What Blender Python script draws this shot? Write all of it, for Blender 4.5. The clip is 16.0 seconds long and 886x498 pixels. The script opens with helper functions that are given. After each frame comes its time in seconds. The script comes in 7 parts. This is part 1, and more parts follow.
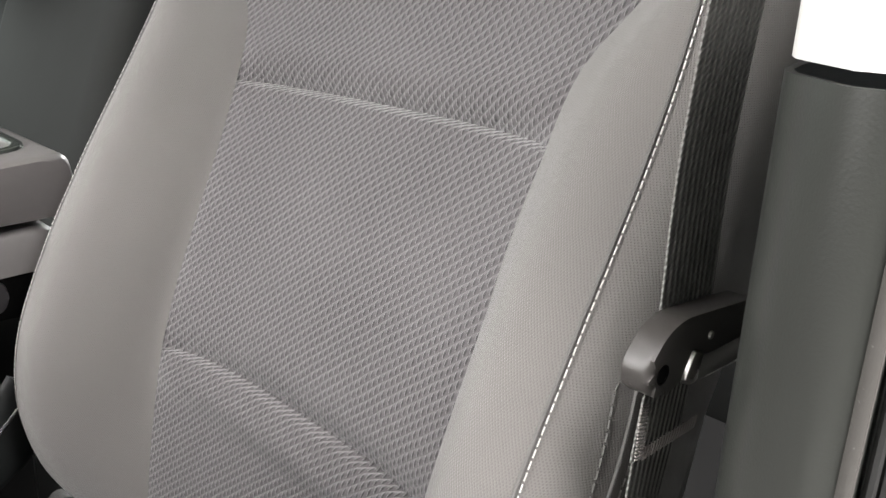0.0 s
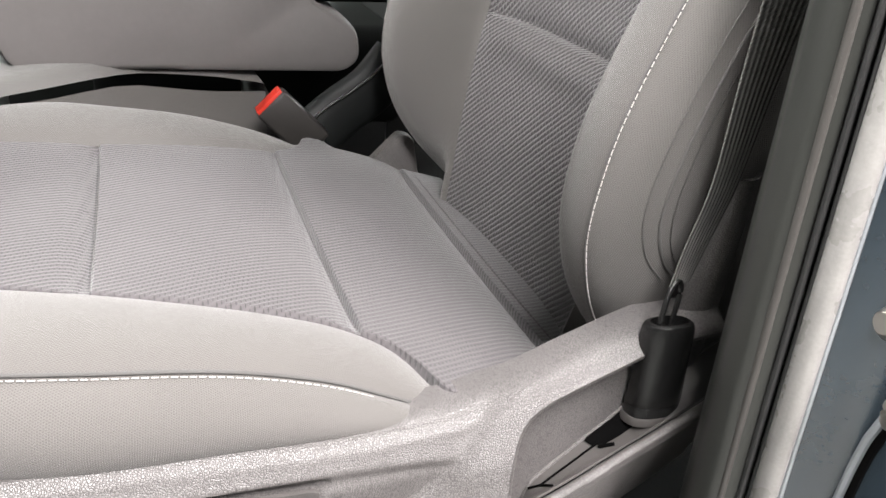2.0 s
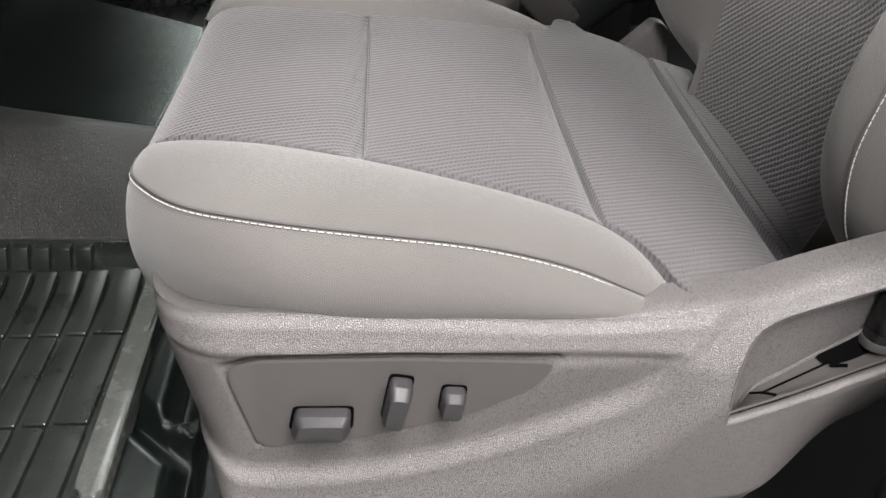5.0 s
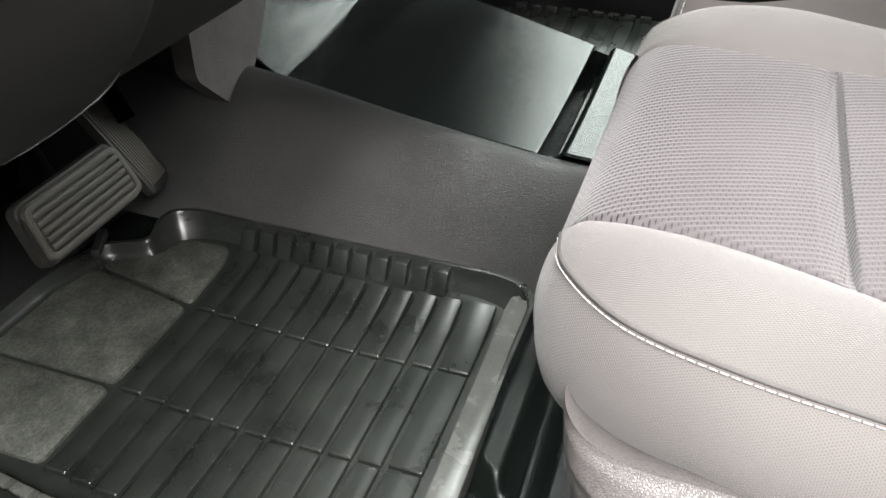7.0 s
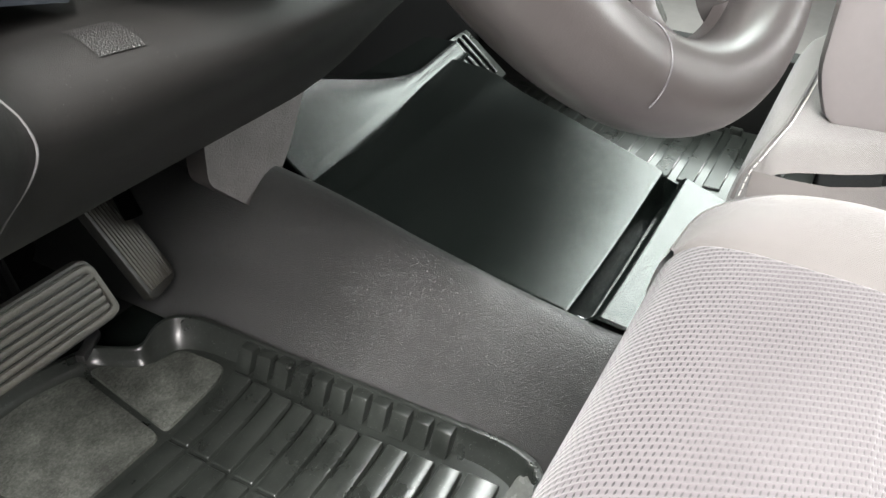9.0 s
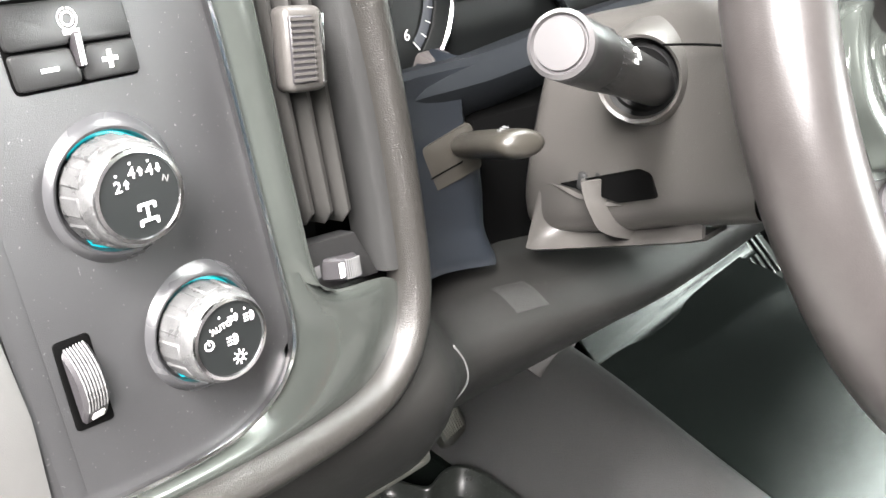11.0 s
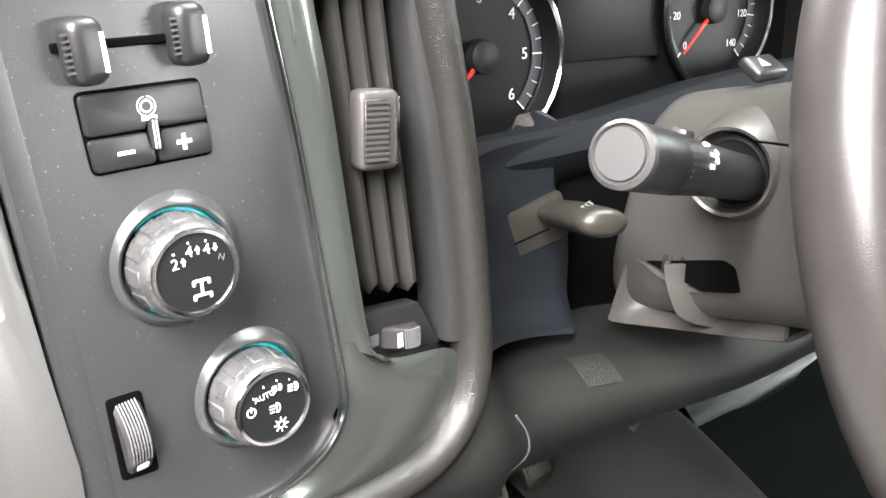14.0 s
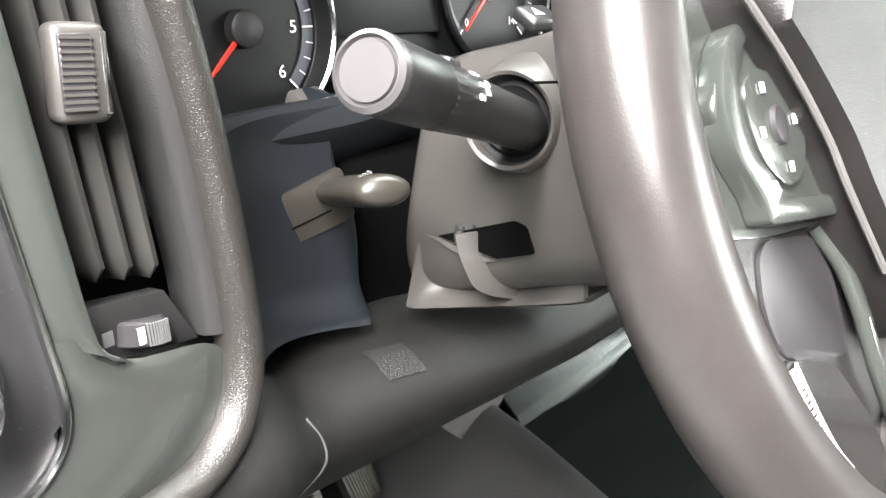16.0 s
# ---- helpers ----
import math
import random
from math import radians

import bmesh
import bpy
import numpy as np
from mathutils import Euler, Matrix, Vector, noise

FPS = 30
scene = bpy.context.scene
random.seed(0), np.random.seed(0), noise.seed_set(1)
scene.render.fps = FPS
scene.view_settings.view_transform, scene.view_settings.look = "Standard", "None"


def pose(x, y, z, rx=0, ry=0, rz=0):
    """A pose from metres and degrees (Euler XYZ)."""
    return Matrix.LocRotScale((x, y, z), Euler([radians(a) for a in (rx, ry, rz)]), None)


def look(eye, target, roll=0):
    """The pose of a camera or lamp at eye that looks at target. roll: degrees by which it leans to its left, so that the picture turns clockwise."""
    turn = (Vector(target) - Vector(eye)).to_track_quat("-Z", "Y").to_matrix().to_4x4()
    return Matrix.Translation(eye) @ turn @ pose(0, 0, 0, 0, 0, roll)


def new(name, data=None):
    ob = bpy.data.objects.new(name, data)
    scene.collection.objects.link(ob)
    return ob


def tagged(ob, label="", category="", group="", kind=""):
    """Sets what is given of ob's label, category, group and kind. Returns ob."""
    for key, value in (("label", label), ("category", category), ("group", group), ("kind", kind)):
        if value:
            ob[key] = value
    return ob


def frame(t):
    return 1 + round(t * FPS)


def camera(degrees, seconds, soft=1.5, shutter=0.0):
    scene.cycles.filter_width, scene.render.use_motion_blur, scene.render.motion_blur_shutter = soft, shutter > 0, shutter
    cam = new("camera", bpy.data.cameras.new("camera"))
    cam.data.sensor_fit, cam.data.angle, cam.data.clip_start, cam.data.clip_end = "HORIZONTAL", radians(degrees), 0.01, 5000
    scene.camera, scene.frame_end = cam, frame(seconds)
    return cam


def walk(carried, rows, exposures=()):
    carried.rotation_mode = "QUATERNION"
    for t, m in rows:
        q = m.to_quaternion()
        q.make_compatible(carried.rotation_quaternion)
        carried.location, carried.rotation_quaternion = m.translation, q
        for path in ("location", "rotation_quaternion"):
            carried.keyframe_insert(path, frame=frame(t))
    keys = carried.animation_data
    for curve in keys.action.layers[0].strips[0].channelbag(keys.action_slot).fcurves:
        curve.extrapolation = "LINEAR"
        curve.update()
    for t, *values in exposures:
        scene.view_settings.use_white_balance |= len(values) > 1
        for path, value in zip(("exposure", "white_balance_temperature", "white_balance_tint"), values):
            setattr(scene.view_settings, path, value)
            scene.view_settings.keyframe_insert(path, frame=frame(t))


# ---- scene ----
cam = camera(55.6, 16.0)
PATH = [
    (0, (-0.464, -0.115, 0.803), (0.881, -1.46, 0.185), 2.6),
    (0.5, (-0.506, -0.087, 0.758), (0.949, -1.296, 0.111), 1.1),
    (1, (-0.567, -0.066, 0.703), (1.028, -1.098, 0.077), 2.3),
    (1.5, (-0.643, -0.065, 0.672), (1.043, -0.885, -0.025), 3.0),
    (2, (-0.711, -0.047, 0.644), (0.981, -0.691, -0.207), 4.6),
    (2.5, (-0.734, -0.066, 0.637), (0.943, -0.54, -0.346), 3.3),
    (3, (-0.736, -0.07, 0.641), (0.922, -0.482, -0.398), 4.3),
    (3.2, (-0.734, -0.07, 0.644), (0.921, -0.464, -0.407), 5.0),
    (5.3, (-0.727, 0.014, 0.666), (0.913, -0.057, -0.476), 2.4),
    (5.5, (-0.732, 0.035, 0.663), (0.914, 0.038, -0.472), 1.4),
    (6, (-0.743, 0.07, 0.664), (0.885, 0.257, -0.483), 0.6),
    (6.5, (-0.713, 0.08, 0.655), (0.883, 0.433, -0.498), 0.0),
    (7, (-0.588, 0.099, 0.644), (0.952, 0.627, -0.517), 0.6),
    (7.5, (-0.47, 0.115, 0.627), (1.073, 0.756, -0.473), 1.3),
    (8, (-0.385, 0.104, 0.617), (1.131, 0.797, -0.488), 2.9),
    (8.5, (-0.365, 0.092, 0.629), (1.137, 0.812, -0.477), 2.9),
    (9, (-0.398, 0.086, 0.681), (1.101, 0.835, -0.41), 2.7),
    (9.5, (-0.446, 0.097, 0.752), (1.043, 0.889, -0.322), 2.4),
    (10, (-0.491, 0.116, 0.773), (1.032, 1.004, -0.171), 2.8),
    (10.2, (-0.494, 0.114, 0.782), (0.983, 1.115, -0.121), 2.6),
    (12.3, (-0.502, 0.126, 0.813), (0.65, 1.535, -0.015), 4.4),
    (12.5, (-0.5, 0.128, 0.823), (0.629, 1.555, -0.006), 4.4),
    (13, (-0.499, 0.131, 0.843), (0.598, 1.581, 0.01), 4.6),
    (13.5, (-0.495, 0.135, 0.839), (0.572, 1.603, -0.001), 4.7),
    (14, (-0.468, 0.104, 0.83), (0.578, 1.587, -0.011), 4.7),
    (14.5, (-0.43, 0.092, 0.802), (0.612, 1.592, -0.012), 4.3),
    (15, (-0.411, 0.107, 0.783), (0.803, 1.497, 0.012), 5.5),
    (15.5, (-0.406, 0.123, 0.778), (0.907, 1.434, 0.031), 5.5),
    (16, (-0.419, 0.115, 0.782), (0.955, 1.366, 0.043), 4.7),
]
walk(cam, [(t, look(eye, target, roll)) for t, eye, target, roll in PATH],
     exposures=[(0, 0.25), (0.5, 0.4), (1.0, 0.45), (1.5, 0.3), (2.0, 0.05), (2.5, -0.25), (3.2, -0.28), (5.3, -0.4), (6.0, -0.2), (6.5, 0.0), (7.0, 0.25), (7.5, 0.57), (8.0, 0.72), (8.5, 0.82), (9.0, 0.9), (9.5, 1.02), (10.2, 1.38), (12.3, 1.05), (13.5, 0.75), (14.5, 0.98), (15.5, 1.18), (16, 1.2)])

# ---- light: a lit hall beyond the open driver's door and the windows, all lamps unseen ----
world = bpy.data.worlds.new("hall_light")
world.use_nodes = True
scene.world = world
wn = world.node_tree
bg = wn.nodes["Background"]
bg.inputs[0].default_value = (0.93, 1.0, 0.97, 1)
bg.inputs[1].default_value = 0.03


def area_lamp(name, eye, target, size_x, size_y, watts, color):
    data = bpy.data.lights.new(name, "AREA")
    data.shape, data.size, data.size_y, data.energy, data.color = "RECTANGLE", size_x, size_y, watts, color
    ob = new(name, data)
    ob.matrix_world = look(eye, target)
    return ob
area_lamp("ceiling_lamp_side", (-1.45, -0.70, 2.20), (-0.15, 0.20, 0.40), 0.6, 1.8, 175, (1.0, 0.955, 0.945))
area_lamp("ceiling_lamp_strip", (-1.6, -0.05, 2.25), (-0.1, 0.35, 0.1), 0.35, 1.3, 110, (1.0, 0.975, 0.96))
area_lamp("windscreen_light", (0.6, 2.7, 2.15), (0.0, -0.42, 0.55), 2.0, 0.6, 300, (1.0, 0.985, 0.965))
# unseen lamp standing for the open passenger doorway
area_lamp("passenger_door_light", (2.7, 0.30, 1.42), (0.5, 0.25, 0.20), 1.0, 0.8, 23, (0.90, 1.0, 0.95))
# added lamp, no source known: gloss on the switch panel and vents
area_lamp("rear_side_fill", (2.4, -2.1, 1.35), (-0.39, 0.41, 0.78), 1.6, 0.7, 190, (0.97, 1.0, 0.985))
# added lamp overhead, no source known: highlight on the tunnel cover
area_lamp("overhead_fill", (0.70, 0.75, 2.9), (0.55, 0.45, 0.1), 1.5, 0.8, 100, (0.95, 1.0, 0.97))

# ---- materials ----
def nodes_of(name):
    m = bpy.data.materials.new(name)
    m.use_nodes = True
    nt = m.node_tree
    return m, nt, nt.nodes["Principled BSDF"]


def link(nt, a, i, b, j):
    nt.links.new(a.outputs[i], b.inputs[j])


def add(nt, kind, **values):
    n = nt.nodes.new(kind)
    for k, v in values.items():
        n.inputs[k].default_value = v
    return n


def math_node(nt, op, a, b=None, c=None):
    n = nt.nodes.new("ShaderNodeMath")
    n.operation = op
    for i, v in enumerate((a, b, c)):
        if v is None:
            continue
        if isinstance(v, (int, float)):
            n.inputs[i].default_value = v
        else:
            nt.links.new(v, n.inputs[i])
    return n.outputs[0]


def surface(name, color, rough, metal=0.0, var=0.12, blotch=9.0, grain=0.0, grain_scale=700.0, cells=False,
            fine=0.0, fine_scale=2500.0, coat=0.0, rough_var=0.1, spec=0.5, dust=0.0, crease=0.0):
    """A painted, moulded or metal surface: blotches, grain relief, crease shade in colour, dust and a varied gloss."""
    m, nt, p = nodes_of(name)
    tc = nt.nodes.new("ShaderNodeTexCoord")
    big = add(nt, "ShaderNodeTexNoise", Scale=blotch, Detail=4.0, Roughness=0.6)
    small = add(nt, "ShaderNodeTexNoise", Scale=blotch * 14, Detail=3.0, Roughness=0.6)
    link(nt, tc, "Object", big, "Vector")
    link(nt, tc, "Object", small, "Vector")
    mixv = math_node(nt, "ADD", math_node(nt, "MULTIPLY", big.outputs[0], 0.65), math_node(nt, "MULTIPLY", small.outputs[0], 0.35))
    ramp = nt.nodes.new("ShaderNodeValToRGB")
    lo = [max(0.0, c * (1 - var)) for c in color]
    hi = [min(1.0, c * (1 + var)) for c in color]
    ramp.color_ramp.elements[0].position, ramp.color_ramp.elements[1].position = 0.3, 0.7
    ramp.color_ramp.elements[0].color, ramp.color_ramp.elements[1].color = (*lo, 1), (*hi, 1)
    nt.links.new(mixv, ramp.inputs[0])
    col = ramp.outputs[0]
    if dust:
        sp = add(nt, "ShaderNodeTexNoise", Scale=950.0, Detail=0.0)
        link(nt, tc, "Object", sp, "Vector")
        wide = add(nt, "ShaderNodeTexNoise", Scale=14.0, Detail=2.0)
        link(nt, tc, "Object", wide, "Vector")
        f = math_node(nt, "MULTIPLY", math_node(nt, "GREATER_THAN", sp.outputs[0], 0.82), math_node(nt, "MULTIPLY", wide.outputs[0], dust))
        mx = nt.nodes.new("ShaderNodeMixRGB")
        mx.inputs[2].default_value = (0.45, 0.45, 0.43, 1)
        nt.links.new(f, mx.inputs[0])
        nt.links.new(col, mx.inputs[1])
        col = mx.outputs[0]
    nt.links.new(col, p.inputs["Base Color"])
    p.inputs["Metallic"].default_value = metal
    p.inputs["Coat Weight"].default_value = coat
    p.inputs["Coat Roughness"].default_value = 0.08
    p.inputs["Specular IOR Level"].default_value = spec
    r = math_node(nt, "ADD", rough - rough_var / 2, math_node(nt, "MULTIPLY", big.outputs[0], rough_var))
    nt.links.new(r, p.inputs["Roughness"])
    height = None
    if grain:
        if cells:
            g = add(nt, "ShaderNodeTexVoronoi", Scale=grain_scale)
            g.feature = "DISTANCE_TO_EDGE"
            warp = add(nt, "ShaderNodeTexNoise", Scale=grain_scale * 0.6, Detail=1.0)
            link(nt, tc, "Object", warp, "Vector")
            vm = nt.nodes.new("ShaderNodeVectorMath")
            vm.operation = "MULTIPLY_ADD"
            nt.links.new(warp.outputs[1], vm.inputs[0])
            vm.inputs[1].default_value = (0.9 / grain_scale,) * 3
            link(nt, tc, "Object", vm, 2)
            nt.links.new(vm.outputs[0], g.inputs["Vector"])
            q = math_node(nt, "MINIMUM", math_node(nt, "MULTIPLY", g.outputs[0], 3.0), 1.0)
            h = math_node(nt, "MULTIPLY", math_node(nt, "MULTIPLY", q, math_node(nt, "SUBTRACT", 2.0, q)), 0.6)
        else:
            g = add(nt, "ShaderNodeTexNoise", Scale=grain_scale, Detail=3.0, Roughness=0.55)
            link(nt, tc, "Object", g, "Vector")
            h = g.outputs[0]
        height = math_node(nt, "MULTIPLY", h, grain)
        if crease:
            # colour darkens low in the grain: painted shade in the creases
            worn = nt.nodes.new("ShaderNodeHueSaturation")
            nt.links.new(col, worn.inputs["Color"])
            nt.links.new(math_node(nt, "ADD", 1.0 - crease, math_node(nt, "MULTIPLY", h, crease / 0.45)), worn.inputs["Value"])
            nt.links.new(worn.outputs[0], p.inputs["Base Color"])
    if fine:
        g2 = add(nt, "ShaderNodeTexNoise", Scale=fine_scale, Detail=2.0)
        link(nt, tc, "Object", g2, "Vector")
        h2 = math_node(nt, "MULTIPLY", g2.outputs[0], fine)
        height = h2 if height is None else math_node(nt, "ADD", height, h2)
    if height is not None:
        b = add(nt, "ShaderNodeBump", Strength=1.0, Distance=0.001)
        nt.links.new(height, b.inputs["Height"])
        link(nt, b, 0, p, "Normal")
    return m


def cloth(name, color, dark, pitch_u, pitch_v, contrast, relief, sheen=0.3, rough=0.9, duty=0.35, slant=0.0, step=0.86, lean=0.0, turned=False, ridge=0.0, thin=1.0, edge=9.0, base=0.25):
    """Woven cloth in surface metres (UV): staggered dark dashes between raised threads."""
    m, nt, p = nodes_of(name)
    uv = nt.nodes.new("ShaderNodeUVMap")
    sep = nt.nodes.new("ShaderNodeSeparateXYZ")
    wob = add(nt, "ShaderNodeTexNoise", Scale=60.0, Detail=1.0)
    link(nt, uv, 0, wob, "Vector")
    vm = nt.nodes.new("ShaderNodeVectorMath")
    vm.operation = "MULTIPLY_ADD"
    nt.links.new(wob.outputs[1], vm.inputs[0])
    vm.inputs[1].default_value = (0.0016, 0.0016, 0)
    link(nt, uv, 0, vm, 2)
    nt.links.new(vm.outputs[0], sep.inputs[0])
    au, av = (sep.outputs[1], sep.outputs[0]) if turned else (sep.outputs[0], sep.outputs[1])
    row = math_node(nt, "DIVIDE", math_node(nt, "ADD", av, math_node(nt, "MULTIPLY", au, slant)), pitch_v)
    fl = math_node(nt, "FLOOR", row)
    gv = math_node(nt, "ABSOLUTE", math_node(nt, "SINE", math_node(nt, "MULTIPLY", row, math.pi)))
    ph = math_node(nt, "ADD", math_node(nt, "MULTIPLY", au, 2 * math.pi / pitch_u), math_node(nt, "MULTIPLY", row, math.pi * lean))
    ph = math_node(nt, "ADD", ph, math_node(nt, "MULTIPLY", fl, math.pi * step))
    gu = math_node(nt, "SINE", ph)
    narrow = math_node(nt, "POWER", math_node(nt, "ADD", math_node(nt, "MULTIPLY", gu, 0.5), 0.5), thin)
    dash = math_node(nt, "MULTIPLY", math_node(nt, "POWER", gv, 0.7), narrow)
    fade = add(nt, "ShaderNodeTexNoise", Scale=11.0, Detail=2.0)
    link(nt, uv, 0, fade, "Vector")
    stretch = nt.nodes.new("ShaderNodeMapRange")
    stretch.interpolation_type = "SMOOTHSTEP"
    stretch.inputs[1].default_value, stretch.inputs[2].default_value, stretch.inputs[4].default_value = edge, edge + 0.05, 0.7
    uvs = nt.nodes.new("ShaderNodeSeparateXYZ")
    link(nt, uv, 0, uvs, 0)
    nt.links.new(uvs.outputs[1], stretch.inputs[0])
    # noise and edge stretch set how strongly the dashes show
    worn = math_node(nt, "ADD", math_node(nt, "ADD", base, stretch.outputs[0]), math_node(nt, "MULTIPLY", fade.outputs[0], 1.3))
    mr = nt.nodes.new("ShaderNodeMapRange")
    mr.interpolation_type = "SMOOTHSTEP"
    mr.inputs[1].default_value, mr.inputs[2].default_value = duty, duty + 0.35
    nt.links.new(dash, mr.inputs[0])
    blot = add(nt, "ShaderNodeTexNoise", Scale=7.0, Detail=4.0)
    link(nt, uv, 0, blot, "Vector")
    fib = add(nt, "ShaderNodeTexNoise", Scale=1400.0, Detail=2.0)
    link(nt, uv, 0, fib, "Vector")
    # rows also darken in colour, as shade in the hollows between ridges
    f = math_node(nt, "ADD", math_node(nt, "MULTIPLY", math_node(nt, "MULTIPLY", mr.outputs[0], worn), contrast), math_node(nt, "MULTIPLY", math_node(nt, "POWER", gv, 3.0), ridge * 0.22))
    mx = nt.nodes.new("ShaderNodeMixRGB")
    mx.inputs[1].default_value, mx.inputs[2].default_value = (*color, 1), (*dark, 1)
    nt.links.new(f, mx.inputs[0])
    br = nt.nodes.new("ShaderNodeHueSaturation")
    nt.links.new(mx.outputs[0], br.inputs["Color"])
    nt.links.new(math_node(nt, "ADD", 0.72, math_node(nt, "ADD", math_node(nt, "MULTIPLY", blot.outputs[0], 0.3), math_node(nt, "MULTIPLY", fib.outputs[0], 0.26))), br.inputs["Value"])
    link(nt, br, 0, p, "Base Color")
    p.inputs["Roughness"].default_value = rough
    p.inputs["Sheen Weight"].default_value = sheen
    p.inputs["Sheen Roughness"].default_value = 0.5
    p.inputs["Specular IOR Level"].default_value = 0.25
    h = math_node(nt, "SUBTRACT", math_node(nt, "MULTIPLY", fib.outputs[0], 0.35), math_node(nt, "MULTIPLY", mr.outputs[0], 1.0))
    h = math_node(nt, "SUBTRACT", h, math_node(nt, "MULTIPLY", gv, ridge))
    b = add(nt, "ShaderNodeBump", Strength=relief, Distance=0.0012)
    nt.links.new(h, b.inputs["Height"])
    link(nt, b, 0, p, "Normal")
    return m


M_INSERT = cloth("waffle_cloth", (0.094, 0.086, 0.089), (0.010, 0.009, 0.010), 0.0036, 0.0058, 0.58, 0.40, duty=0.40, slant=0.50, step=0.62, lean=0.0, turned=True, ridge=0.75, thin=2.0, edge=0.53, base=0.05)
M_BACKINSERT = cloth("backrest_waffle_cloth", (0.106, 0.098, 0.101), (0.010, 0.009, 0.010), 0.0046, 0.0070, 0.50, 0.8, duty=0.32, slant=0.85, step=0.5, lean=0.0, ridge=1.1, thin=1.5)
M_CLOTH = cloth("bolster_cloth", (0.122, 0.114, 0.109), (0.066, 0.061, 0.058), 0.0017, 0.0014, 0.45, 0.5)
M_WELT = surface("seam_thread_dark", (0.10, 0.096, 0.093), 0.8, fine=0.5)
M_THREAD = surface("white_thread", (0.58, 0.56, 0.54), 0.7, fine=0.4)
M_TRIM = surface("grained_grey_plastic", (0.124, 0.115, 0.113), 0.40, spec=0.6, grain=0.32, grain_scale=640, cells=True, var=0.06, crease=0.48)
M_SWPANEL = surface("satin_grey_plastic", (0.072, 0.066, 0.064), 0.36, var=0.05, fine=0.12)
M_SWITCH = surface("switch_plastic", (0.034, 0.032, 0.034), 0.36, spec=0.35, var=0.05, fine=0.08)
M_BLACK = surface("black_plastic", (0.02, 0.02, 0.02), 0.45, var=0.2, fine=0.15)
M_BOOT = surface("stalk_boot_rubber", (0.006, 0.006, 0.006), 0.6, spec=0.2)
# near-black that paints the shade in gaps, holes and hidden blocks
M_GAPSHADE = surface("recess_shade", (0.0018, 0.0018, 0.0018), 0.85, spec=0.04)
M_DASH = surface("grained_dark_plastic", (0.012, 0.0118, 0.011), 0.50, spec=0.28, grain=0.13, grain_scale=900, cells=True, var=0.08, dust=0.25)
M_DASHSOFT = surface("soft_dark_dash", (0.013, 0.013, 0.0125), 0.58, grain=0.12, grain_scale=1100, cells=True, var=0.08)
M_RIM = surface("leather_grain_trim", (0.022, 0.0207, 0.0187), 0.31, spec=0.6, grain=0.17, grain_scale=820, cells=True, var=0.08)
M_PANEL = surface("satin_black_panel", (0.034, 0.034, 0.035), 0.31, var=0.08, fine=0.08, dust=0.3)
M_SILVER = surface("silver_paint", (0.185, 0.183, 0.177), 0.35, metal=0.6, var=0.04, fine=0.1)
M_GREYGLOSS = surface("gunmetal_gloss", (0.088, 0.098, 0.089), 0.24, metal=0.55, coat=0.7, var=0.06)
M_CHROME = surface("chrome", (0.75, 0.75, 0.75), 0.12, metal=1.0, var=0.03)
M_BLUE = surface("slate_blue_plastic", (0.010, 0.0122, 0.0155), 0.30, var=0.06, fine=0.1)
M_SLATEPAD = surface("slate_dash_pad", (0.0085, 0.010, 0.012), 0.62, var=0.06, fine=0.15, spec=0.15)
M_LOUVRE = surface("dark_louvre", (0.034, 0.033, 0.031), 0.30, var=0.08)
M_TAUPE = surface("taupe_plastic", (0.030, 0.0275, 0.023), 0.30, var=0.05, fine=0.12)
M_COLUMN = surface("column_plastic", (0.056, 0.0525, 0.049), 0.33, var=0.05, grain=0.15, grain_scale=1200, dust=0.2)
M_LEATHER = surface("wheel_leather", (0.033, 0.0295, 0.0285), 0.34, grain=0.03, grain_scale=900, cells=True, var=0.15, blotch=24)
M_PAD = surface("airbag_pad", (0.0187, 0.0171, 0.0165), 0.4, grain=0.08, grain_scale=700, cells=True, var=0.06)
M_MAT = surface("black_rubber_mat", (0.015, 0.0172, 0.0152), 0.30, grain=0.08, grain_scale=900, var=0.5, blotch=16, dust=0.8, coat=0.1, rough_var=0.25)
M_MATPAD = surface("heel_pad_rubber", (0.045, 0.049, 0.042), 0.6, grain=2.2, grain_scale=240, var=0.8, blotch=30, crease=0.8)
M_LINER = surface("floor_vinyl", (0.018, 0.0182, 0.0180), 0.36, spec=0.95, grain=0.6, grain_scale=460, cells=True, var=0.15, blotch=6)
M_LINERTOP = surface("floor_vinyl_smooth", (0.0050, 0.0068, 0.0059), 0.22, spec=0.5, grain=0.08, grain_scale=600, cells=True, var=0.15, blotch=6, rough_var=0.08)
M_FOOT = surface("grey_carpet_panel", (0.060, 0.055, 0.053), 0.75, grain=0.9, grain_scale=420, var=0.3, blotch=30)
M_CARPET = surface("black_carpet", (0.012, 0.012, 0.012), 0.95, grain=1.5, grain_scale=900, var=0.3)
M_PEDAL = surface("pedal_rubber", (0.075, 0.073, 0.062), 0.45, var=0.3, blotch=40, fine=0.3)
M_PEDALDARK = surface("dark_pedal_rubber", (0.018, 0.018, 0.015), 0.5, var=0.3, blotch=40, fine=0.3)
M_STEEL = surface("dull_steel", (0.42, 0.41, 0.38), 0.32, metal=1.0, var=0.15)
M_RED = surface("red_button", (0.62, 0.035, 0.02), 0.4, var=0.05)
M_NEEDLE = surface("red_needle", (0.8, 0.03, 0.015), 0.35, var=0.03)
M_BUCKLE = surface("buckle_plastic", (0.009, 0.009, 0.009), 0.24, var=0.08, fine=0.2)
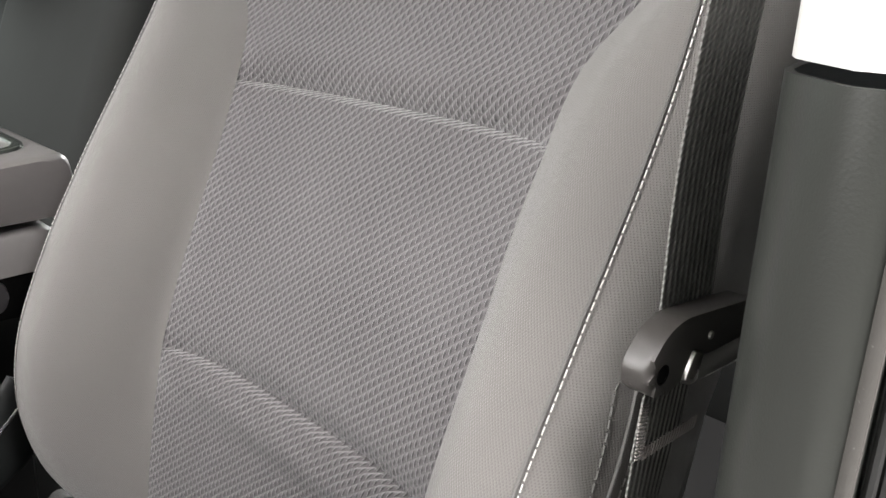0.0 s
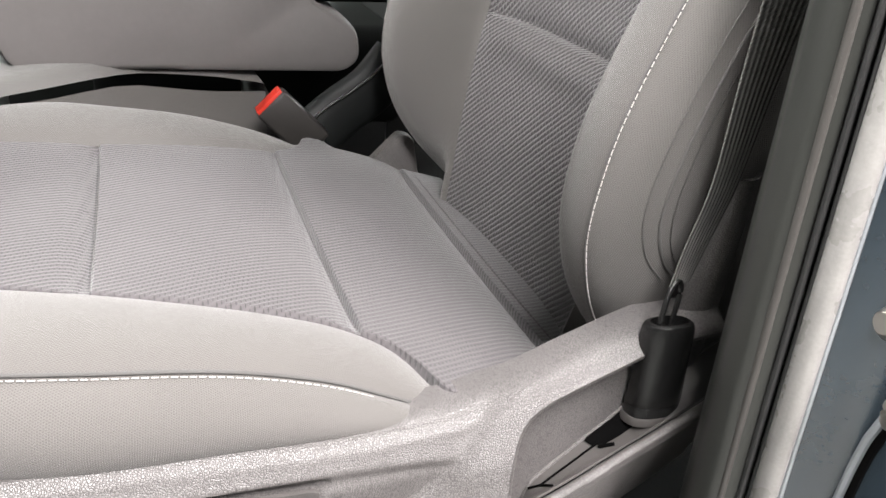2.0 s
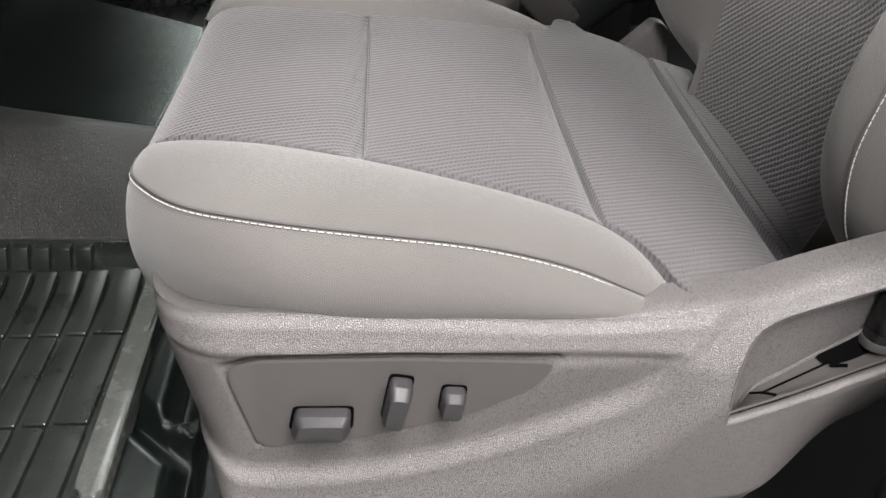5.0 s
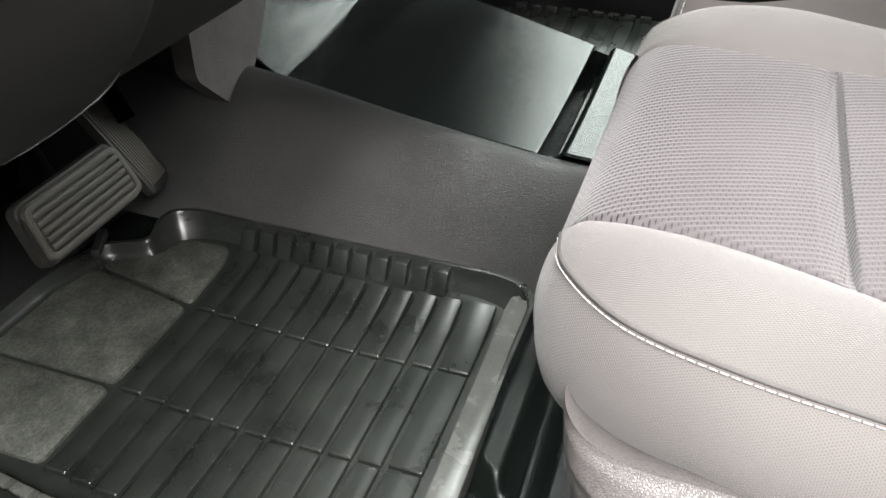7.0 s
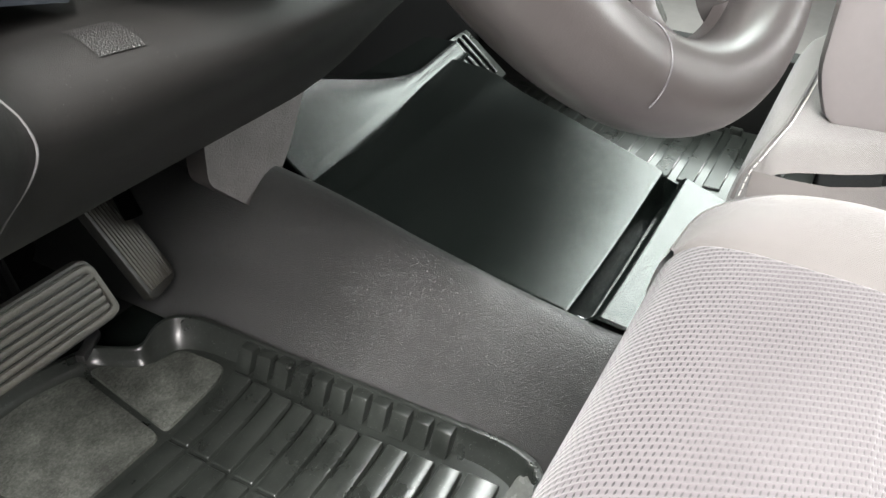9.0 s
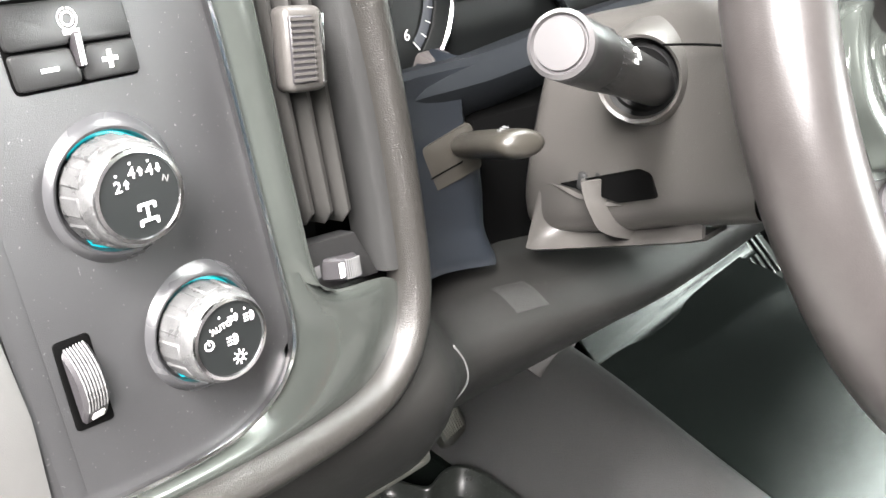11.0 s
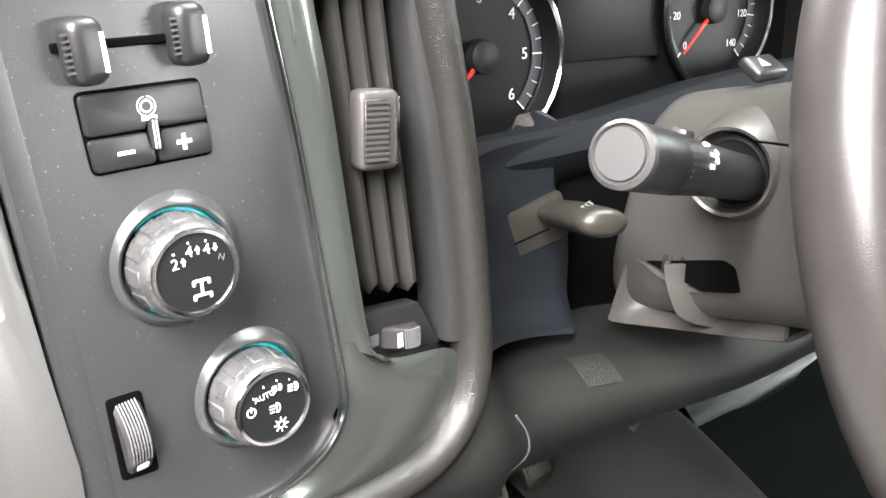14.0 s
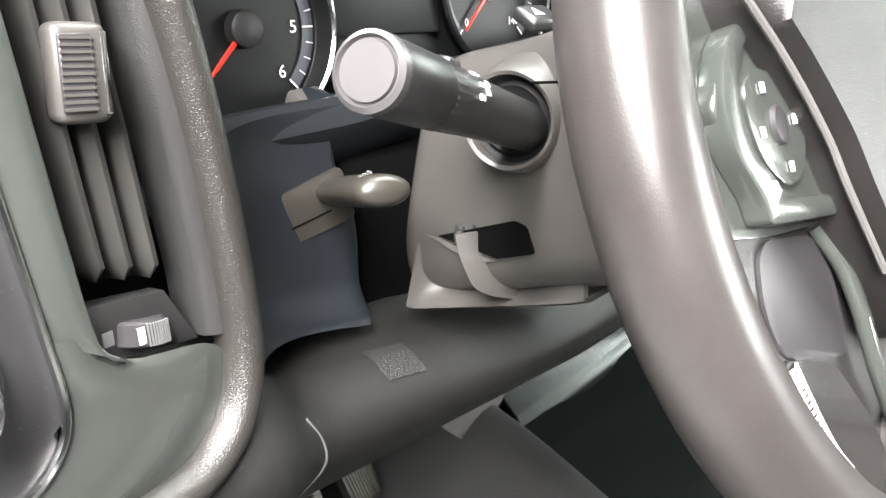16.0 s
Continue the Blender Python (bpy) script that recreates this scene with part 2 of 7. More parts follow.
M_LATCH = surface("latch_plastic", (0.036, 0.033, 0.031), 0.32, var=0.08, fine=0.2)
M_PILLAR = surface("pillar_trim", (0.024, 0.025, 0.0225), 0.36, grain=0.10, grain_scale=800, var=0.08)
M_PILLARTOP = surface("pale_upper_trim", (0.50, 0.49, 0.475), 0.6, var=0.04, fine=0.2)
M_RUBBER = surface("door_seal_rubber", (0.26, 0.25, 0.24), 0.28, var=0.2, blotch=30)
# mat rubber made paler: the ceiling's reflection put into the colour
M_STRIP = surface("rim_rubber_sheen", (0.062, 0.064, 0.059), 0.26, var=0.4, blotch=22, rough_var=0.2)
M_PAINT = surface("blue_black_paint", (0.022, 0.033, 0.043), 0.14, coat=1.0, var=0.1, metal=0.1)
# pale sealant, also the painted highlight on the jamb's folded edge
M_JAMBEDGE = surface("sealant_and_edge_highlight", (0.24, 0.255, 0.27), 0.25, coat=0.6, var=0.12)
M_HEAD = surface("headliner", (0.62, 0.62, 0.60), 0.95, fine=0.4, fine_scale=900)
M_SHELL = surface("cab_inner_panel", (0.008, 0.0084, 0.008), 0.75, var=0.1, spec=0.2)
M_MARK = surface("white_marking", (0.8, 0.8, 0.78), 0.5, var=0.02)
M_GREYMARK = surface("grey_marking", (0.14, 0.14, 0.14), 0.5, var=0.02)
M_DIAL = surface("dial_black", (0.009, 0.010, 0.010), 0.45, spec=0.2, var=0.1)
M_DIALRING = surface("dial_scale_grey", (0.05, 0.055, 0.065), 0.45, var=0.05)
M_KNOB = surface("rubber_knob", (0.065, 0.065, 0.065), 0.28, var=0.6, blotch=120, fine=0.25, coat=0.25)
M_COLLAR = surface("satin_collar", (0.040, 0.040, 0.042), 0.27, var=0.05)
M_WRAP = surface("black_leather", (0.018, 0.017, 0.016), 0.20, grain=0.05, grain_scale=700, cells=True, coat=0.35, spec=0.6)
M_BRAID = surface("braid_thread", (0.22, 0.20, 0.19), 0.6, fine=0.4)
M_PATCH = surface("coarse_patch", (0.015, 0.0148, 0.014), 0.42, spec=0.4, grain=0.5, grain_scale=600, cells=True)
M_LID = surface("padded_vinyl", (0.150, 0.139, 0.137), 0.42, grain=0.12, grain_scale=800, cells=True, var=0.06)
M_CONSOLE = surface("console_vinyl", (0.185, 0.172, 0.170), 0.5, grain=0.10, grain_scale=900, cells=True, var=0.06)
M_TEAL = surface("teal_light_ring", (0.0, 0.32, 0.36), 0.3, var=0.02)
tealp = M_TEAL.node_tree.nodes["Principled BSDF"]
tealp.inputs["Emission Color"].default_value = (0.0, 0.75, 0.85, 1)
tealp.inputs["Emission Strength"].default_value = 0.2
M_STALKEND = surface("pale_grey_cap", (0.062, 0.059, 0.06), 0.36, var=0.04)
M_STALK = surface("stalk_plastic", (0.018, 0.018, 0.018), 0.32, var=0.08, fine=0.1)

def webbing(name):
    m, nt, p = nodes_of(name)
    uv = nt.nodes.new("ShaderNodeUVMap")
    sep = nt.nodes.new("ShaderNodeSeparateXYZ")
    link(nt, uv, 0, sep, 0)
    s = math_node(nt, "SINE", math_node(nt, "MULTIPLY", sep.outputs[0], 2 * math.pi / 0.0045))
    d = math_node(nt, "SINE", math_node(nt, "ADD", math_node(nt, "MULTIPLY", sep.outputs[1], 2 * math.pi / 0.003), math_node(nt, "MULTIPLY", sep.outputs[0], 1400)))
    h = math_node(nt, "ADD", s, math_node(nt, "MULTIPLY", d, 0.35))
    cr = nt.nodes.new("ShaderNodeValToRGB")
    cr.color_ramp.elements[0].color, cr.color_ramp.elements[1].color = (0.045, 0.044, 0.041, 1), (0.165, 0.160, 0.152, 1)
    nt.links.new(math_node(nt, "ADD", math_node(nt, "MULTIPLY", h, 0.33), 0.5), cr.inputs[0])
    link(nt, cr, 0, p, "Base Color")
    p.inputs["Roughness"].default_value = 0.55
    b = add(nt, "ShaderNodeBump", Strength=0.9, Distance=0.0008)
    nt.links.new(h, b.inputs["Height"])
    link(nt, b, 0, p, "Normal")
    return m


M_WEB = webbing("belt_webbing")

# ---- building tools ----
def thing(name, label, category, at=(0, 0, 0), group="", kind=""):
    ob = new(name)
    ob.empty_display_size = 0.05
    ob.location = at
    return tagged(ob, label, category, group, kind)


def part(name, bm, material, parent=None, label="", smooth=40, kind=""):
    """Links a bmesh, given in world places, as one mesh object."""
    me = bpy.data.meshes.new(name)
    bmesh.ops.recalc_face_normals(bm, faces=bm.faces) if smooth is not None else None
    bm.to_mesh(me)
    bm.free()
    for f in me.polygons:
        f.use_smooth = True
    me.set_sharp_from_angle(angle=radians(smooth if smooth else 40))
    me.materials.append(material)
    ob = new(name, me)
    if parent is not None:
        ob.parent = parent
        if parent.type == "EMPTY":
            ob.matrix_parent_inverse = Matrix.Translation(-Vector(parent.location))
    return tagged(ob, label, kind=kind)


def basis(o, u, v, n):
    return Matrix((Vector((u[0], v[0], n[0], o[0])), Vector((u[1], v[1], n[1], o[1])), Vector((u[2], v[2], n[2], o[2])), Vector((0, 0, 0, 1))))


def box(sx, sy, sz, m=None, bevel=0.002, seg=2, bm=None):
    own = bmesh.new()
    bmesh.ops.create_cube(own, size=1.0, matrix=Matrix.Diagonal((sx, sy, sz, 1)))
    if bevel:
        bmesh.ops.bevel(own, geom=list(own.edges), offset=bevel, segments=seg, affect="EDGES", profile=0.5)
    if m is not None:
        own.transform(m)
    return join(bm, own)


def join(bm, own):
    if bm is None:
        return own
    me = bpy.data.meshes.new("tmp")
    own.to_mesh(me)
    own.free()
    bm.from_mesh(me)
    bpy.data.meshes.remove(me)
    return bm


def prism(poly, depth, m=None, bevel=0.0015, seg=2, bm=None, both=False):
    """A flat plate: outline poly in x, y, from z = 0 down to -depth, with its upper edge rounded."""
    own = bmesh.new()
    top = [own.verts.new((x, y, 0)) for x, y in poly]
    low = [own.verts.new((x, y, -depth)) for x, y in poly]
    f = own.faces.new(top)
    own.faces.new(low[::-1])
    n = len(poly)
    for i in range(n):
        own.faces.new((top[i], low[i], low[(i + 1) % n], top[(i + 1) % n]))
    if bevel:
        edges = [e for e in own.edges if all(v in top for v in e.verts)]
        bmesh.ops.bevel(own, geom=edges, offset=bevel, segments=seg, affect="EDGES", profile=0.5)
    if m is not None:
        own.transform(m)
    return join(bm, own)


def ring_plate(outer, inner, depth, m=None, bm=None, lip=0.0):
    """A plate with an opening; outer and inner outlines have the same number of points."""
    own = bmesh.new()
    n = len(outer)
    a = [own.verts.new((x, y, 0)) for x, y in outer]
    b = [own.verts.new((x, y, 0)) for x, y in inner]
    al = [own.verts.new((x, y, -depth)) for x, y in outer]
    bl = [own.verts.new((x, y, -depth)) for x, y in inner]
    for i in range(n):
        j = (i + 1) % n
        own.faces.new((a[i], a[j], b[j], b[i]))
        own.faces.new((al[i], bl[i], bl[j], al[j]))
        own.faces.new((a[i], al[i], al[j], a[j]))
        own.faces.new((b[i], b[j], bl[j], bl[i]))
    if lip:
        edges = [e for e in own.edges if all(v in a for v in e.verts) or all(v in b for v in e.verts)]
        edges = [e for e in edges if not (e.verts[0] in a) != (e.verts[1] in a)]
        bmesh.ops.bevel(own, geom=edges, offset=lip, segments=2, affect="EDGES", profile=0.5)
    if m is not None:
        own.transform(m)
    return join(bm, own)


def grid(rows, bm=None, closed=False, thick=0.0, planar=False):
    """A skin through rows of points, with UVs in metres along the surface."""
    own = bmesh.new()
    uvl = own.loops.layers.uv.new("UVMap")
    rows = [[Vector(p) for p in r] for r in rows]
    nr, nc = len(rows), len(rows[0])
    mid = nr // 2
    us = [0.0]
    for j in range(1, nc):
        us.append(us[-1] + (rows[mid][j] - rows[mid][j - 1]).length)
    vs = [0.0]
    cm = nc // 2
    for i in range(1, nr):
        vs.append(vs[-1] + (rows[i][cm] - rows[i - 1][cm]).length)
    v = [[own.verts.new(p) for p in r] for r in rows]
    cols = nc if closed else nc - 1
    for i in range(nr - 1):
        for j in range(cols):
            k = (j + 1) % nc
            f = own.faces.new((v[i][j], v[i][k], v[i + 1][k], v[i + 1][j]))
            uu = us[k] if k else us[-1] + 0.01
            for loop, (a, b) in zip(f.loops, ((us[j], vs[i]), (uu, vs[i]), (uu, vs[i + 1]), (us[j], vs[i + 1]))):
                loop[uvl].uv = (loop.vert.co.x if planar else a, b)
    bmesh.ops.recalc_face_normals(own, faces=own.faces)
    if thick:
        bmesh.ops.solidify(own, geom=list(own.faces), thickness=thick)
    return join(bm, own)


def spline(keys, n):
    """n points on a smooth curve through the keys (tuples of any length)."""
    k = [np.array(p, float) for p in keys]
    d = [0.0]
    for a, b in zip(k, k[1:]):
        d.append(d[-1] + max(1e-6, float(np.linalg.norm((b - a)[:3]))) ** 0.5)
    tan = []
    for i in range(len(k)):
        a, b = max(0, i - 1), min(len(k) - 1, i + 1)
        tan.append((k[b] - k[a]) / (d[b] - d[a]))
    out = []
    for t in np.linspace(0, d[-1], n):
        i = min(len(k) - 2, max(0, int(np.searchsorted(d, t) - 1)))
        h = d[i + 1] - d[i]
        s = (t - d[i]) / h
        out.append(k[i] * (2 * s ** 3 - 3 * s ** 2 + 1) + tan[i] * h * (s ** 3 - 2 * s ** 2 + s) + k[i + 1] * (-2 * s ** 3 + 3 * s ** 2) + tan[i + 1] * h * (s ** 3 - s ** 2))
    return out


def table(keys):
    """A smooth function through (x, value) pairs."""
    keys = sorted(keys)
    xs = np.array([k[0] for k in keys], float)
    ys = np.array([k[1] for k in keys], float)
    sl = np.gradient(ys, xs)
    def f(x):
        x = min(max(x, xs[0]), xs[-1])
        i = min(len(xs) - 2, max(0, int(np.searchsorted(xs, x) - 1)))
        h = xs[i + 1] - xs[i]
        s = (x - xs[i]) / h
        return float(ys[i] * (2 * s ** 3 - 3 * s ** 2 + 1) + sl[i] * h * (s ** 3 - 2 * s ** 2 + s) + ys[i + 1] * (-2 * s ** 3 + 3 * s ** 2) + sl[i + 1] * h * (s ** 3 - s ** 2))
    return f


def tube(points, ra, rb=None, n=12, bm=None, closed=False, up=(0, 0, 1), taper=None):
    """A rod along points: half widths ra (sideways) and rb (along up)."""
    own = bmesh.new()
    pts = [Vector(p) for p in points]
    rb = ra if rb is None else rb
    rings = []
    m = len(pts)
    for i, p in enumerate(pts):
        a = pts[(i - 1) % m] if closed or i else p
        b = pts[(i + 1) % m] if closed or i < m - 1 else p
        t = (b - a).normalized()
        u = Vector(up)
        s = t.cross(u)
        if s.length < 1e-4:
            s = t.cross(Vector((1, 0, 0.1)))
        s.normalize()
        w = s.cross(t).normalized()
        k = taper[i] if taper else 1.0
        rings.append([own.verts.new(p + s * math.cos(q) * ra * k + w * math.sin(q) * rb * k) for q in (2 * math.pi * j / n for j in range(n))])
    for i in range(m if closed else m - 1):
        a, b = rings[i], rings[(i + 1) % m]
        for j in range(n):
            own.faces.new((a[j], a[(j + 1) % n], b[(j + 1) % n], b[j]))
    if not closed:
        own.faces.new(rings[0][::-1])
        own.faces.new(rings[-1])
    bmesh.ops.recalc_face_normals(own, faces=own.faces)
    return join(bm, own)


def lathe(profile, m=None, n=32, bm=None):
    """A turned body: profile of (radius, height) about z."""
    own = bmesh.new()
    rings = []
    for r, z in profile:
        if r < 1e-6:
            rings.append([own.verts.new((0, 0, z))])
        else:
            rings.append([own.verts.new((r * math.cos(q), r * math.sin(q), z)) for q in (2 * math.pi * j / n for j in range(n))])
    for a, b in zip(rings, rings[1:]):
        for j in range(n):
            k = (j + 1) % n
            if len(a) == 1 and len(b) == 1:
                continue
            if len(a) == 1:
                own.faces.new((a[0], b[j], b[k]))
            elif len(b) == 1:
                own.faces.new((a[j], a[k], b[0]))
            else:
                own.faces.new((a[j], a[k], b[k], b[j]))
    bmesh.ops.recalc_face_normals(own, faces=own.faces)
    if m is not None:
        own.transform(m)
    return join(bm, own)


def stitches(points, length=0.0045, gap=0.0022, r=0.0006, lift=(0, 0, 0)):
    """Short threads along a line."""
    pts = [Vector(p) + Vector(lift) for p in points]
    bm = bmesh.new()
    along, marks = 0.0, []
    for a, b in zip(pts, pts[1:]):
        marks.append((along, a, b))
        along += (b - a).length
    def at(s):
        for s0, a, b in reversed(marks):
            if s >= s0:
                return a + (b - a).normalized() * (s - s0)
        return pts[0]
    s = 0.0
    while s + length < along:
        p, q = at(s), at(s + length)
        mid = (p + q) / 2
        tube([p, mid + (mid - p).normalized() * 0.0001, q], r, n=5, bm=bm)
        s += length + gap
    return bm


def rounded(points, radius, seg=5):
    """Rounds the corners of a closed 2D outline."""
    out = []
    n = len(points)
    for i in range(n):
        p, a, b = Vector(points[i]), Vector(points[i - 1]), Vector(points[(i + 1) % n])
        r = min(radius, (a - p).length * 0.45, (b - p).length * 0.45)
        s, e = p + (a - p).normalized() * r, p + (b - p).normalized() * r
        for k in range(seg + 1):
            t = k / seg
            q = s * (1 - t) ** 2 + p * 2 * t * (1 - t) + e * t ** 2
            out.append((q.x, q.y))
    return out


def writing(body, size, m, material, parent, name="writing", align="CENTER", depth=0.0002):
    cu = bpy.data.curves.new(name, "FONT")
    cu.body, cu.size, cu.align_x, cu.align_y, cu.extrude = body, size, align, "CENTER", depth
    tmp = bpy.data.objects.new(name, cu)
    me = bpy.data.meshes.new_from_object(tmp)
    bpy.data.objects.remove(tmp)
    bm = bmesh.new()
    bm.from_mesh(me)
    bpy.data.meshes.remove(me)
    bm.transform(m)
    return part(name, bm, material, parent)


def ease(a, b, v):
    s = max(0.0, min(1.0, (v - a) / (b - a)))
    return s * s * (3 - 2 * s)

# ---- floor, cab shell, pillar ----
def sheet(name, label, category, rows, material, thick=0.004, kind="structure"):
    ob = part(name, grid(rows, thick=thick), material, None, label, kind=kind)
    return tagged(ob, category=category)


def slab(name, label, category, lo, hi, material, bevel=0.004):
    c = [(a + b) / 2 for a, b in zip(lo, hi)]
    ob = part(name, box(*[b - a for a, b in zip(lo, hi)], Matrix.Translation(c), bevel), material, None, label, kind="structure")
    return tagged(ob, category=category)


slab("floor", "black carpeted cab floor under the seats", "floor", (-0.50, -1.6, -0.06), (1.24, 1.25, -0.03), M_CARPET)

def step(a, b, v):
    q = min(1.0, max(0.0, (v - a) / (b - a)))
    return q * q * (3 - 2 * q)


def near_line(px, py, a, b):
    dx, dy = b[0] - a[0], b[1] - a[1]
    q = min(1.0, max(0.0, ((px - a[0]) * dx + (py - a[1]) * dy) / (dx * dx + dy * dy)))
    return math.hypot(px - a[0] - q * dx, py - a[1] - q * dy)


def cover_z(x, y):
    """Moulded floor cover: a shelf behind the mat with a channel, a dip and a raised step."""
    z = -0.024 + 0.002 * math.sin(9 * x + 14 * y) + 0.024 * step(0.275, 0.240, y)
    z -= 0.024 * (1 - step(0.003, 0.027, near_line(x, y, (-0.075, 0.193), (0.118, 0.198))))
    dip = min(near_line(x, y, (-0.065, 0.262), (-0.145, 0.176)), near_line(x, y, (-0.145, 0.176), (-0.24, 0.170)))
    z -= 0.020 * (1 - step(0.0, 0.026, dip))
    return z + 0.026 * step(-0.088, -0.102, x) * step(0.172, 0.158, y)


rows = []
for x in np.linspace(-0.31, 0.23, 121):
    rows.append([(x, y, cover_z(x, y)) for y in [*np.linspace(-0.05, 0.12, 8), *np.linspace(0.126, 0.29, 48), *np.linspace(0.32, 0.86, 12)]])
sheet("floor_cover", "dark moulded vinyl floor cover around the mat", "floor cover", rows, M_LINERTOP, 0.003)

# tunnel cover: one moulded vinyl sheet that rises beside the mat and carries a flat top
edge_x = table([(0.10, 0.285), (0.25, 0.293), (0.45, 0.330), (0.656, 0.368), (0.75, 0.375)])
base_x = table([(0.10, 0.20), (0.30, 0.205), (0.74, 0.215), (1.05, 0.22)])
rise = table([(0.10, 0.145), (0.25, 0.148), (0.45, 0.152), (0.62, 0.157), (0.65, 0.163), (0.68, 0.183), (0.72, 0.215), (0.75, 0.24)])
rise_side = table([(0.0, 0.145), (0.25, 0.148), (0.45, 0.152), (0.66, 0.164), (0.80, 0.175), (1.05, 0.20)])
rows = []
for i in range(70):
    y = 0.02 + (1.05 - 0.02) * i / 69
    bx, ex, h = base_x(y), edge_x(y), rise_side(y)
    line = []
    for s, f in ((0, 0), (0.03, 0.02), (0.10, 0.10), (0.2, 0.23), (0.3, 0.37), (0.4, 0.51), (0.5, 0.64), (0.6, 0.76), (0.68, 0.845), (0.76, 0.915), (0.84, 0.965), (0.91, 0.992), (0.96, 1.0), (1.0, 0.985)):
        bulge = 0.012 * math.sin(math.pi * s)
        line.append((bx + (ex - bx) * s - bulge * 0.4, y, -0.012 + (h + 0.012) * f + bulge))
    rows.append(line)
sheet("tunnel_side", "dark grained vinyl floor cover rising beside the mat", "floor cover", rows, M_LINER)
front_y = lambda x: 0.675 + 0.107 * (x - 0.382)
right_x = lambda y: 0.695 + 0.53 * (y - 0.284)
def tunnel_z(x, y, h):
    """The flat top behind a recessed left edge, with the cross slot and the ridge behind it."""
    z = h - 0.010 * ease(0.0, 0.010, x - edge_x(y)) - 0.006 * math.sin(math.pi * min(1.0, max(0.0, (x - edge_x(y)) / 0.4)))
    z += 0.010 * ease(0.262, 0.250, y) - 0.05 * ease(0.19, 0.12, y)
    along = ease(0.296, 0.309, x) * (1 - ease(0.735, 0.750, x))
    return z - 0.050 * along * ease(0.0145, 0.0055, abs(y - 0.2735 - 0.016 * ease(0.70, 0.75, x)))
rows = []
for yy in [*np.linspace(0.10, 0.24, 12), *np.linspace(0.246, 0.304, 40), *np.linspace(0.315, 0.665, 34), None]:
    y = yy or 0.675
    ex, rx, h = edge_x(y), right_x(y), rise(min(y, 0.62))
    xs = [ex + 0.001, ex + 0.003, ex + 0.006, ex + 0.010, ex + 0.013, *np.linspace(ex + 0.018, rx - 0.01, 60)]
    along = lambda x: yy or front_y(x)
    rows.append([(x, along(x), tunnel_z(x, along(x), h)) for x in xs] + [(rx, along(rx), h - 0.022), (rx + 0.010, along(rx), h - 0.06), (rx + 0.014, along(rx), -0.02)])
sheet("tunnel_top", "flat dark vinyl floor cover with a cross slot over the tunnel", "floor cover", rows, M_LINERTOP)
rows = []
for x in np.linspace(0.388, 0.95, 40):
    y, k = front_y(x), 1 - 0.93 * ease(0.376, 0.80, x)
    rows.append([(x, y - 0.012, 0.1415), (x, y - 0.002, 0.1425), (x, y + 0.005, 0.147), (x + 0.001, y + 0.010, 0.152)] + [(x + 0.004 * q, y + 0.012 + 0.092 * q * k, 0.154 + 0.048 * q * k + 0.042 * q * q * k) for q in np.linspace(0.05, 1, 10)] + [(x + 0.006, y + 0.110 * k + 0.012, 0.246 * k + 0.150 * (1 - k)), (x + 0.006, y + 0.125, 0.15)])
sheet("tunnel_front", "pale lit vinyl slope rising ahead of the tunnel", "floor cover", rows, M_LINERTOP)

# passenger footwell
slab("passenger_mat", "black ribbed rubber mat in the passenger footwell", "floor mat", (0.90, 0.10, -0.03), (1.22, 0.98, 0.0), M_MAT)
pm = bpy.data.objects["passenger_mat"]
for k in range(18):
    y = 0.16 + 0.045 * k
    part("rib", box(0.24, 0.030, 0.006, Matrix.Translation((1.06, y, 0.002)), 0.002, 1), M_MAT, pm)
for k in range(9):
    part("notch_block", box(0.014, 0.024, 0.014, Matrix.Translation((1.195, 0.26 + 0.034 * k, 0.006)), 0.003, 2), M_MAT, pm)
for k in range(6):
    part("ramp_rib", box(0.010, 0.10, 0.008, Matrix.Translation((0.955 + 0.022 * k, 0.755, 0.100)) @ pose(0, 0, 0, 38), 0.003, 2), M_MAT, pm)
part("ramp", box(0.17, 0.12, 0.010, Matrix.Translation((1.01, 0.757, 0.092)) @ pose(0, 0, 0, 38), 0.003, 2), M_MAT, pm)
# added block, painted near-black for the shade ahead of the tunnel
slab("underdash_shade_block", "near-black block added as shade under the dashboard", "heater box", (0.385, 0.82, 0.0), (1.20, 1.05, 0.42), M_GAPSHADE)
slab("firewall", "black carpeted firewall behind the pedals", "wall", (-0.50, 1.05, -0.06), (1.24, 1.10, 0.75), M_CARPET)

# door sill with ribbed tread
slab("door_sill", "dark plastic door sill beside the mat", "sill", (-0.46, -1.6, -0.10), (-0.30, 1.1, -0.012), M_DASH, 0.012)
sill = bpy.data.objects["door_sill"]
for k in range(5):
    part("tread_rib", box(0.008, 0.75, 0.006, Matrix.Translation((-0.425 + 0.022 * k, 0.50, -0.0105)), 0.0025, 2), M_DASH, sill)
slab("door_sill_paint", "dark blue painted body edge below the door", "sill", (-0.54, -1.6, -0.20), (-0.462, 1.3, -0.05), M_PAINT, 0.02)

# B pillar: dark trim, pale upper cover, seals, painted jamb
pillar = thing("b_pillar", "dark grey plastic door pillar trim with pale upper cover", "pillar", (-0.36, -0.45, -0.05), kind="structure")
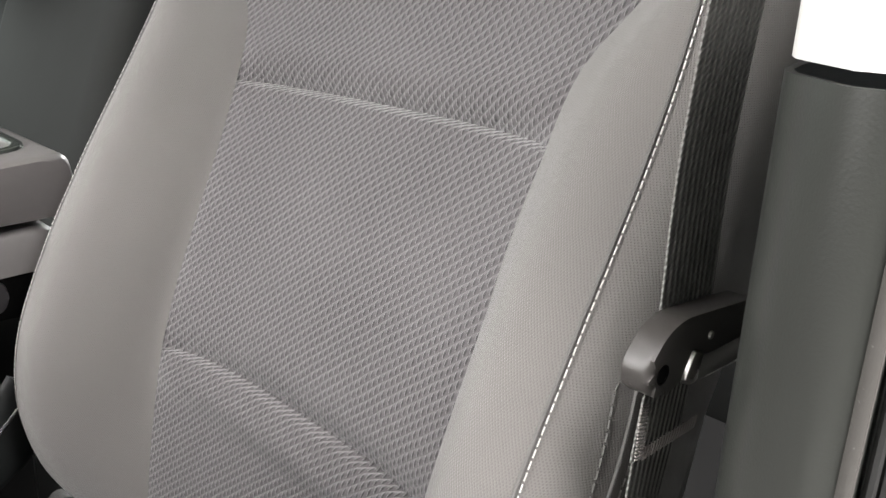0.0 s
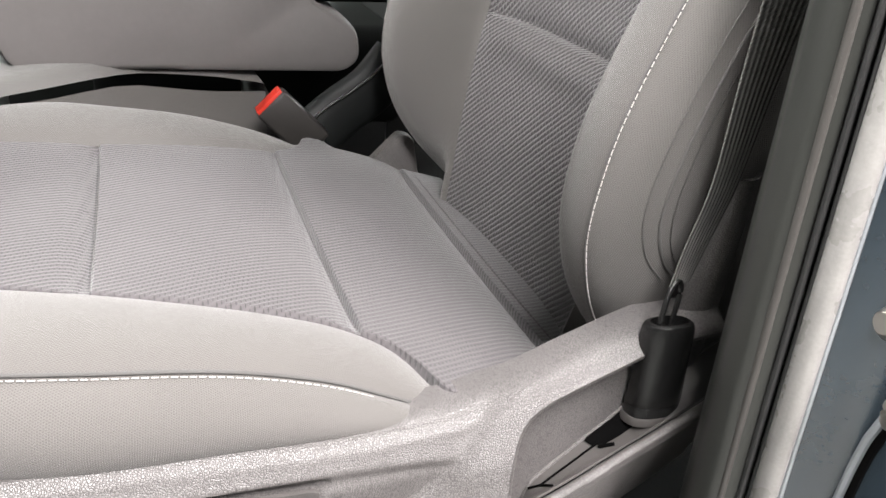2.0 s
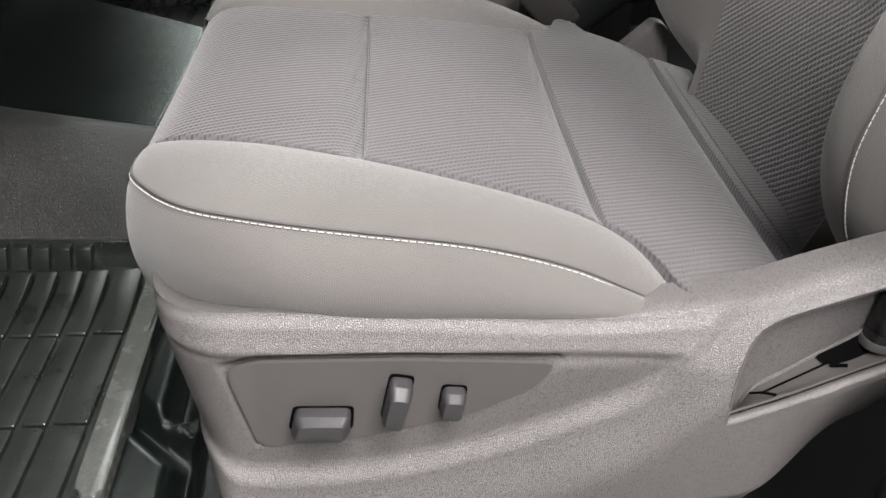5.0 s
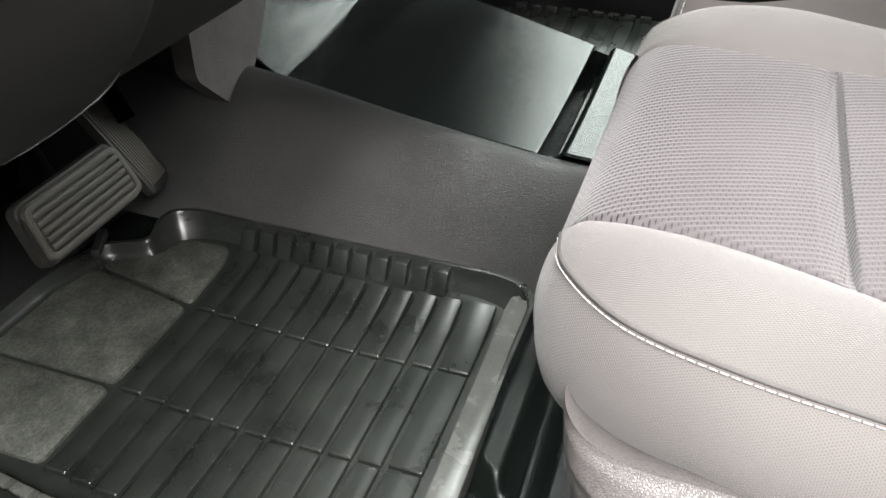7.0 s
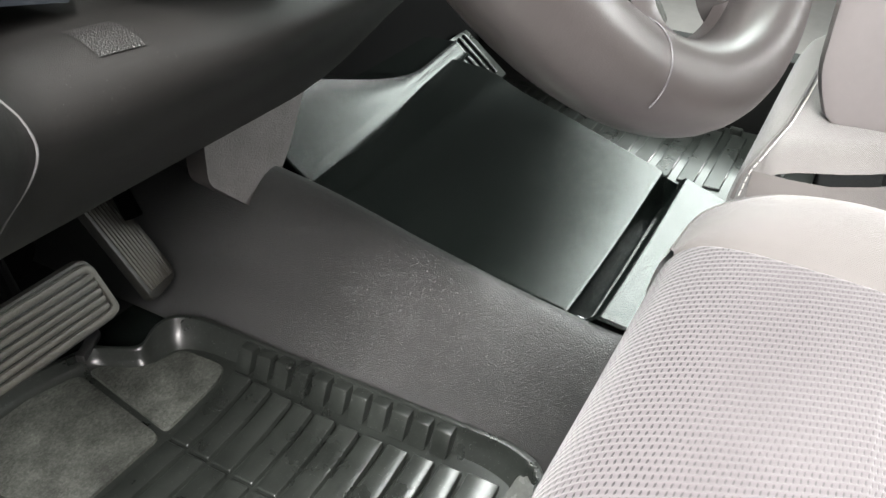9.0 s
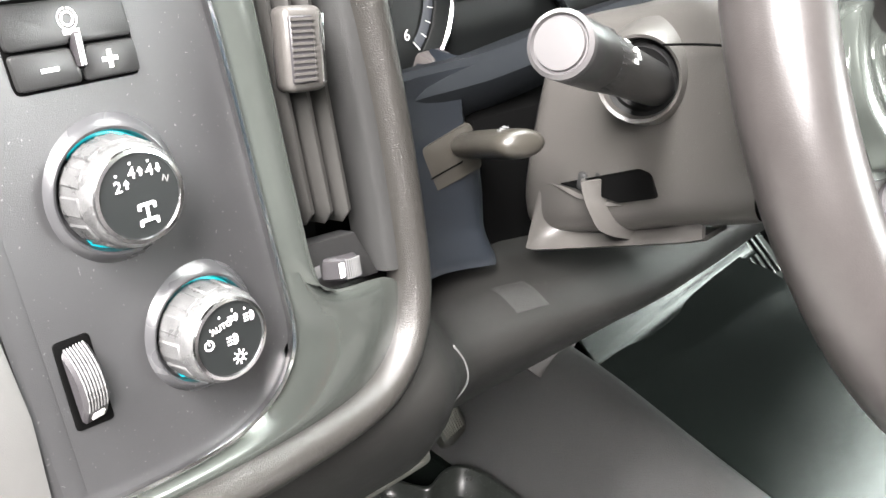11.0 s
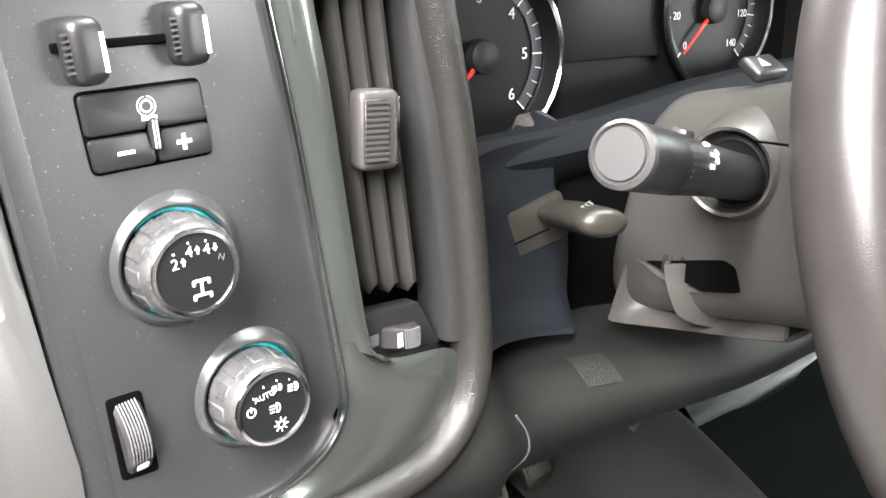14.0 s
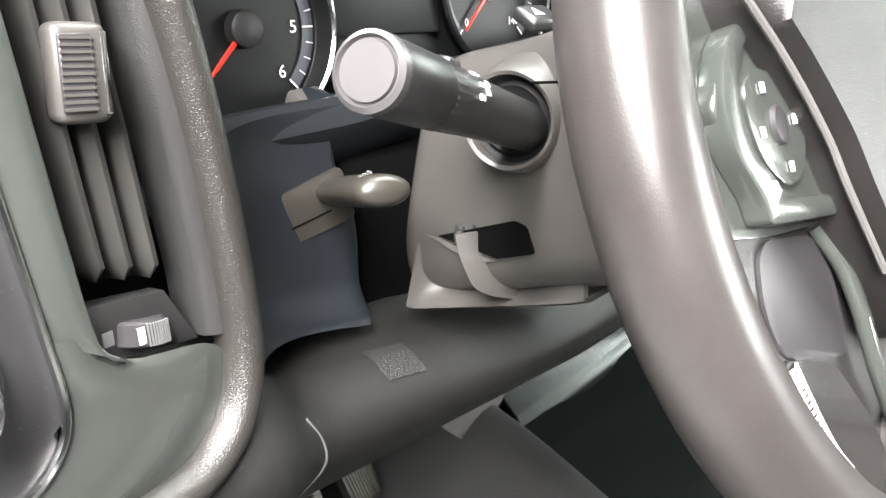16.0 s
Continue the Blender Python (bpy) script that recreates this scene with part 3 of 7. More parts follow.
def pillar_rows(z0, z1, n, inset=0.0):
    rows = []
    for i in range(n):
        z = z0 + (z1 - z0) * i / (n - 1)
        k = (z - 0.3) / 0.45
        section = [(-0.318, -0.70), (-0.326, -0.50), (-0.338, -0.43), (-0.345, -0.400), (-0.351, -0.380), (-0.357, -0.369), (-0.365, -0.3615), (-0.376, -0.3585), (-0.386, -0.3600), (-0.3905, -0.3635), (-0.3925, -0.370), (-0.393, -0.40)]
        rows.append([(x + 0.006 * k * (1 if x > -0.37 else 0), y - (0.012 * k if x > -0.37 else 0.001 * k) - inset, z) for x, y in section])
    return rows
part("lower_trim", grid(pillar_rows(-0.04, 0.779, 20), thick=0.003), M_PILLAR, pillar, "", 75)
part("upper_trim", grid(pillar_rows(0.783, 1.25, 12, 0.004), thick=0.003), M_PILLARTOP, pillar, "pale grey upper pillar cover")
upright = lambda x, y, lean=0.0: [(x - lean * (z - 0.3), y, z) for z in np.linspace(-0.08, 1.2, 16)]
# paler than the trim: paints the highlight along its rolled edge
part("trim_edge", tube(upright(-0.3925, -0.3635, 0.006), 0.0022, 0.0028, n=10, up=(1, 0, 0)), M_COLUMN, pillar, "rolled trim edge, its highlight in paler grey")
part("seal_lip", tube(upright(-0.3965, -0.3745, 0.006), 0.0022, n=8, up=(1, 0, 0)), M_BLACK, pillar, "thin black sealing lip")
part("seal_lip", tube(upright(-0.3990, -0.3795, 0.006), 0.0018, n=8, up=(1, 0, 0)), M_BLACK, pillar, "thin black sealing lip")
part("door_seal", tube(upright(-0.4055, -0.3835, 0.010), 0.0062, 0.0090, n=16, up=(1, 0, 0)), M_RUBBER, pillar, "worn grey rubber door seal")
jamb = []
for z in np.linspace(-0.10, 1.2, 16):
    x, y = -0.4085 - 0.004 * (z - 0.3), -0.3860
    jamb.append([(x + 0.02, y - 0.02, z), (x, y - 0.006, z), (x - 0.006, y - 0.004, z), (x - 0.012, y - 0.010, z), (x - 0.022, y - 0.018, z), (x - 0.040, y - 0.022, z), (x - 0.062, y - 0.030, z), (x - 0.080, y - 0.062, z), (x - 0.09, y - 0.30, z)])
part("painted_jamb", grid(jamb, thick=0.003), M_PAINT, pillar, "dark blue painted door jamb")
# pale bead: the highlight on the folded edge, put into colour
part("jamb_edge", tube([(r[2][0] + 0.001, r[2][1] + 0.002, r[2][2]) for r in jamb], 0.0018, n=8, up=(1, 0, 0)), M_JAMBEDGE, pillar, "folded jamb edge with painted highlight")
part("jamb_ridge", tube(spline([(-0.4335, -0.405, 0.05), (-0.4345, -0.405, 0.25), (-0.440, -0.406, 0.36), (-0.452, -0.4085, 0.42), (-0.460, -0.411, 0.60), (-0.462, -0.412, 0.9)], 30), 0.0030, n=8, up=(1, 0, 0)), M_JAMBEDGE, pillar, "pale ridge of sealant on the jamb")
part("jamb_slot", tube(spline([(-0.4385, -0.4055, 0.05), (-0.4395, -0.4055, 0.25), (-0.445, -0.407, 0.36), (-0.457, -0.4095, 0.42), (-0.465, -0.412, 0.60)], 30), 0.0026, n=6, up=(1, 0, 0)), M_GAPSHADE, pillar, "dark groove in the jamb")
part("jamb_bolt", lathe([(0.0, 0.004), (0.006, 0.004), (0.008, 0.002), (0.010, 0.0)], basis((-0.432, -0.4035, 0.440), (1, 0, 0), (0, 0, 1), (0, 1, 0)), 16), M_STEEL, pillar, "bright jamb bolt")
striker = tube(spline([(-0.466, -0.425, 0.437), (-0.476, -0.385, 0.433), (-0.478, -0.368, 0.428), (-0.477, -0.369, 0.416), (-0.473, -0.385, 0.409), (-0.464, -0.425, 0.405)], 28), 0.0045, n=10)
part("striker", striker, M_STEEL, pillar, "steel door latch striker")

# the rest of the cab, which closes it above and behind
slab("ceiling", "pale grey headliner", "ceiling", (-0.42, -1.6, 1.22), (1.22, 0.20, 1.26), M_HEAD)
slab("wall_rear", "dark rear cab wall", "wall", (-0.42, -1.66, -0.06), (1.30, -1.60, 0.82), M_SHELL)
slab("passenger_sill", "dark sill of the open passenger doorway", "sill", (1.24, -0.66, -0.06), (1.30, 0.98, 0.145), M_SHELL)
slab("wall_passenger", "dark passenger side panel behind the doorway", "wall", (1.24, -1.6, -0.06), (1.30, -0.66, 0.80), M_SHELL)
slab("wall_kick_panel", "dark kick panel ahead of the passenger doorway", "wall", (1.24, 0.98, -0.06), (1.30, 1.1, 0.80), M_SHELL)
slab("wall_passenger_pillar", "passenger side pillar", "wall", (1.20, -0.75, 0.80), (1.28, -0.45, 1.22), M_SHELL)
slab("wall_rear_door", "closed dark blue rear door behind the pillar", "wall", (-0.56, -1.62, -0.06), (-0.505, -0.475, 0.72), M_PAINT, 0.02)
slab("hall_floor", "grey concrete floor of the hall outside", "ground", (-8, -8, -0.85), (8, 8, -0.80), surface("hall_concrete", (0.42, 0.42, 0.40), 0.6, var=0.15, blotch=1.2))

# ---- driver's seat ----
seat = thing("driver_seat", "grey cloth driver's seat with waffle inserts and white stitching", "car seat", (0, -0.1, -0.03))

EDGE = [(-0.150, 0.166, 0.350), (-0.152, 0.148, 0.361), (-0.157, 0.080, 0.363), (-0.167, 0.0, 0.355), (-0.178, -0.060, 0.348), (-0.190, -0.120, 0.339), (-0.203, -0.165, 0.331), (-0.226, -0.200, 0.322), (-0.268, -0.222, 0.311)]
WELT = [(-0.156, 0.170, 0.349), (-0.205, 0.158, 0.362), (-0.250, 0.118, 0.368), (-0.270, 0.060, 0.369), (-0.273, 0.0, 0.363), (-0.273, -0.080, 0.353), (-0.273, -0.142, 0.337), (-0.275, -0.184, 0.320), (-0.278, -0.223, 0.303)]
LOW = [(-0.150, 0.172, 0.238), (-0.205, 0.154, 0.256), (-0.252, 0.114, 0.283), (-0.283, 0.054, 0.301), (-0.294, 0.0, 0.307), (-0.294, -0.080, 0.307), (-0.294, -0.142, 0.307), (-0.293, -0.184, 0.307), (-0.292, -0.230, 0.309)]
NS = 56

def side_rows(sign, wide):
    e, w, l = spline(EDGE, NS), spline(WELT, NS), spline(LOW, NS)
    fix = lambda p: Vector((p[0] * sign * wide, p[1], p[2]))
    top, side = [], []
    for i, (a, b, c) in enumerate(zip(e, w, l)):
        a, b, c = fix(a), fix(b), fix(c)
        span = (b - a).length
        r = []
        for k in range(11):
            s = k / 10
            p = a.lerp(b, s)
            p.z += 0.16 * span * math.sin(math.pi * min(1, s * 0.96 + 0.02)) ** 0.8 - 0.003 * max(0, 1 - s * 8)
            r.append(p)
        r[-1].z -= 0.0015
        top.append(r)
        drop = (b - c).length
        out = Vector((c.x - 0.6 * c.x * 0, c.y, 0)) - Vector((0, -0.05, 0))
        out.z = 0
        out.normalize()
        q = []
        for k in range(9):
            s = k / 8
            p = b.lerp(c, s)
            p += out * ((0.24 - 0.12 * ease(0.02, 0.14, c.y)) * drop * math.sin(math.pi * s) ** 0.75)
            if k == 0:
                p.z -= 0.0015
            q.append(p)
        side.append(q)
    return top, side, [fix(p) for p in w]

for sign, wide, tag in ((1, 1.0, "outer"), (-1, 0.93, "inner")):
    top, side, wl = side_rows(sign, wide)
    part("cushion_bolster", grid(top), M_CLOTH, seat, "plain grey cloth bolster")
    part("cushion_side", grid(side), M_CLOTH, seat, "plain grey cloth side")
    part("cushion_piping", tube([p + Vector((0, 0, 0.0)) for p in wl], 0.0013, n=8), M_WELT, seat, "dark sewn seam")
    part("cushion_stitching", stitches([p + Vector((-0.0030 * sign, 0.001, -0.0015)) for p in wl], 0.0040, 0.0014, 0.0004), M_THREAD, seat, "white decorative stitching")

prof = spline([(-0.40, 0.262), (-0.352, 0.276), (-0.30, 0.296), (-0.24, 0.313), (-0.18, 0.327), (-0.10, 0.342), (0.0, 0.354), (0.08, 0.362), (0.135, 0.362), (0.160, 0.352), (0.174, 0.328), (0.177, 0.29), (0.172, 0.24)], 560)
edge_dense = sorted((float(q[1]), -float(q[0])) for q in spline(EDGE, 120))
half = lambda y: float(np.interp(y, [q[0] for q in edge_dense], [q[1] for q in edge_dense])) + 0.0015 + 0.024 * ease(-0.212, -0.235, y) * (1 - ease(-0.245, -0.262, y))
def groove(y, at, deep, wide):
    return -deep * math.exp(-((y - at) / wide) ** 2)
def seam_dip(d, deep=0.009, run=0.011):
    """A sewn crease: one panel sinks into it slowly, the other starts with a crisp edge."""
    return -deep * (math.exp(-d / run) if d >= 0 else math.exp(-(d / 0.0016) ** 2))
rows = []
for k, (y, z) in enumerate(prof):
    w = half(y) if k < 482 else 0.150
    g = seam_dip(y) + seam_dip(y + 0.181) + seam_dip(y + 0.345)
    puff = 0.004 * abs(math.sin(math.pi * (y / 0.181))) if -0.36 < y < 0.02 else 0.002
    r = []
    for j in range(161):
        s = -1 + 2 * j / 160
        x = s * (w if s < 0 else w * 0.96)
        tuck = abs(math.sin(math.pi * x / 0.0062)) * sum(math.exp(-((y - at - 0.006) / 0.007) ** 2) for at in (0.0, -0.181, -0.345)) * 0.0011
        dish = -0.004 * (1 - s * s)
        slant = 0.006 * s
        yy = y
        r.append((x, yy, z - tuck + g * (1 - abs(s) ** 12) + puff * (1 - s ** 4) + dish + 0.003 - 0.010 * ease(0.955, 1.0, abs(s))))
    rows.append(r)
part("cushion_insert", grid(rows, planar=True), M_INSERT, seat, "grey waffle-weave cloth cushion panel")
part("seam_stitching", stitches([(x, -0.0025, 0.3565 - 0.003) for x in np.linspace(-0.15, 0.15, 30)], 0.003, 0.002, 0.0004), M_WELT, seat)
# near-black filler, so the gap under the cushion looks shaded
part("cushion_core", box(0.46, 0.44, 0.14, Matrix.Translation((0, -0.13, 0.165)) , 0.03, 3), M_GAPSHADE, seat)

# backrest
yc = table([(0.24, -0.385), (0.30, -0.397), (0.40, -0.411), (0.49, -0.428), (0.60, -0.463), (0.71, -0.507), (0.85, -0.56), (1.0, -0.62)])
yb = table([(0.24, -0.43), (0.28, -0.400), (0.315, -0.366), (0.35, -0.340), (0.41, -0.319), (0.47, -0.321), (0.56, -0.352), (0.64, -0.393), (0.72, -0.440), (0.85, -0.515), (1.0, -0.60)])
wi = table([(0.24, 0.150), (0.30, 0.160), (0.49, 0.168), (0.70, 0.166), (0.76, 0.176), (0.80, 0.202), (0.86, 0.215), (1.0, 0.20)])
wo = table([(0.24, 0.215), (0.28, 0.245), (0.33, 0.272), (0.42, 0.288), (0.60, 0.290), (0.80, 0.283), (0.9, 0.27), (1.0, 0.22)])
def back_row(z, sign):
    c, b, w, o = yc(z), yb(z), wi(z), wo(z)
    keys = [(w, c + 0.016, z), (w + 0.006, c + 0.022, z), (w + (o - w) * 0.22, c + (b - c) * 0.62, z), (w + (o - w) * 0.42, b - 0.004, z), (w + (o - w) * 0.60, b + 0.002, z),
            (w + (o - w) * 0.80, b - 0.004, z), (o - 0.010, b - 0.018, z), (o - 0.001, b - 0.045, z), (o, b - 0.085, z), (o - 0.006, b - 0.13, z), (o - 0.03, min(b - 0.17, c - 0.06), z)]
    return [(sign * p[0], p[1], p[2]) for p in spline(keys, 34)]
zs = list(np.linspace(0.262, 0.99, 70))
for sign in (-1, 1):
    rows = [back_row(z, sign) for z in zs]
    low = rows[0]
    cx, cy = sum(p[0] for p in low) / len(low), sum(p[1] for p in low) / len(low)
    rows = [[(cx + (p[0] - cx) * f, cy + (p[1] - cy) * f, p[2] - d) for p in low] for f, d in ((0.55, 0.012), (0.85, 0.008))] + rows
    part("backrest_bolster", grid(rows), M_CLOTH, seat, "plain grey cloth backrest bolster")
    line = [r[19] for r in rows[4:]]
    seamw = []
    for z in np.linspace(0.335, 0.80, 60):
        b, o, w = yb(z), wo(z), wi(z)
        keep = back_row(z, sign)
        want = o - 0.027
        for a, c in zip(keep, keep[1:]):
            if abs(a[0]) <= want < abs(c[0]):
                seamw.append(Vector(a).lerp(Vector(c), (want - abs(a[0])) / (abs(c[0]) - abs(a[0]))))
                break
    part("backrest_piping", tube([p + Vector((0, 0.0002, 0)) for p in seamw], 0.0013, n=7), M_WELT, seat, "dark sewn seam")
    part("backrest_stitching", stitches([p + Vector((sign * 0.0025, 0.0006, 0)) for p in seamw], 0.0040, 0.0014, 0.0004), M_THREAD, seat, "white decorative stitching")
def on_side(z, y):
    """The bolster's outer flank at a height and a depth."""
    r = back_row(z, -1)
    r = r[18:]
    for a, b in zip(r, r[1:]):
        if b[1] <= y <= a[1]:
            return Vector(a).lerp(Vector(b), (a[1] - y) / max(1e-6, a[1] - b[1])) + Vector((-0.0006, 0, 0))
    return Vector(r[6])
for dy in (0.0, -0.011, -0.019):
    line = [on_side(z, y + dy) for y, z in spline([(-0.418, 0.66), (-0.398, 0.597), (-0.375, 0.547), (-0.354, 0.490), (-0.346, 0.442), (-0.354, 0.411), (-0.372, 0.390)], 50)]
    if dy == -0.011:
        part("side_seam", tube(line, 0.0011, n=6), M_WELT, seat, "dark sewn seam")
    else:
        part("side_stitching", stitches(line, 0.0042, 0.0016, 0.0006), M_WELT, seat, "dark double stitching")
rows = []
for z in np.linspace(0.25, 0.99, 480):
    w, c = wi(z) + 0.001, yc(z)
    g = seam_dip(z - 0.49) + seam_dip(z - 0.712)
    puff = 0.006 * math.exp(-((z - 0.468) / 0.016) ** 2) + 0.006 * math.exp(-((z - 0.735) / 0.018) ** 2) + 0.004 * abs(math.sin(math.pi * (z - 0.49) / 0.222))
    r = []
    for j in range(161):
        s = -1 + 2 * j / 160
        tuck = abs(math.sin(math.pi * s * w / 0.0062)) * sum(math.exp(-((z - at - 0.006) / 0.007) ** 2) for at in (0.49, 0.712)) * 0.0011
        r.append((s * w, c + 0.016 * abs(s) ** 3 - tuck + (g + puff) * (1 - abs(s) ** 10), z))
    rows.append(r)
part("backrest_insert", grid(rows, planar=True), M_BACKINSERT, seat, "grey waffle-weave cloth backrest panel")
part("backrest_shell", box(0.50, 0.05, 0.72, Matrix.Translation((0, -0.58, 0.64)) @ pose(0, 0, 0, 13), 0.02, 3), M_TRIM, seat, "dark rear shell")

# plastic side valance with the power switches
zhi = table([(-0.47, 0.378), (-0.40, 0.376), (-0.36, 0.368), (-0.31, 0.349), (-0.27, 0.330), (-0.235, 0.316), (-0.20, 0.311), (0.0, 0.312), (0.10, 0.312), (0.135, 0.308)])
zlo = table([(-0.47, 0.338), (-0.44, 0.27), (-0.394, 0.21), (-0.32, 0.160), (-0.218, 0.135), (-0.10, 0.130), (0.0, 0.122), (0.08, 0.122), (0.135, 0.128)])
PANEL = [(0.088, 0.277), (0.066, 0.284), (-0.032, 0.286), (-0.134, 0.283), (-0.119, 0.259), (-0.072, 0.233), (0.006, 0.211), (0.070, 0.204)]
def inside(y, z, poly):
    """Signed distance to a polygon, negative inside."""
    best, wind = 9.0, False
    n = len(poly)
    for i in range(n):
        (x1, y1), (x2, y2) = poly[i], poly[(i + 1) % n]
        t = max(0, min(1, ((y - x1) * (x2 - x1) + (z - y1) * (y2 - y1)) / ((x2 - x1) ** 2 + (y2 - y1) ** 2)))
        best = min(best, math.hypot(y - x1 - t * (x2 - x1), z - y1 - t * (y2 - y1)))
        if (y1 > z) != (y2 > z) and y < (x2 - x1) * (z - y1) / (y2 - y1) + x1:
            wind = not wind
    return -best if wind else best
RIDGE = table([(-0.47, 0.42), (-0.30, 0.36), (-0.236, 0.303), (-0.208, 0.267), (-0.151, 0.232), (-0.09, 0.204), (-0.034, 0.186), (0.03, 0.176), (0.085, 0.178), (0.135, 0.20)])
LIPLINE = table([(-0.42, 0.336), (-0.3763, 0.3104), (-0.3301, 0.2858), (-0.2918, 0.2646), (-0.2522, 0.2462), (-0.20, 0.22), (-0.10, 0.19)])
def valance_x(y, z):
    """Outer face of the valance: rounded top, bulging lower panel below the ridge line, sunk switch panel."""
    a, b = zlo(y), zhi(y)
    x = -0.313 + 0.060 * (1 - math.sqrt(max(0.0, 1 - max(0.0, 1 - (0.130 - y) / 0.045) ** 2)))
    x += 0.012 * (1 - ease(0.0, 0.034, b - z)) + 0.006 * (1 - ease(0.0, 0.008, b - z))
    x -= 0.005 * ease(0.006, -0.007, z - RIDGE(y)) + 0.016 * ease(0.004, -0.060, z - RIDGE(y))
    x += 0.0045 * ease(0.004, -0.005, z - 0.2875) * ease(-0.245, -0.20, y) * ease(-0.004, 0.012, z - RIDGE(y))
    under = max(0.0, LIPLINE(y) - 0.006 - z)
    x += 0.45 * under * ease(-0.28, -0.37, y)
    return x + 0.012 * ease(0.03, 0.0, z - a) + 0.007 * ease(0.006, -0.004, inside(y, z, PANEL))
pocket_top = [tuple(p) for p in spline([(-0.2522, 0.2462, 0), (-0.2510, 0.2659, 0), (-0.2529, 0.2858, 0), (-0.2580, 0.3016, 0), (-0.2662, 0.3136, 0), (-0.2779, 0.3228, 0), (-0.2911, 0.3302, 0), (-0.3098, 0.3396, 0), (-0.3284, 0.3480, 0), (-0.3457, 0.3552, 0), (-0.3634, 0.3612, 0), (-0.42, 0.370, 0)], 70)]
pocket_lip = [tuple(p) for p in spline([(-0.2522, 0.2462, 0), (-0.2918, 0.2646, 0), (-0.3301, 0.2858, 0), (-0.3763, 0.3104, 0), (-0.42, 0.336, 0)], 70)]
POCKET = [p[:2] for p in pocket_top] + [p[:2] for p in pocket_lip[:0:-1]]
def nearest(y, z, poly):
    """The closest place on a closed outline."""
    best = (9.0, y, z)
    for (x1, y1), (x2, y2) in zip(poly, poly[1:] + poly[:1]):
        t = max(0, min(1, ((y - x1) * (x2 - x1) + (z - y1) * (y2 - y1)) / max(1e-12, (x2 - x1) ** 2 + (y2 - y1) ** 2)))
        q = (x1 + t * (x2 - x1), y1 + t * (y2 - y1))
        best = min(best, (math.hypot(y - q[0], z - q[1]), *q))
    return best
rows, gone = [], set()
for i in range(300):
    y0 = 0.129 - (0.129 + 0.405) * i / 299
    a, b = zlo(y0), zhi(y0)
    r = []
    for j in range(110):
        s = j / 109
        y, z = y0, a + (b - a) * s
        if y < -0.24 and z > 0.23:
            d, ny, nz = nearest(y, z, POCKET)
            if inside(y, z, POCKET) < 0:
                gone.add((i, j))
                if d < 0.0025:
                    y, z = ny, nz
                    gone.discard((i, j))
        r.append((valance_x(y, z), y + (1 - ease(0, 0.05, 0.129 - y)) * (0.036 * s - 0.022), z))
    x, y, z = r[-1]
    k = ease(-0.08, -0.20, y0)
    r += [(x + 0.004, y, z + 0.003 * k - 0.001), (x + 0.012, y, z + 0.0075 * k - 0.004), (x + 0.030, y, z + 0.020 * k - 0.016)]
    rows.append(r)
bm = grid(rows)
bm.verts.ensure_lookup_table()
bmesh.ops.delete(bm, geom=[bm.verts[i * 113 + j] for i, j in gone], context="VERTS")
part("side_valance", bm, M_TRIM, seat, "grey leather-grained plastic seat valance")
# the pocket's grained back, its smooth tray and the outer lip
rim_line = spline([(-0.290, -0.2800, 0.2109), (-0.290, -0.2824, 0.2248), (-0.290, -0.2858, 0.2367), (-0.290, -0.2912, 0.2439), (-0.290, -0.3072, 0.2573), (-0.290, -0.3230, 0.2706), (-0.290, -0.3389, 0.2827), (-0.290, -0.3563, 0.2981), (-0.290, -0.3779, 0.3137), (-0.290, -0.42, 0.340)], 70)
rim_line = [np.array(p) + (-0.010, 0.005, 0.0097) for p in rim_line]
rows = []
for (y, z, _), q in zip(pocket_top, rim_line):
    p, q = Vector((valance_x(y, z), y, z)), Vector(q)
    inward = (Vector((0, q.y, q.z)) - Vector((0, y, z)))
    inward.normalize()
    deep = q.x - p.x
    line = [p - inward * 0.0012 + Vector((-0.0002, 0, 0))]
    for w in (0.25, 0.5, 0.75, 1.0):
        line.append(p + inward * 0.0035 * math.sin(w * math.pi / 2) + Vector((0.0040 * (1 - math.cos(w * math.pi / 2)), 0, 0)))
    wall = p + inward * 0.0055 + Vector((deep * 0.80, 0, 0))
    line += [line[-1].lerp(wall, 0.5), wall, wall + inward * 0.002 + Vector((deep * 0.15, 0, 0))]
    line += [line[-1].lerp(q, w) for w in (0.3, 0.6, 0.9, 1.0)]
    rows.append(line)
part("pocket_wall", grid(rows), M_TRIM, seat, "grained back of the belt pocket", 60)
part("pocket_bead", tube([(x - 0.001, y, z) for x, y, z in rim_line], 0.0015, n=8), M_TRIM, seat, "thin pale bead above the tray")
lip = [Vector((valance_x(y, z), y, z)) for y, z, _ in pocket_lip]
inner = [p + Vector((0.0085, -0.001, 0.0005)) for p in lip]
part("pocket_lip", grid([[p + Vector((0.0000, 0.001, -0.003)), p + Vector((-0.0008, 0, -0.001)), p + Vector((0.0002, 0, 0.0012)), p + Vector((0.003, 0, 0.0022)), p + Vector((0.0062, 0, 0.0014)), p + Vector((0.0072, 0, -0.001))] for p in lip]), M_TRIM, seat, "rounded outer pocket edge", 60)
part("pocket_tray", grid([[a.lerp(Vector(b), w) - Vector((0, 0, 0.003 * math.sin(math.pi * w))) for w in np.linspace(0, 1, 8)] for a, b in zip(inner, rim_line)]), M_SWPANEL, seat, "smooth grey pocket tray")
part("tray_bead", tube([p + Vector((0.0005, 0, 0.0008)) for p in inner], 0.0011, n=6), M_SWPANEL, seat, "thin bead along the tray")
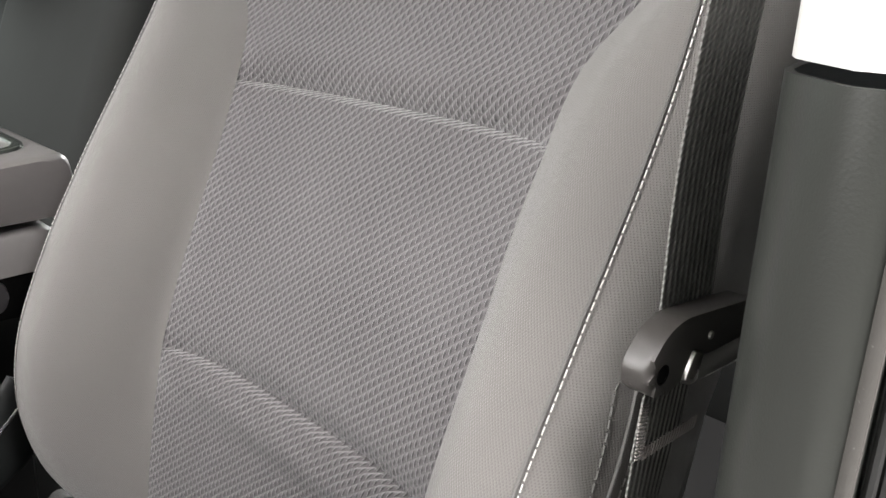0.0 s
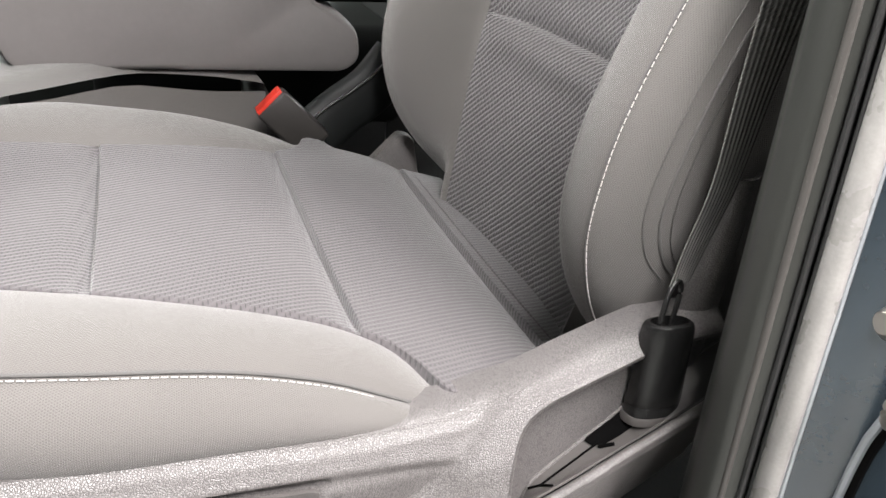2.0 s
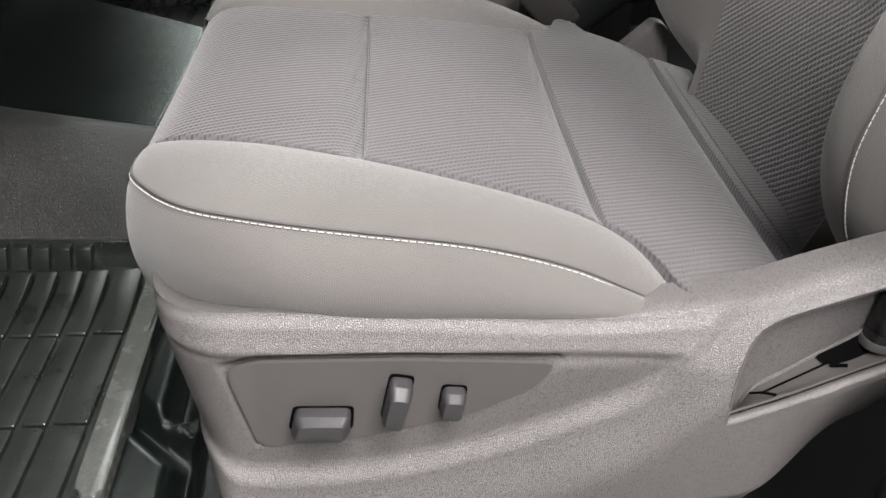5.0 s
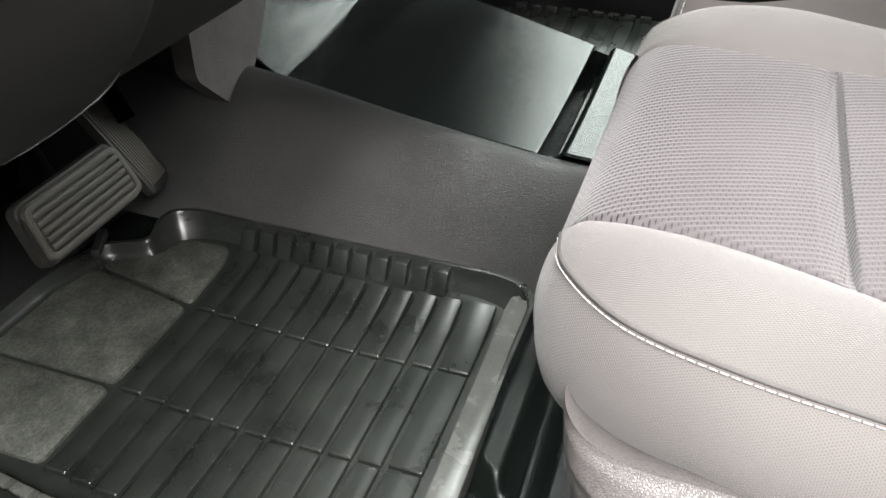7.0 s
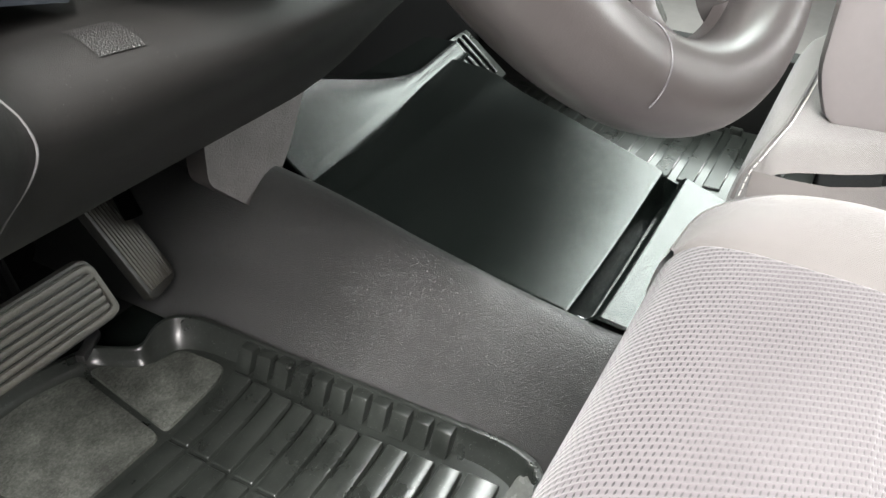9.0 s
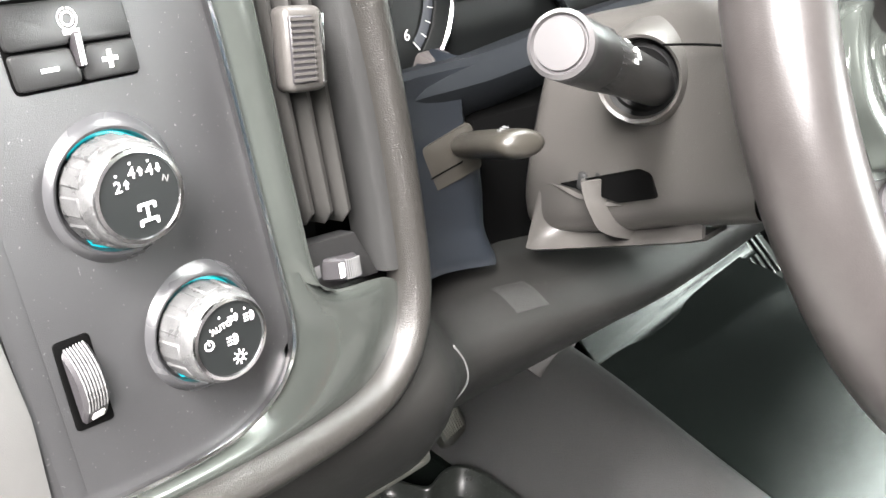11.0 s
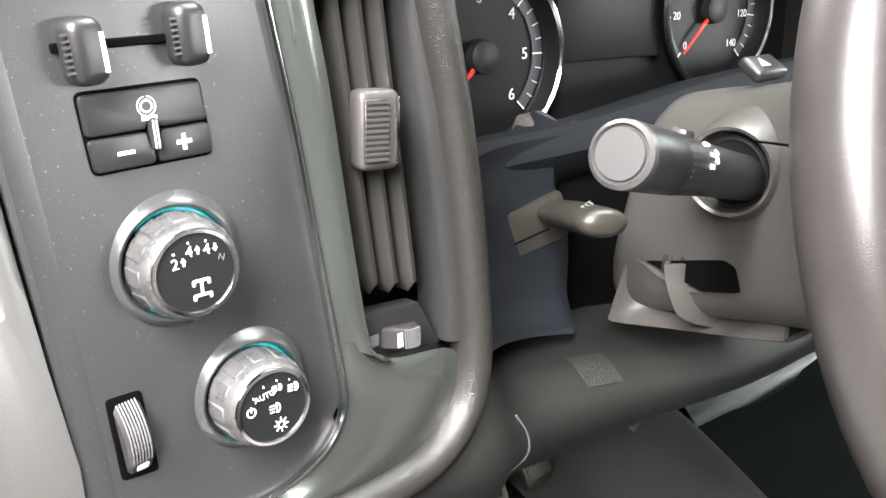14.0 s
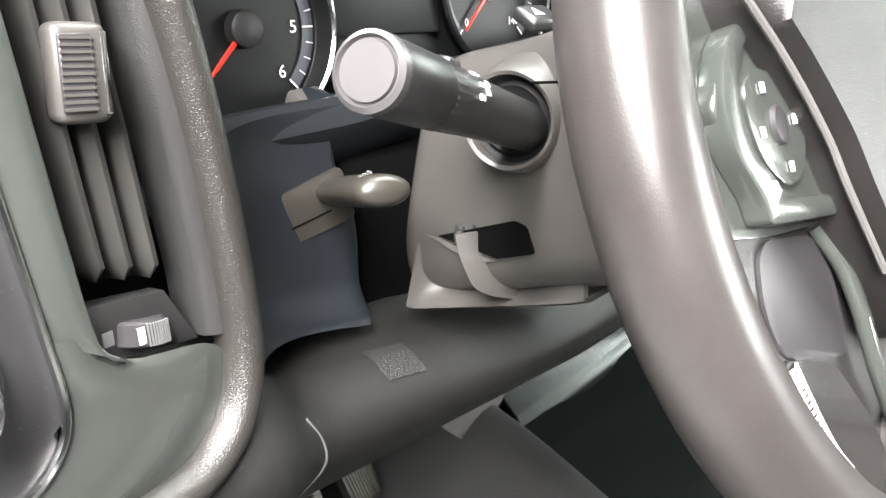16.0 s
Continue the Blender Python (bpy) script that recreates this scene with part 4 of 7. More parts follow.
def on_tray(a, w, lift=0.0012):
    """A place on the tray: a along it from 0 to 1, w from the lip to the back."""
    k = min(68, int(a * 69))
    p = inner[k].lerp(Vector(rim_line[k]), w).lerp(inner[k + 1].lerp(Vector(rim_line[k + 1]), w), a * 69 - k)
    return p + Vector((-0.0004, 0, lift - 0.003 * math.sin(math.pi * w)))
part("tray_seam", tube([on_tray(a, 0.62) for a in np.linspace(0.22, 0.50, 12)], 0.0008, n=5), M_GAPSHADE, seat, "thin dark joint")
part("tray_seam", tube([on_tray(0.165, 0.88), on_tray(0.22, 0.62)], 0.0010, n=5), M_GAPSHADE, seat)
part("tray_seam", tube([on_tray(0.22, 0.62), on_tray(0.235, 0.28)], 0.0010, n=5), M_GAPSHADE, seat)
# thin near-black sheet on the tray paints the hole's shade
part("tray_hole", grid([[on_tray(a, w, 0.0016) for w in np.linspace(lo, hi, 5)] for a, lo, hi in ((0.47, 0.66, 0.88), (0.50, 0.48, 0.96), (0.55, 0.44, 0.97), (0.60, 0.44, 0.97), (0.68, 0.50, 0.97))], thick=0.0006), M_GAPSHADE, seat, "hole in the tray, its shade a dark patch")
part("tray_seam", tube([on_tray(0.48, 0.52), on_tray(0.515, 0.30)], 0.0014, n=5), M_GAPSHADE, seat)
PM = basis((-0.3115, 0, 0), (0, -1, 0), (0, 0, 1), (-1, 0, 0))
flat = [(-y, z) for y, z in PANEL]
part("switch_panel", prism(rounded(flat, 0.008, 4), 0.003, PM, 0.0008), M_SWPANEL, seat, "smooth grey switch panel")
def seat_switch(name, poly, u, v, d, ang=0.0):
    m = PM @ Matrix.Translation((u, v, 0)) @ Matrix.Rotation(radians(ang), 4, "Z")
    part("switch_neck", prism(rounded([(x * 1.1, y * 1.1) for x, y in poly], 0.004, 3), 0.003, m @ Matrix.Translation((0, 0, 0.0008)), 0), M_GAPSHADE, seat)
    base, top = rounded(poly, 0.005, 4), rounded([(x * 0.80, y * 0.72 - 0.0008) for x, y in poly], 0.004, 4)
    rows = [[m @ Vector((x, y, h)) for x, y in ring] for ring, h in ((base, 0.0), (base, d * 0.55), ([(x * 0.98, y * 0.97) for x, y in base], d * 0.62), ([(x * 1.03, y * 1.03) for x, y in top], d * 0.95), (top, d), ([(x * 0.5, y * 0.5) for x, y in top], d * 1.04), ([(x * 0.01, y * 0.01) for x, y in top], d * 1.05))]
    part(name, grid(rows, closed=True), M_SWITCH, seat, "dark grey rocker switch", 28)
seat_switch("slide_switch", [(-0.021, -0.0095), (0.020, -0.0095), (0.021, 0.0105), (-0.017, 0.0105)], -0.026, 0.233, 0.016)
seat_switch("recline_switch", [(-0.0075, -0.019), (0.0070, -0.019), (0.0085, 0.019), (-0.0075, 0.019)], 0.026, 0.253, 0.018, -9)
seat_switch("lumbar_switch", [(-0.008, -0.011), (0.008, -0.011), (0.009, 0.011), (-0.0075, 0.011)], 0.064, 0.252, 0.014, -4)
part("lower_frame", box(0.38, 0.46, 0.10, Matrix.Translation((0.0, -0.17, 0.10)), 0.02, 2), M_GAPSHADE, seat, "black seat frame")
for x in (-0.235, 0.22):
    part("seat_track", box(0.035, 0.56, 0.035, Matrix.Translation((x, -0.05, -0.012)), 0.006, 2), M_STEEL if x > 0 else M_DASH, seat, "floor seat track")
def sleeve_ring(z, w, d, cx=-0.311, cy=-0.3625):
    """A soft-cornered section: half widths w along the seat and d across it."""
    out = []
    for q in np.linspace(0, 2 * math.pi, 41)[:-1]:
        c, t = math.cos(q), math.sin(q)
        out.append((cx - 0.06 * (z - 0.34) + d * math.copysign(abs(c) ** 0.75, c), cy + 0.04 * (z - 0.34) + w * math.copysign(abs(t) ** 0.75, t), z - 0.10 * w * math.copysign(abs(c) ** 0.75, c)))
    return out
rings = [(0.300, 0.0195, 0.0135), (0.311, 0.0193, 0.0133), (0.3122, 0.0186, 0.0126), (0.3134, 0.0193, 0.0133), (0.330, 0.0186, 0.0130), (0.352, 0.0180, 0.0128), (0.368, 0.0178, 0.0126), (0.3735, 0.0174, 0.0122), (0.3768, 0.0162, 0.0110), (0.3780, 0.0146, 0.0094), (0.3782, 0.0132, 0.0080), (0.374, 0.0126, 0.0074), (0.362, 0.0110, 0.006), (0.361, 0.0005, 0.0005)]
part("belt_anchor_sleeve", grid([sleeve_ring(*r) for r in rings], closed=True), M_BUCKLE, seat, "glossy black plastic belt anchor sleeve", 35)
part("sleeve_foot", grid([sleeve_ring(z, w, d) for z, w, d in ((0.298, 0.0212, 0.0148), (0.3030, 0.0210, 0.0146), (0.3042, 0.0200, 0.0140), (0.3042, 0.017, 0.012))], closed=True), M_SWPANEL, seat, "grey collar under the sleeve")
rows = []
for z in np.linspace(0.325, 0.47, 14):
    rows.append([(-0.296 - 0.012 * math.sin(math.pi * w) + 0.02 * w * w, -0.376 - 0.05 * w - 0.10 * (z - 0.36), z) for w in np.linspace(0, 1, 10)])
part("rear_upstand", grid(rows, thick=0.003), M_TRIM, seat, "grained plastic upstand behind the sleeve")

# ---- seat belt ----
belt = thing("seat_belt", "grey ribbed webbing seat belt with black latch plate", "seat belt", (-0.31, -0.40, 0.30))
def strap(centres, widths, dirs, n=60):
    c, w, d = spline(centres, n), spline([(x, 0, 0) for x in widths], n), spline(dirs, n)
    rows = []
    for p, q, v in zip(c, w, d):
        v = v / np.linalg.norm(v)
        rows.append([tuple(p + v * q[0] * s) for s in np.linspace(-0.5, 0.5, 13)])
    return grid(rows, thick=0.0007)
part("shoulder_webbing", strap([(-0.322, -0.440, 1.0), (-0.312, -0.424, 0.86), (-0.306, -0.418, 0.75), (-0.307, -0.416, 0.672)], [0.047] * 4, [(0.06, -1, -0.05)] * 4), M_WEB, belt)
part("lap_webbing", strap([(-0.309, -0.412, 0.672), (-0.308, -0.406, 0.63), (-0.307, -0.400, 0.58), (-0.306, -0.394, 0.53), (-0.307, -0.386, 0.47), (-0.310, -0.372, 0.43), (-0.312, -0.3635, 0.404)],
     [0.046, 0.045, 0.044, 0.042, 0.037, 0.030, 0.017], [(0.05, -1, -0.05), (0.1, -1, -0.05), (0.15, -1, 0), (0.2, -1, 0.02), (0.3, -1, 0.05), (0.25, -1, 0), (0.2, -1, 0)]), M_WEB, belt)
TM = basis((-0.3125, -0.416, 0.666), (0, -1, -0.09), (0, -0.09, 1), (-1, 0, 0))
body = rounded([(-0.044, -0.013), (-0.047, -0.003), (-0.037, 0.010), (-0.025, 0.0145), (0.034, 0.0145), (0.039, 0.006), (0.037, -0.004), (-0.014, -0.004), (-0.021, -0.013), (-0.034, -0.017)], 0.006, 4)
part("latch_plate", prism(body, 0.012, TM @ Matrix.Translation((0, 0, 0.0075)), 0.004, 4), M_LATCH, belt, "dark grey plastic latch plate")
# near-black disc on the plate; the eye's depth is painted
part("plate_eye", lathe([(0.0042, 0.0006), (0.0036, 0.0008), (0.0034, 0.0002), (0.0, 0.0002)], TM @ Matrix.Translation((-0.0365, -0.006, 0.0074)), 18), M_GAPSHADE, belt, "round hole in the latch plate, its shade a dark disc")
part("plate_clip", prism(rounded([(-0.021, -0.012), (-0.012, -0.012), (-0.008, -0.002), (-0.016, 0.0)], 0.002, 3), 0.004, TM @ Matrix.Translation((0, 0, 0.0095)), 0.0012), M_STEEL, belt, "bright metal edge of the tongue")
part("web_roll", tube([TM @ Vector((-0.012, -0.0105, 0.004)), TM @ Vector((0.012, -0.0085, 0.0045)), TM @ Vector((0.034, -0.0065, 0.004))], 0.0062, n=14, up=(1, 0, 0)), M_WEB, belt, "webbing folded through the plate")
part("roll_stitching", stitches([TM @ Vector((u, -0.0125 + 0.06 * u, 0.0092)) for u in np.linspace(-0.004, 0.033, 12)], 0.0016, 0.0012, 0.0007), M_THREAD, belt, "pale thread")
for u in (-0.003, 0.027):
    part("rivet", lathe([(0, 0.0012), (0.0016, 0.0009), (0.0019, 0)], TM @ Matrix.Translation((u, 0.004, 0.0075)), 10), M_STEEL, belt)
fold = [(-0.3115, -0.402, 0.650), (-0.3110, -0.401, 0.636), (-0.3105, -0.400, 0.621)]
part("sewn_fold", strap(fold, [0.046] * 3, [(0.1, -1, -0.05)] * 3, 10), M_WEB, belt)
def tack(points):
    """A dense zigzag of white thread along a line."""
    bm = bmesh.new()
    for k, (a, b) in enumerate(points):
        tube([a, (Vector(a) + Vector(b)) / 2 + Vector((-0.0003, 0, 0)), b], 0.0005, n=5, bm=bm)
    return bm
part("bar_tack", tack([((-0.3140 + 0.0001 * k, -0.3850 - 0.0024 * k, 0.6275 - 0.00012 * k), (-0.3136 + 0.0001 * k, -0.3842 - 0.0024 * k, 0.6210 - 0.00012 * k)) for k in range(19)]), M_BRAID, belt, "pale bar tack", kind="stuff")
part("bar_tack", tack([((-0.3140, -0.3775, 0.648 - 0.0016 * k), (-0.3138, -0.3835, 0.6465 - 0.0016 * k)) for k in range(16)]), M_BRAID, belt, "pale bar tack", kind="stuff")
part("anchor_hook", tube(spline([(-0.3155, -0.3510, 0.366), (-0.3165, -0.3515, 0.384), (-0.3145, -0.3550, 0.400), (-0.3120, -0.3610, 0.407), (-0.3105, -0.3660, 0.402), (-0.3105, -0.3660, 0.388), (-0.311, -0.3630, 0.370)], 30), 0.0019, n=8), M_BUCKLE, belt, "dark wire anchor loop")
# bright steel piece painting the slim highlight on the dark loop
part("hook_shine", tube([(-0.3160, -0.3520, 0.3905), (-0.3150, -0.3545, 0.3990), (-0.3130, -0.3595, 0.4055)], 0.0012, n=6), M_STEEL, belt, "painted highlight on the bend of the loop")

# ---- buckle ----
buckle = thing("seat_belt_buckle", "dark seat belt buckle with red release button", "seat belt buckle", (0.30, -0.26, 0.25))
bd = Vector((0, -0.062, -0.062)).normalized()
BM = basis((0.300, -0.219, 0.327), (1, 0, 0), tuple(Vector((1, 0, 0)).cross(bd) * -1), tuple(-bd))
part("buckle_body", box(0.028, 0.046, 0.082, BM, 0.005, 3), M_LATCH, buckle)
part("release_button", box(0.023, 0.040, 0.006, BM @ Matrix.Translation((0, 0, 0.0415)), 0.002), M_RED, buckle, "red release button")
part("buckle_stalk", tube([(0.300, -0.245, 0.30), (0.296, -0.285, 0.262), (0.29, -0.31, 0.235)], 0.009, 0.004, n=12), M_BLACK, buckle)
part("stalk_clip", box(0.024, 0.02, 0.006, Matrix.Translation((0.298, -0.252, 0.304)) @ pose(0, 0, 0, 45), 0.002), M_STEEL, buckle, "steel clip")
guard = thing("seat_hinge_cover", "grey plastic hinge cover between cushion and backrest", "hinge cover", (0.255, -0.35, 0.25))
part("cover", prism(rounded([(-0.065, -0.03), (0.0, 0.035), (0.018, 0.03), (0.03, -0.03)], 0.006, 3), 0.018, basis((0.255, -0.345, 0.288), (0, -1, 0), (0, 0, 1), (-1, 0, 0)), 0.003), M_TRIM, guard)

# ---- driver's floor mat ----
mat = thing("floor_mat", "black rubber driver's floor mat with raised ribs and notched rim", "floor mat", (0, 0.5, -0.03))
RIMLINE = [(0.196, 0.262), (0.207, 0.30), (0.205, 0.50), (0.205, 0.66), (0.203, 0.715), (0.186, 0.748), (0.155, 0.752), (0.130, 0.745), (0.116, 0.772), (0.104, 0.80), (0.02, 0.825), (-0.14, 0.825), (-0.230, 0.79), (-0.257, 0.63), (-0.270, 0.50), (-0.270, 0.40), (-0.262, 0.31), (-0.235, 0.258), (-0.19, 0.250), (0.17, 0.245)]
rl = rounded(RIMLINE, 0.026, 5)
def shrink(poly, d):
    c = Vector((-0.012, 0.52))
    out = []
    for x, y in poly:
        v = Vector((x, y)) - c
        out.append((c.x + v.x * (1 - d / 0.22), c.y + v.y * (1 - d / 0.27)))
    return out
def rim_lift(x, y):
    """The rim stands higher at the corner beside the accelerator."""
    return 0.007 * ease(0.12, 0.17, x) + 0.006 * math.exp(-((x - 0.175) / 0.05) ** 2 - ((y - 0.74) / 0.06) ** 2)
bm = bmesh.new()
loops = []
for d, z in ((-0.004, -0.028), (-0.003, 0.016), (-0.0015, 0.0195), (0.002, 0.0205), (0.0045, 0.0195), (0.006, 0.0165), (0.0085, 0.008), (0.013, 0.0015), (0.020, -0.002), (0.023, -0.002)):
    loops.append([bm.verts.new((x, y, z + (rim_lift(x, y) if z > 0 else 0))) for x, y in shrink(rl, d)])
for a, b in zip(loops, loops[1:]):
    for i in range(len(a)):
        j = (i + 1) % len(a)
        bm.faces.new((a[i], a[j], b[j], b[i]))
bm.faces.new(loops[-1])
part("mat_tray", bm, M_MAT, mat)
lift_x = lambda x: 0.013 * max(0.0, (x - 0.055) / 0.105) ** 2 + 0.005 * max(0.0, (-0.10 - x) / 0.115) ** 2
bow_x = lambda y: -0.011 * math.sin(math.pi * min(1.0, max(0.0, (y - 0.28) / 0.36)))
def pad(x0, x1, y0, y1, bow=1.0, rise=0.0042, edge=0.0016, n=16):
    """A raised flat rib with rounded edges that follows the dish of the mat."""
    rows = []
    for k in range(-2, n + 3):
        s = min(1.0, max(0.0, k / n))
        inset = edge if k in (-1, n + 1) else 0.0
        x = x0 + (x1 - x0) * s + (-edge if k < 0 else edge if k > n else 0.0)
        r = []
        for dy, up in ((0, -0.004), (0.0002, 0.55), (0.0008, 0.86), (0.0022, 1.0), (0.5, 1.0), (-0.0022, 1.0), (-0.0008, 0.86), (-0.0002, 0.55), (0, -0.004)):
            y = (y0 + y1) / 2 if dy == 0.5 else (y0 + dy if len(r) < 4 else y1 + dy)
            if k in (-1, n + 1):
                y += 0.0008 if len(r) < 4 else -0.0008 if len(r) > 4 else 0
            h = rise * up if up > 0 else up
            if k in (-2, n + 2):
                h = -0.004
            elif k in (-1, n + 1):
                h = min(h, rise * 0.62)
            r.append((x + bow * bow_x((y0 + y1) / 2), y, h + lift_x(x)))
        rows.append(r)
    return grid(rows)
CELLS = [(0.053, 0.158), (-0.0905, 0.0455), (-0.2065, -0.0975)]
for k in range(11):
    y1 = 0.6285 - 0.0306 * k
    y0 = y1 - 0.0252 if k < 10 else y1 - 0.036
    for x0, x1 in CELLS:
        part("rib_pad", pad(x0, x1, y0, y1), M_MAT, mat)
HEEL = [[(0.055, 0.640), (0.150, 0.646), (0.170, 0.656), (0.168, 0.720), (0.135, 0.728), (0.112, 0.745), (0.096, 0.780), (0.082, 0.786)],
        [(-0.090, 0.640), (0.046, 0.640), (0.072, 0.790), (0.015, 0.806), (-0.090, 0.806)],
        [(-0.205, 0.640), (-0.098, 0.640), (-0.098, 0.806), (-0.140, 0.806), (-0.205, 0.775)]]
for poly in HEEL:
    part("heel_pad", prism(rounded(poly, 0.010, 4), 0.006, Matrix.Translation((0, 0, 0.0026)), 0.0015), M_MATPAD, mat, "coarse matte heel pad")
def notch(w, h, d):
    """A moulded rib block with a sloping face."""
    bm = bmesh.new()
    lo = [bm.verts.new(p) for p in ((-w / 2, 0, -0.004), (w / 2, 0, -0.004), (w / 2, d, -0.004), (-w / 2, d, -0.004))]
    up = [bm.verts.new(p) for p in ((-w / 2, d * 0.45, h), (w / 2, d * 0.45, h), (w / 2, d, h), (-w / 2, d, h))]
    bm.faces.new(lo[::-1])
    bm.faces.new(up)
    for i in range(4):
        bm.faces.new((lo[i], lo[(i + 1) % 4], up[(i + 1) % 4], up[i]))
    bmesh.ops.bevel(bm, geom=list(bm.edges), offset=0.0014, segments=2, affect="EDGES", profile=0.5)
    return bm
for k in range(11):
    y = 0.632 - 0.0265 * k
    bm = notch(0.0200, 0.0245, 0.026)
    bm.transform(Matrix.Translation((0.1725, y, 0.003)) @ pose(0, 0, 0, 0, 0, -90))
    part("notch_block", bm, M_MAT, mat)
left_x = table([(0.25, -0.240), (0.31, -0.250), (0.40, -0.2555), (0.50, -0.2545), (0.60, -0.2465), (0.70, -0.235), (0.80, -0.222)])
for k in range(16):
    y = 0.735 - 0.0295 * k
    ang = math.degrees(math.atan((left_x(y + 0.01) - left_x(y - 0.01)) / 0.02))
    bm = notch(0.0225, 0.0165, 0.020)
    bm.transform(Matrix.Translation((left_x(y) + 0.0135, y, 0.004)) @ pose(0, 0, 0, 0, 0, 90 - ang))
    # lit copy of the mat rubber; the opposite blocks keep M_MAT
    part("notch_block", bm, M_STRIP, mat)
strip = [(-0.205, 0.240), (0.150, 0.247), (0.176, 0.257), (0.178, 0.276), (0.14, 0.274), (-0.19, 0.268), (-0.212, 0.258)]
part("rear_strip", prism(rounded(strip, 0.008, 3), 0.03, Matrix.Translation((0, 0, 0.0235)), 0.005, 3), M_STRIP, mat, "smooth rear rim with its reflection painted pale")

# ---- pedals ----
brake = thing("brake_pedal", "worn ribbed rubber brake pedal with dark rim", "pedal", (-0.017, 0.69, 0.02))
BP = basis((-0.023, 0.680, 0.185), (0.997, 0.055, -0.03), (-0.05, 0.36, 0.93), (0.066, -0.93, 0.36))
out = rounded([(-0.079, -0.031), (0.079, -0.031), (0.072, 0.031), (-0.074, 0.031)], 0.012, 4)
part("pedal_rim", prism([(x * 1.04, y * 1.1) for x, y in out], 0.012, BP @ Matrix.Translation((0, 0, -0.002)), 0.003), M_PEDALDARK, brake, "dark rubber rim")
part("pedal_pad", prism(out, 0.012, BP @ Matrix.Translation((0, 0, 0.0015)), 0.003), M_PEDALDARK, brake, "dark rubber pad")
part("pad_border", ring_plate([(x * 0.985, y * 0.97) for x, y in out], [(x * 0.90, y * 0.74) for x, y in out], 0.006, BP @ Matrix.Translation((0, 0, 0.0058)), lip=0.0018), M_PEDAL, brake, "worn raised border")
for k in range(5):
    part("tread", box(0.134, 0.0062, 0.007, BP @ Matrix.Translation((0, -0.0172 + 0.0086 * k, 0.0025)), 0.0018, 2), M_PEDAL, brake)
# arm coloured near-black, as shade behind the pad
part("pedal_arm", tube(spline([(-0.02, 0.716, 0.190), (-0.015, 0.745, 0.235), (-0.01, 0.80, 0.34), (-0.01, 0.92, 0.46), (-0.01, 1.055, 0.50)], 16), 0.008, 0.012, n=10), M_GAPSHADE, brake)
gas = thing("accelerator_pedal", "dark ribbed accelerator pedal", "pedal", (0.19, 0.76, 0.0))
GP = basis((0.187, 0.787, 0.108), (0.955, 0.275, -0.10), (-0.16, 0.50, 0.85), (0.26, -0.80, 0.52))
outl = rounded([(-0.031, -0.056), (0.034, -0.050), (0.030, 0.16), (-0.028, 0.16)], 0.013, 5)
part("pedal_plate", prism(outl, 0.012, GP, 0.004, 3), M_PEDALDARK, gas)
for k in range(9):
    part("groove_rib", box(0.0034, 0.190, 0.0034, GP @ Matrix.Translation((-0.0225 + 0.0058 * k, 0.052, 0.001)), 0.001, 1), M_PEDAL, gas)
# this arm too has the footwell shade in its colour
part("pedal_arm", tube(spline([(0.20, 0.80, 0.15), (0.20, 0.86, 0.25), (0.205, 1.055, 0.36)], 10), 0.010, 0.014, n=10), M_GAPSHADE, gas)
clip = thing("mat_retainer", "black plastic mat retaining hook beside the pedals", "mat hook", (0.10, 0.80, 0.0))
part("hook", box(0.05, 0.012, 0.012, Matrix.Translation((0.10, 0.80, 0.022)) @ pose(0, 0, 0, 0, 0, 25), 0.003), M_BLACK, clip)

# ---- lower centre of the dashboard beside the accelerator ----
kick = thing("centre_stack_foot", "grey carpeted foot of the centre stack above the floor", "trim panel", (0.33, 0.72, 0.11))
FOOT = [(0.243, 0.198), (0.331, 0.117), (0.346, 0.119), (0.401, 0.190), (0.437, 0.255), (0.475, 0.46), (0.243, 0.46)]
FM = basis((0, 0.715, 0), (1, 0, 0), (0, 0, 1), (0, -1, 0))
part("front_panel", prism(rounded(FOOT, 0.014, 5), 0.030, FM, 0.007, 4), M_FOOT, kick)
part("side_panel", prism(rounded([(x + 0.020, z + 0.012) for x, z in FOOT], 0.014, 5), 0.12, FM @ Matrix.Translation((0, 0, -0.018)), 0.004, 2), M_DASH, kick, "dark side behind the panel")

# ---- folded centre seat ----
csc = thing("centre_seat_cushion", "pale grey cloth centre seat cushion with white stitched edge", "car seat", (0.46, -0.1, 0.05))
rows = []
for s in np.linspace(0, 1, 30):
    x = 0.285 + 0.40 * s
    e = 0.010 * (1 - ease(0, 0.06, s)) + 0.010 * (1 - ease(0, 0.06, 1 - s))
    pr = spline([(0.10, 0.10), (0.150, 0.20), (0.158, 0.30), (0.150, 0.35), (0.128, 0.376), (0.06, 0.388), (-0.08, 0.384), (-0.16, 0.375), (-0.19, 0.36), (-0.20, 0.20)], 40)
    rows.append([(x + (0.085 * ease(0.10, -0.05, y) * (1 - s)), y - e, z - e * 1.2) for y, z in pr])
part("cushion", grid(rows), M_CLOTH, csc)
rows = []
for s in np.linspace(0, 1, 12):
    y = 0.140 - 0.335 * s
    rows.append([(0.282 - 0.006 * math.sin(math.pi * q) + 0.085 * ease(0.10, -0.05, y), y, 0.10 + 0.262 * q - 0.012 * ease(0.0, -0.15, y)) for q in np.linspace(0, 1, 10)])
part("cushion_side", grid(rows), M_CLOTH, csc)
edge = spline([(0.278, 0.150, 0.335), (0.280, 0.146, 0.358), (0.288, 0.139, 0.372), (0.32, 0.134, 0.3755), (0.36, 0.128, 0.3795), (0.50, 0.122, 0.380), (0.62, 0.122, 0.380)], 50)
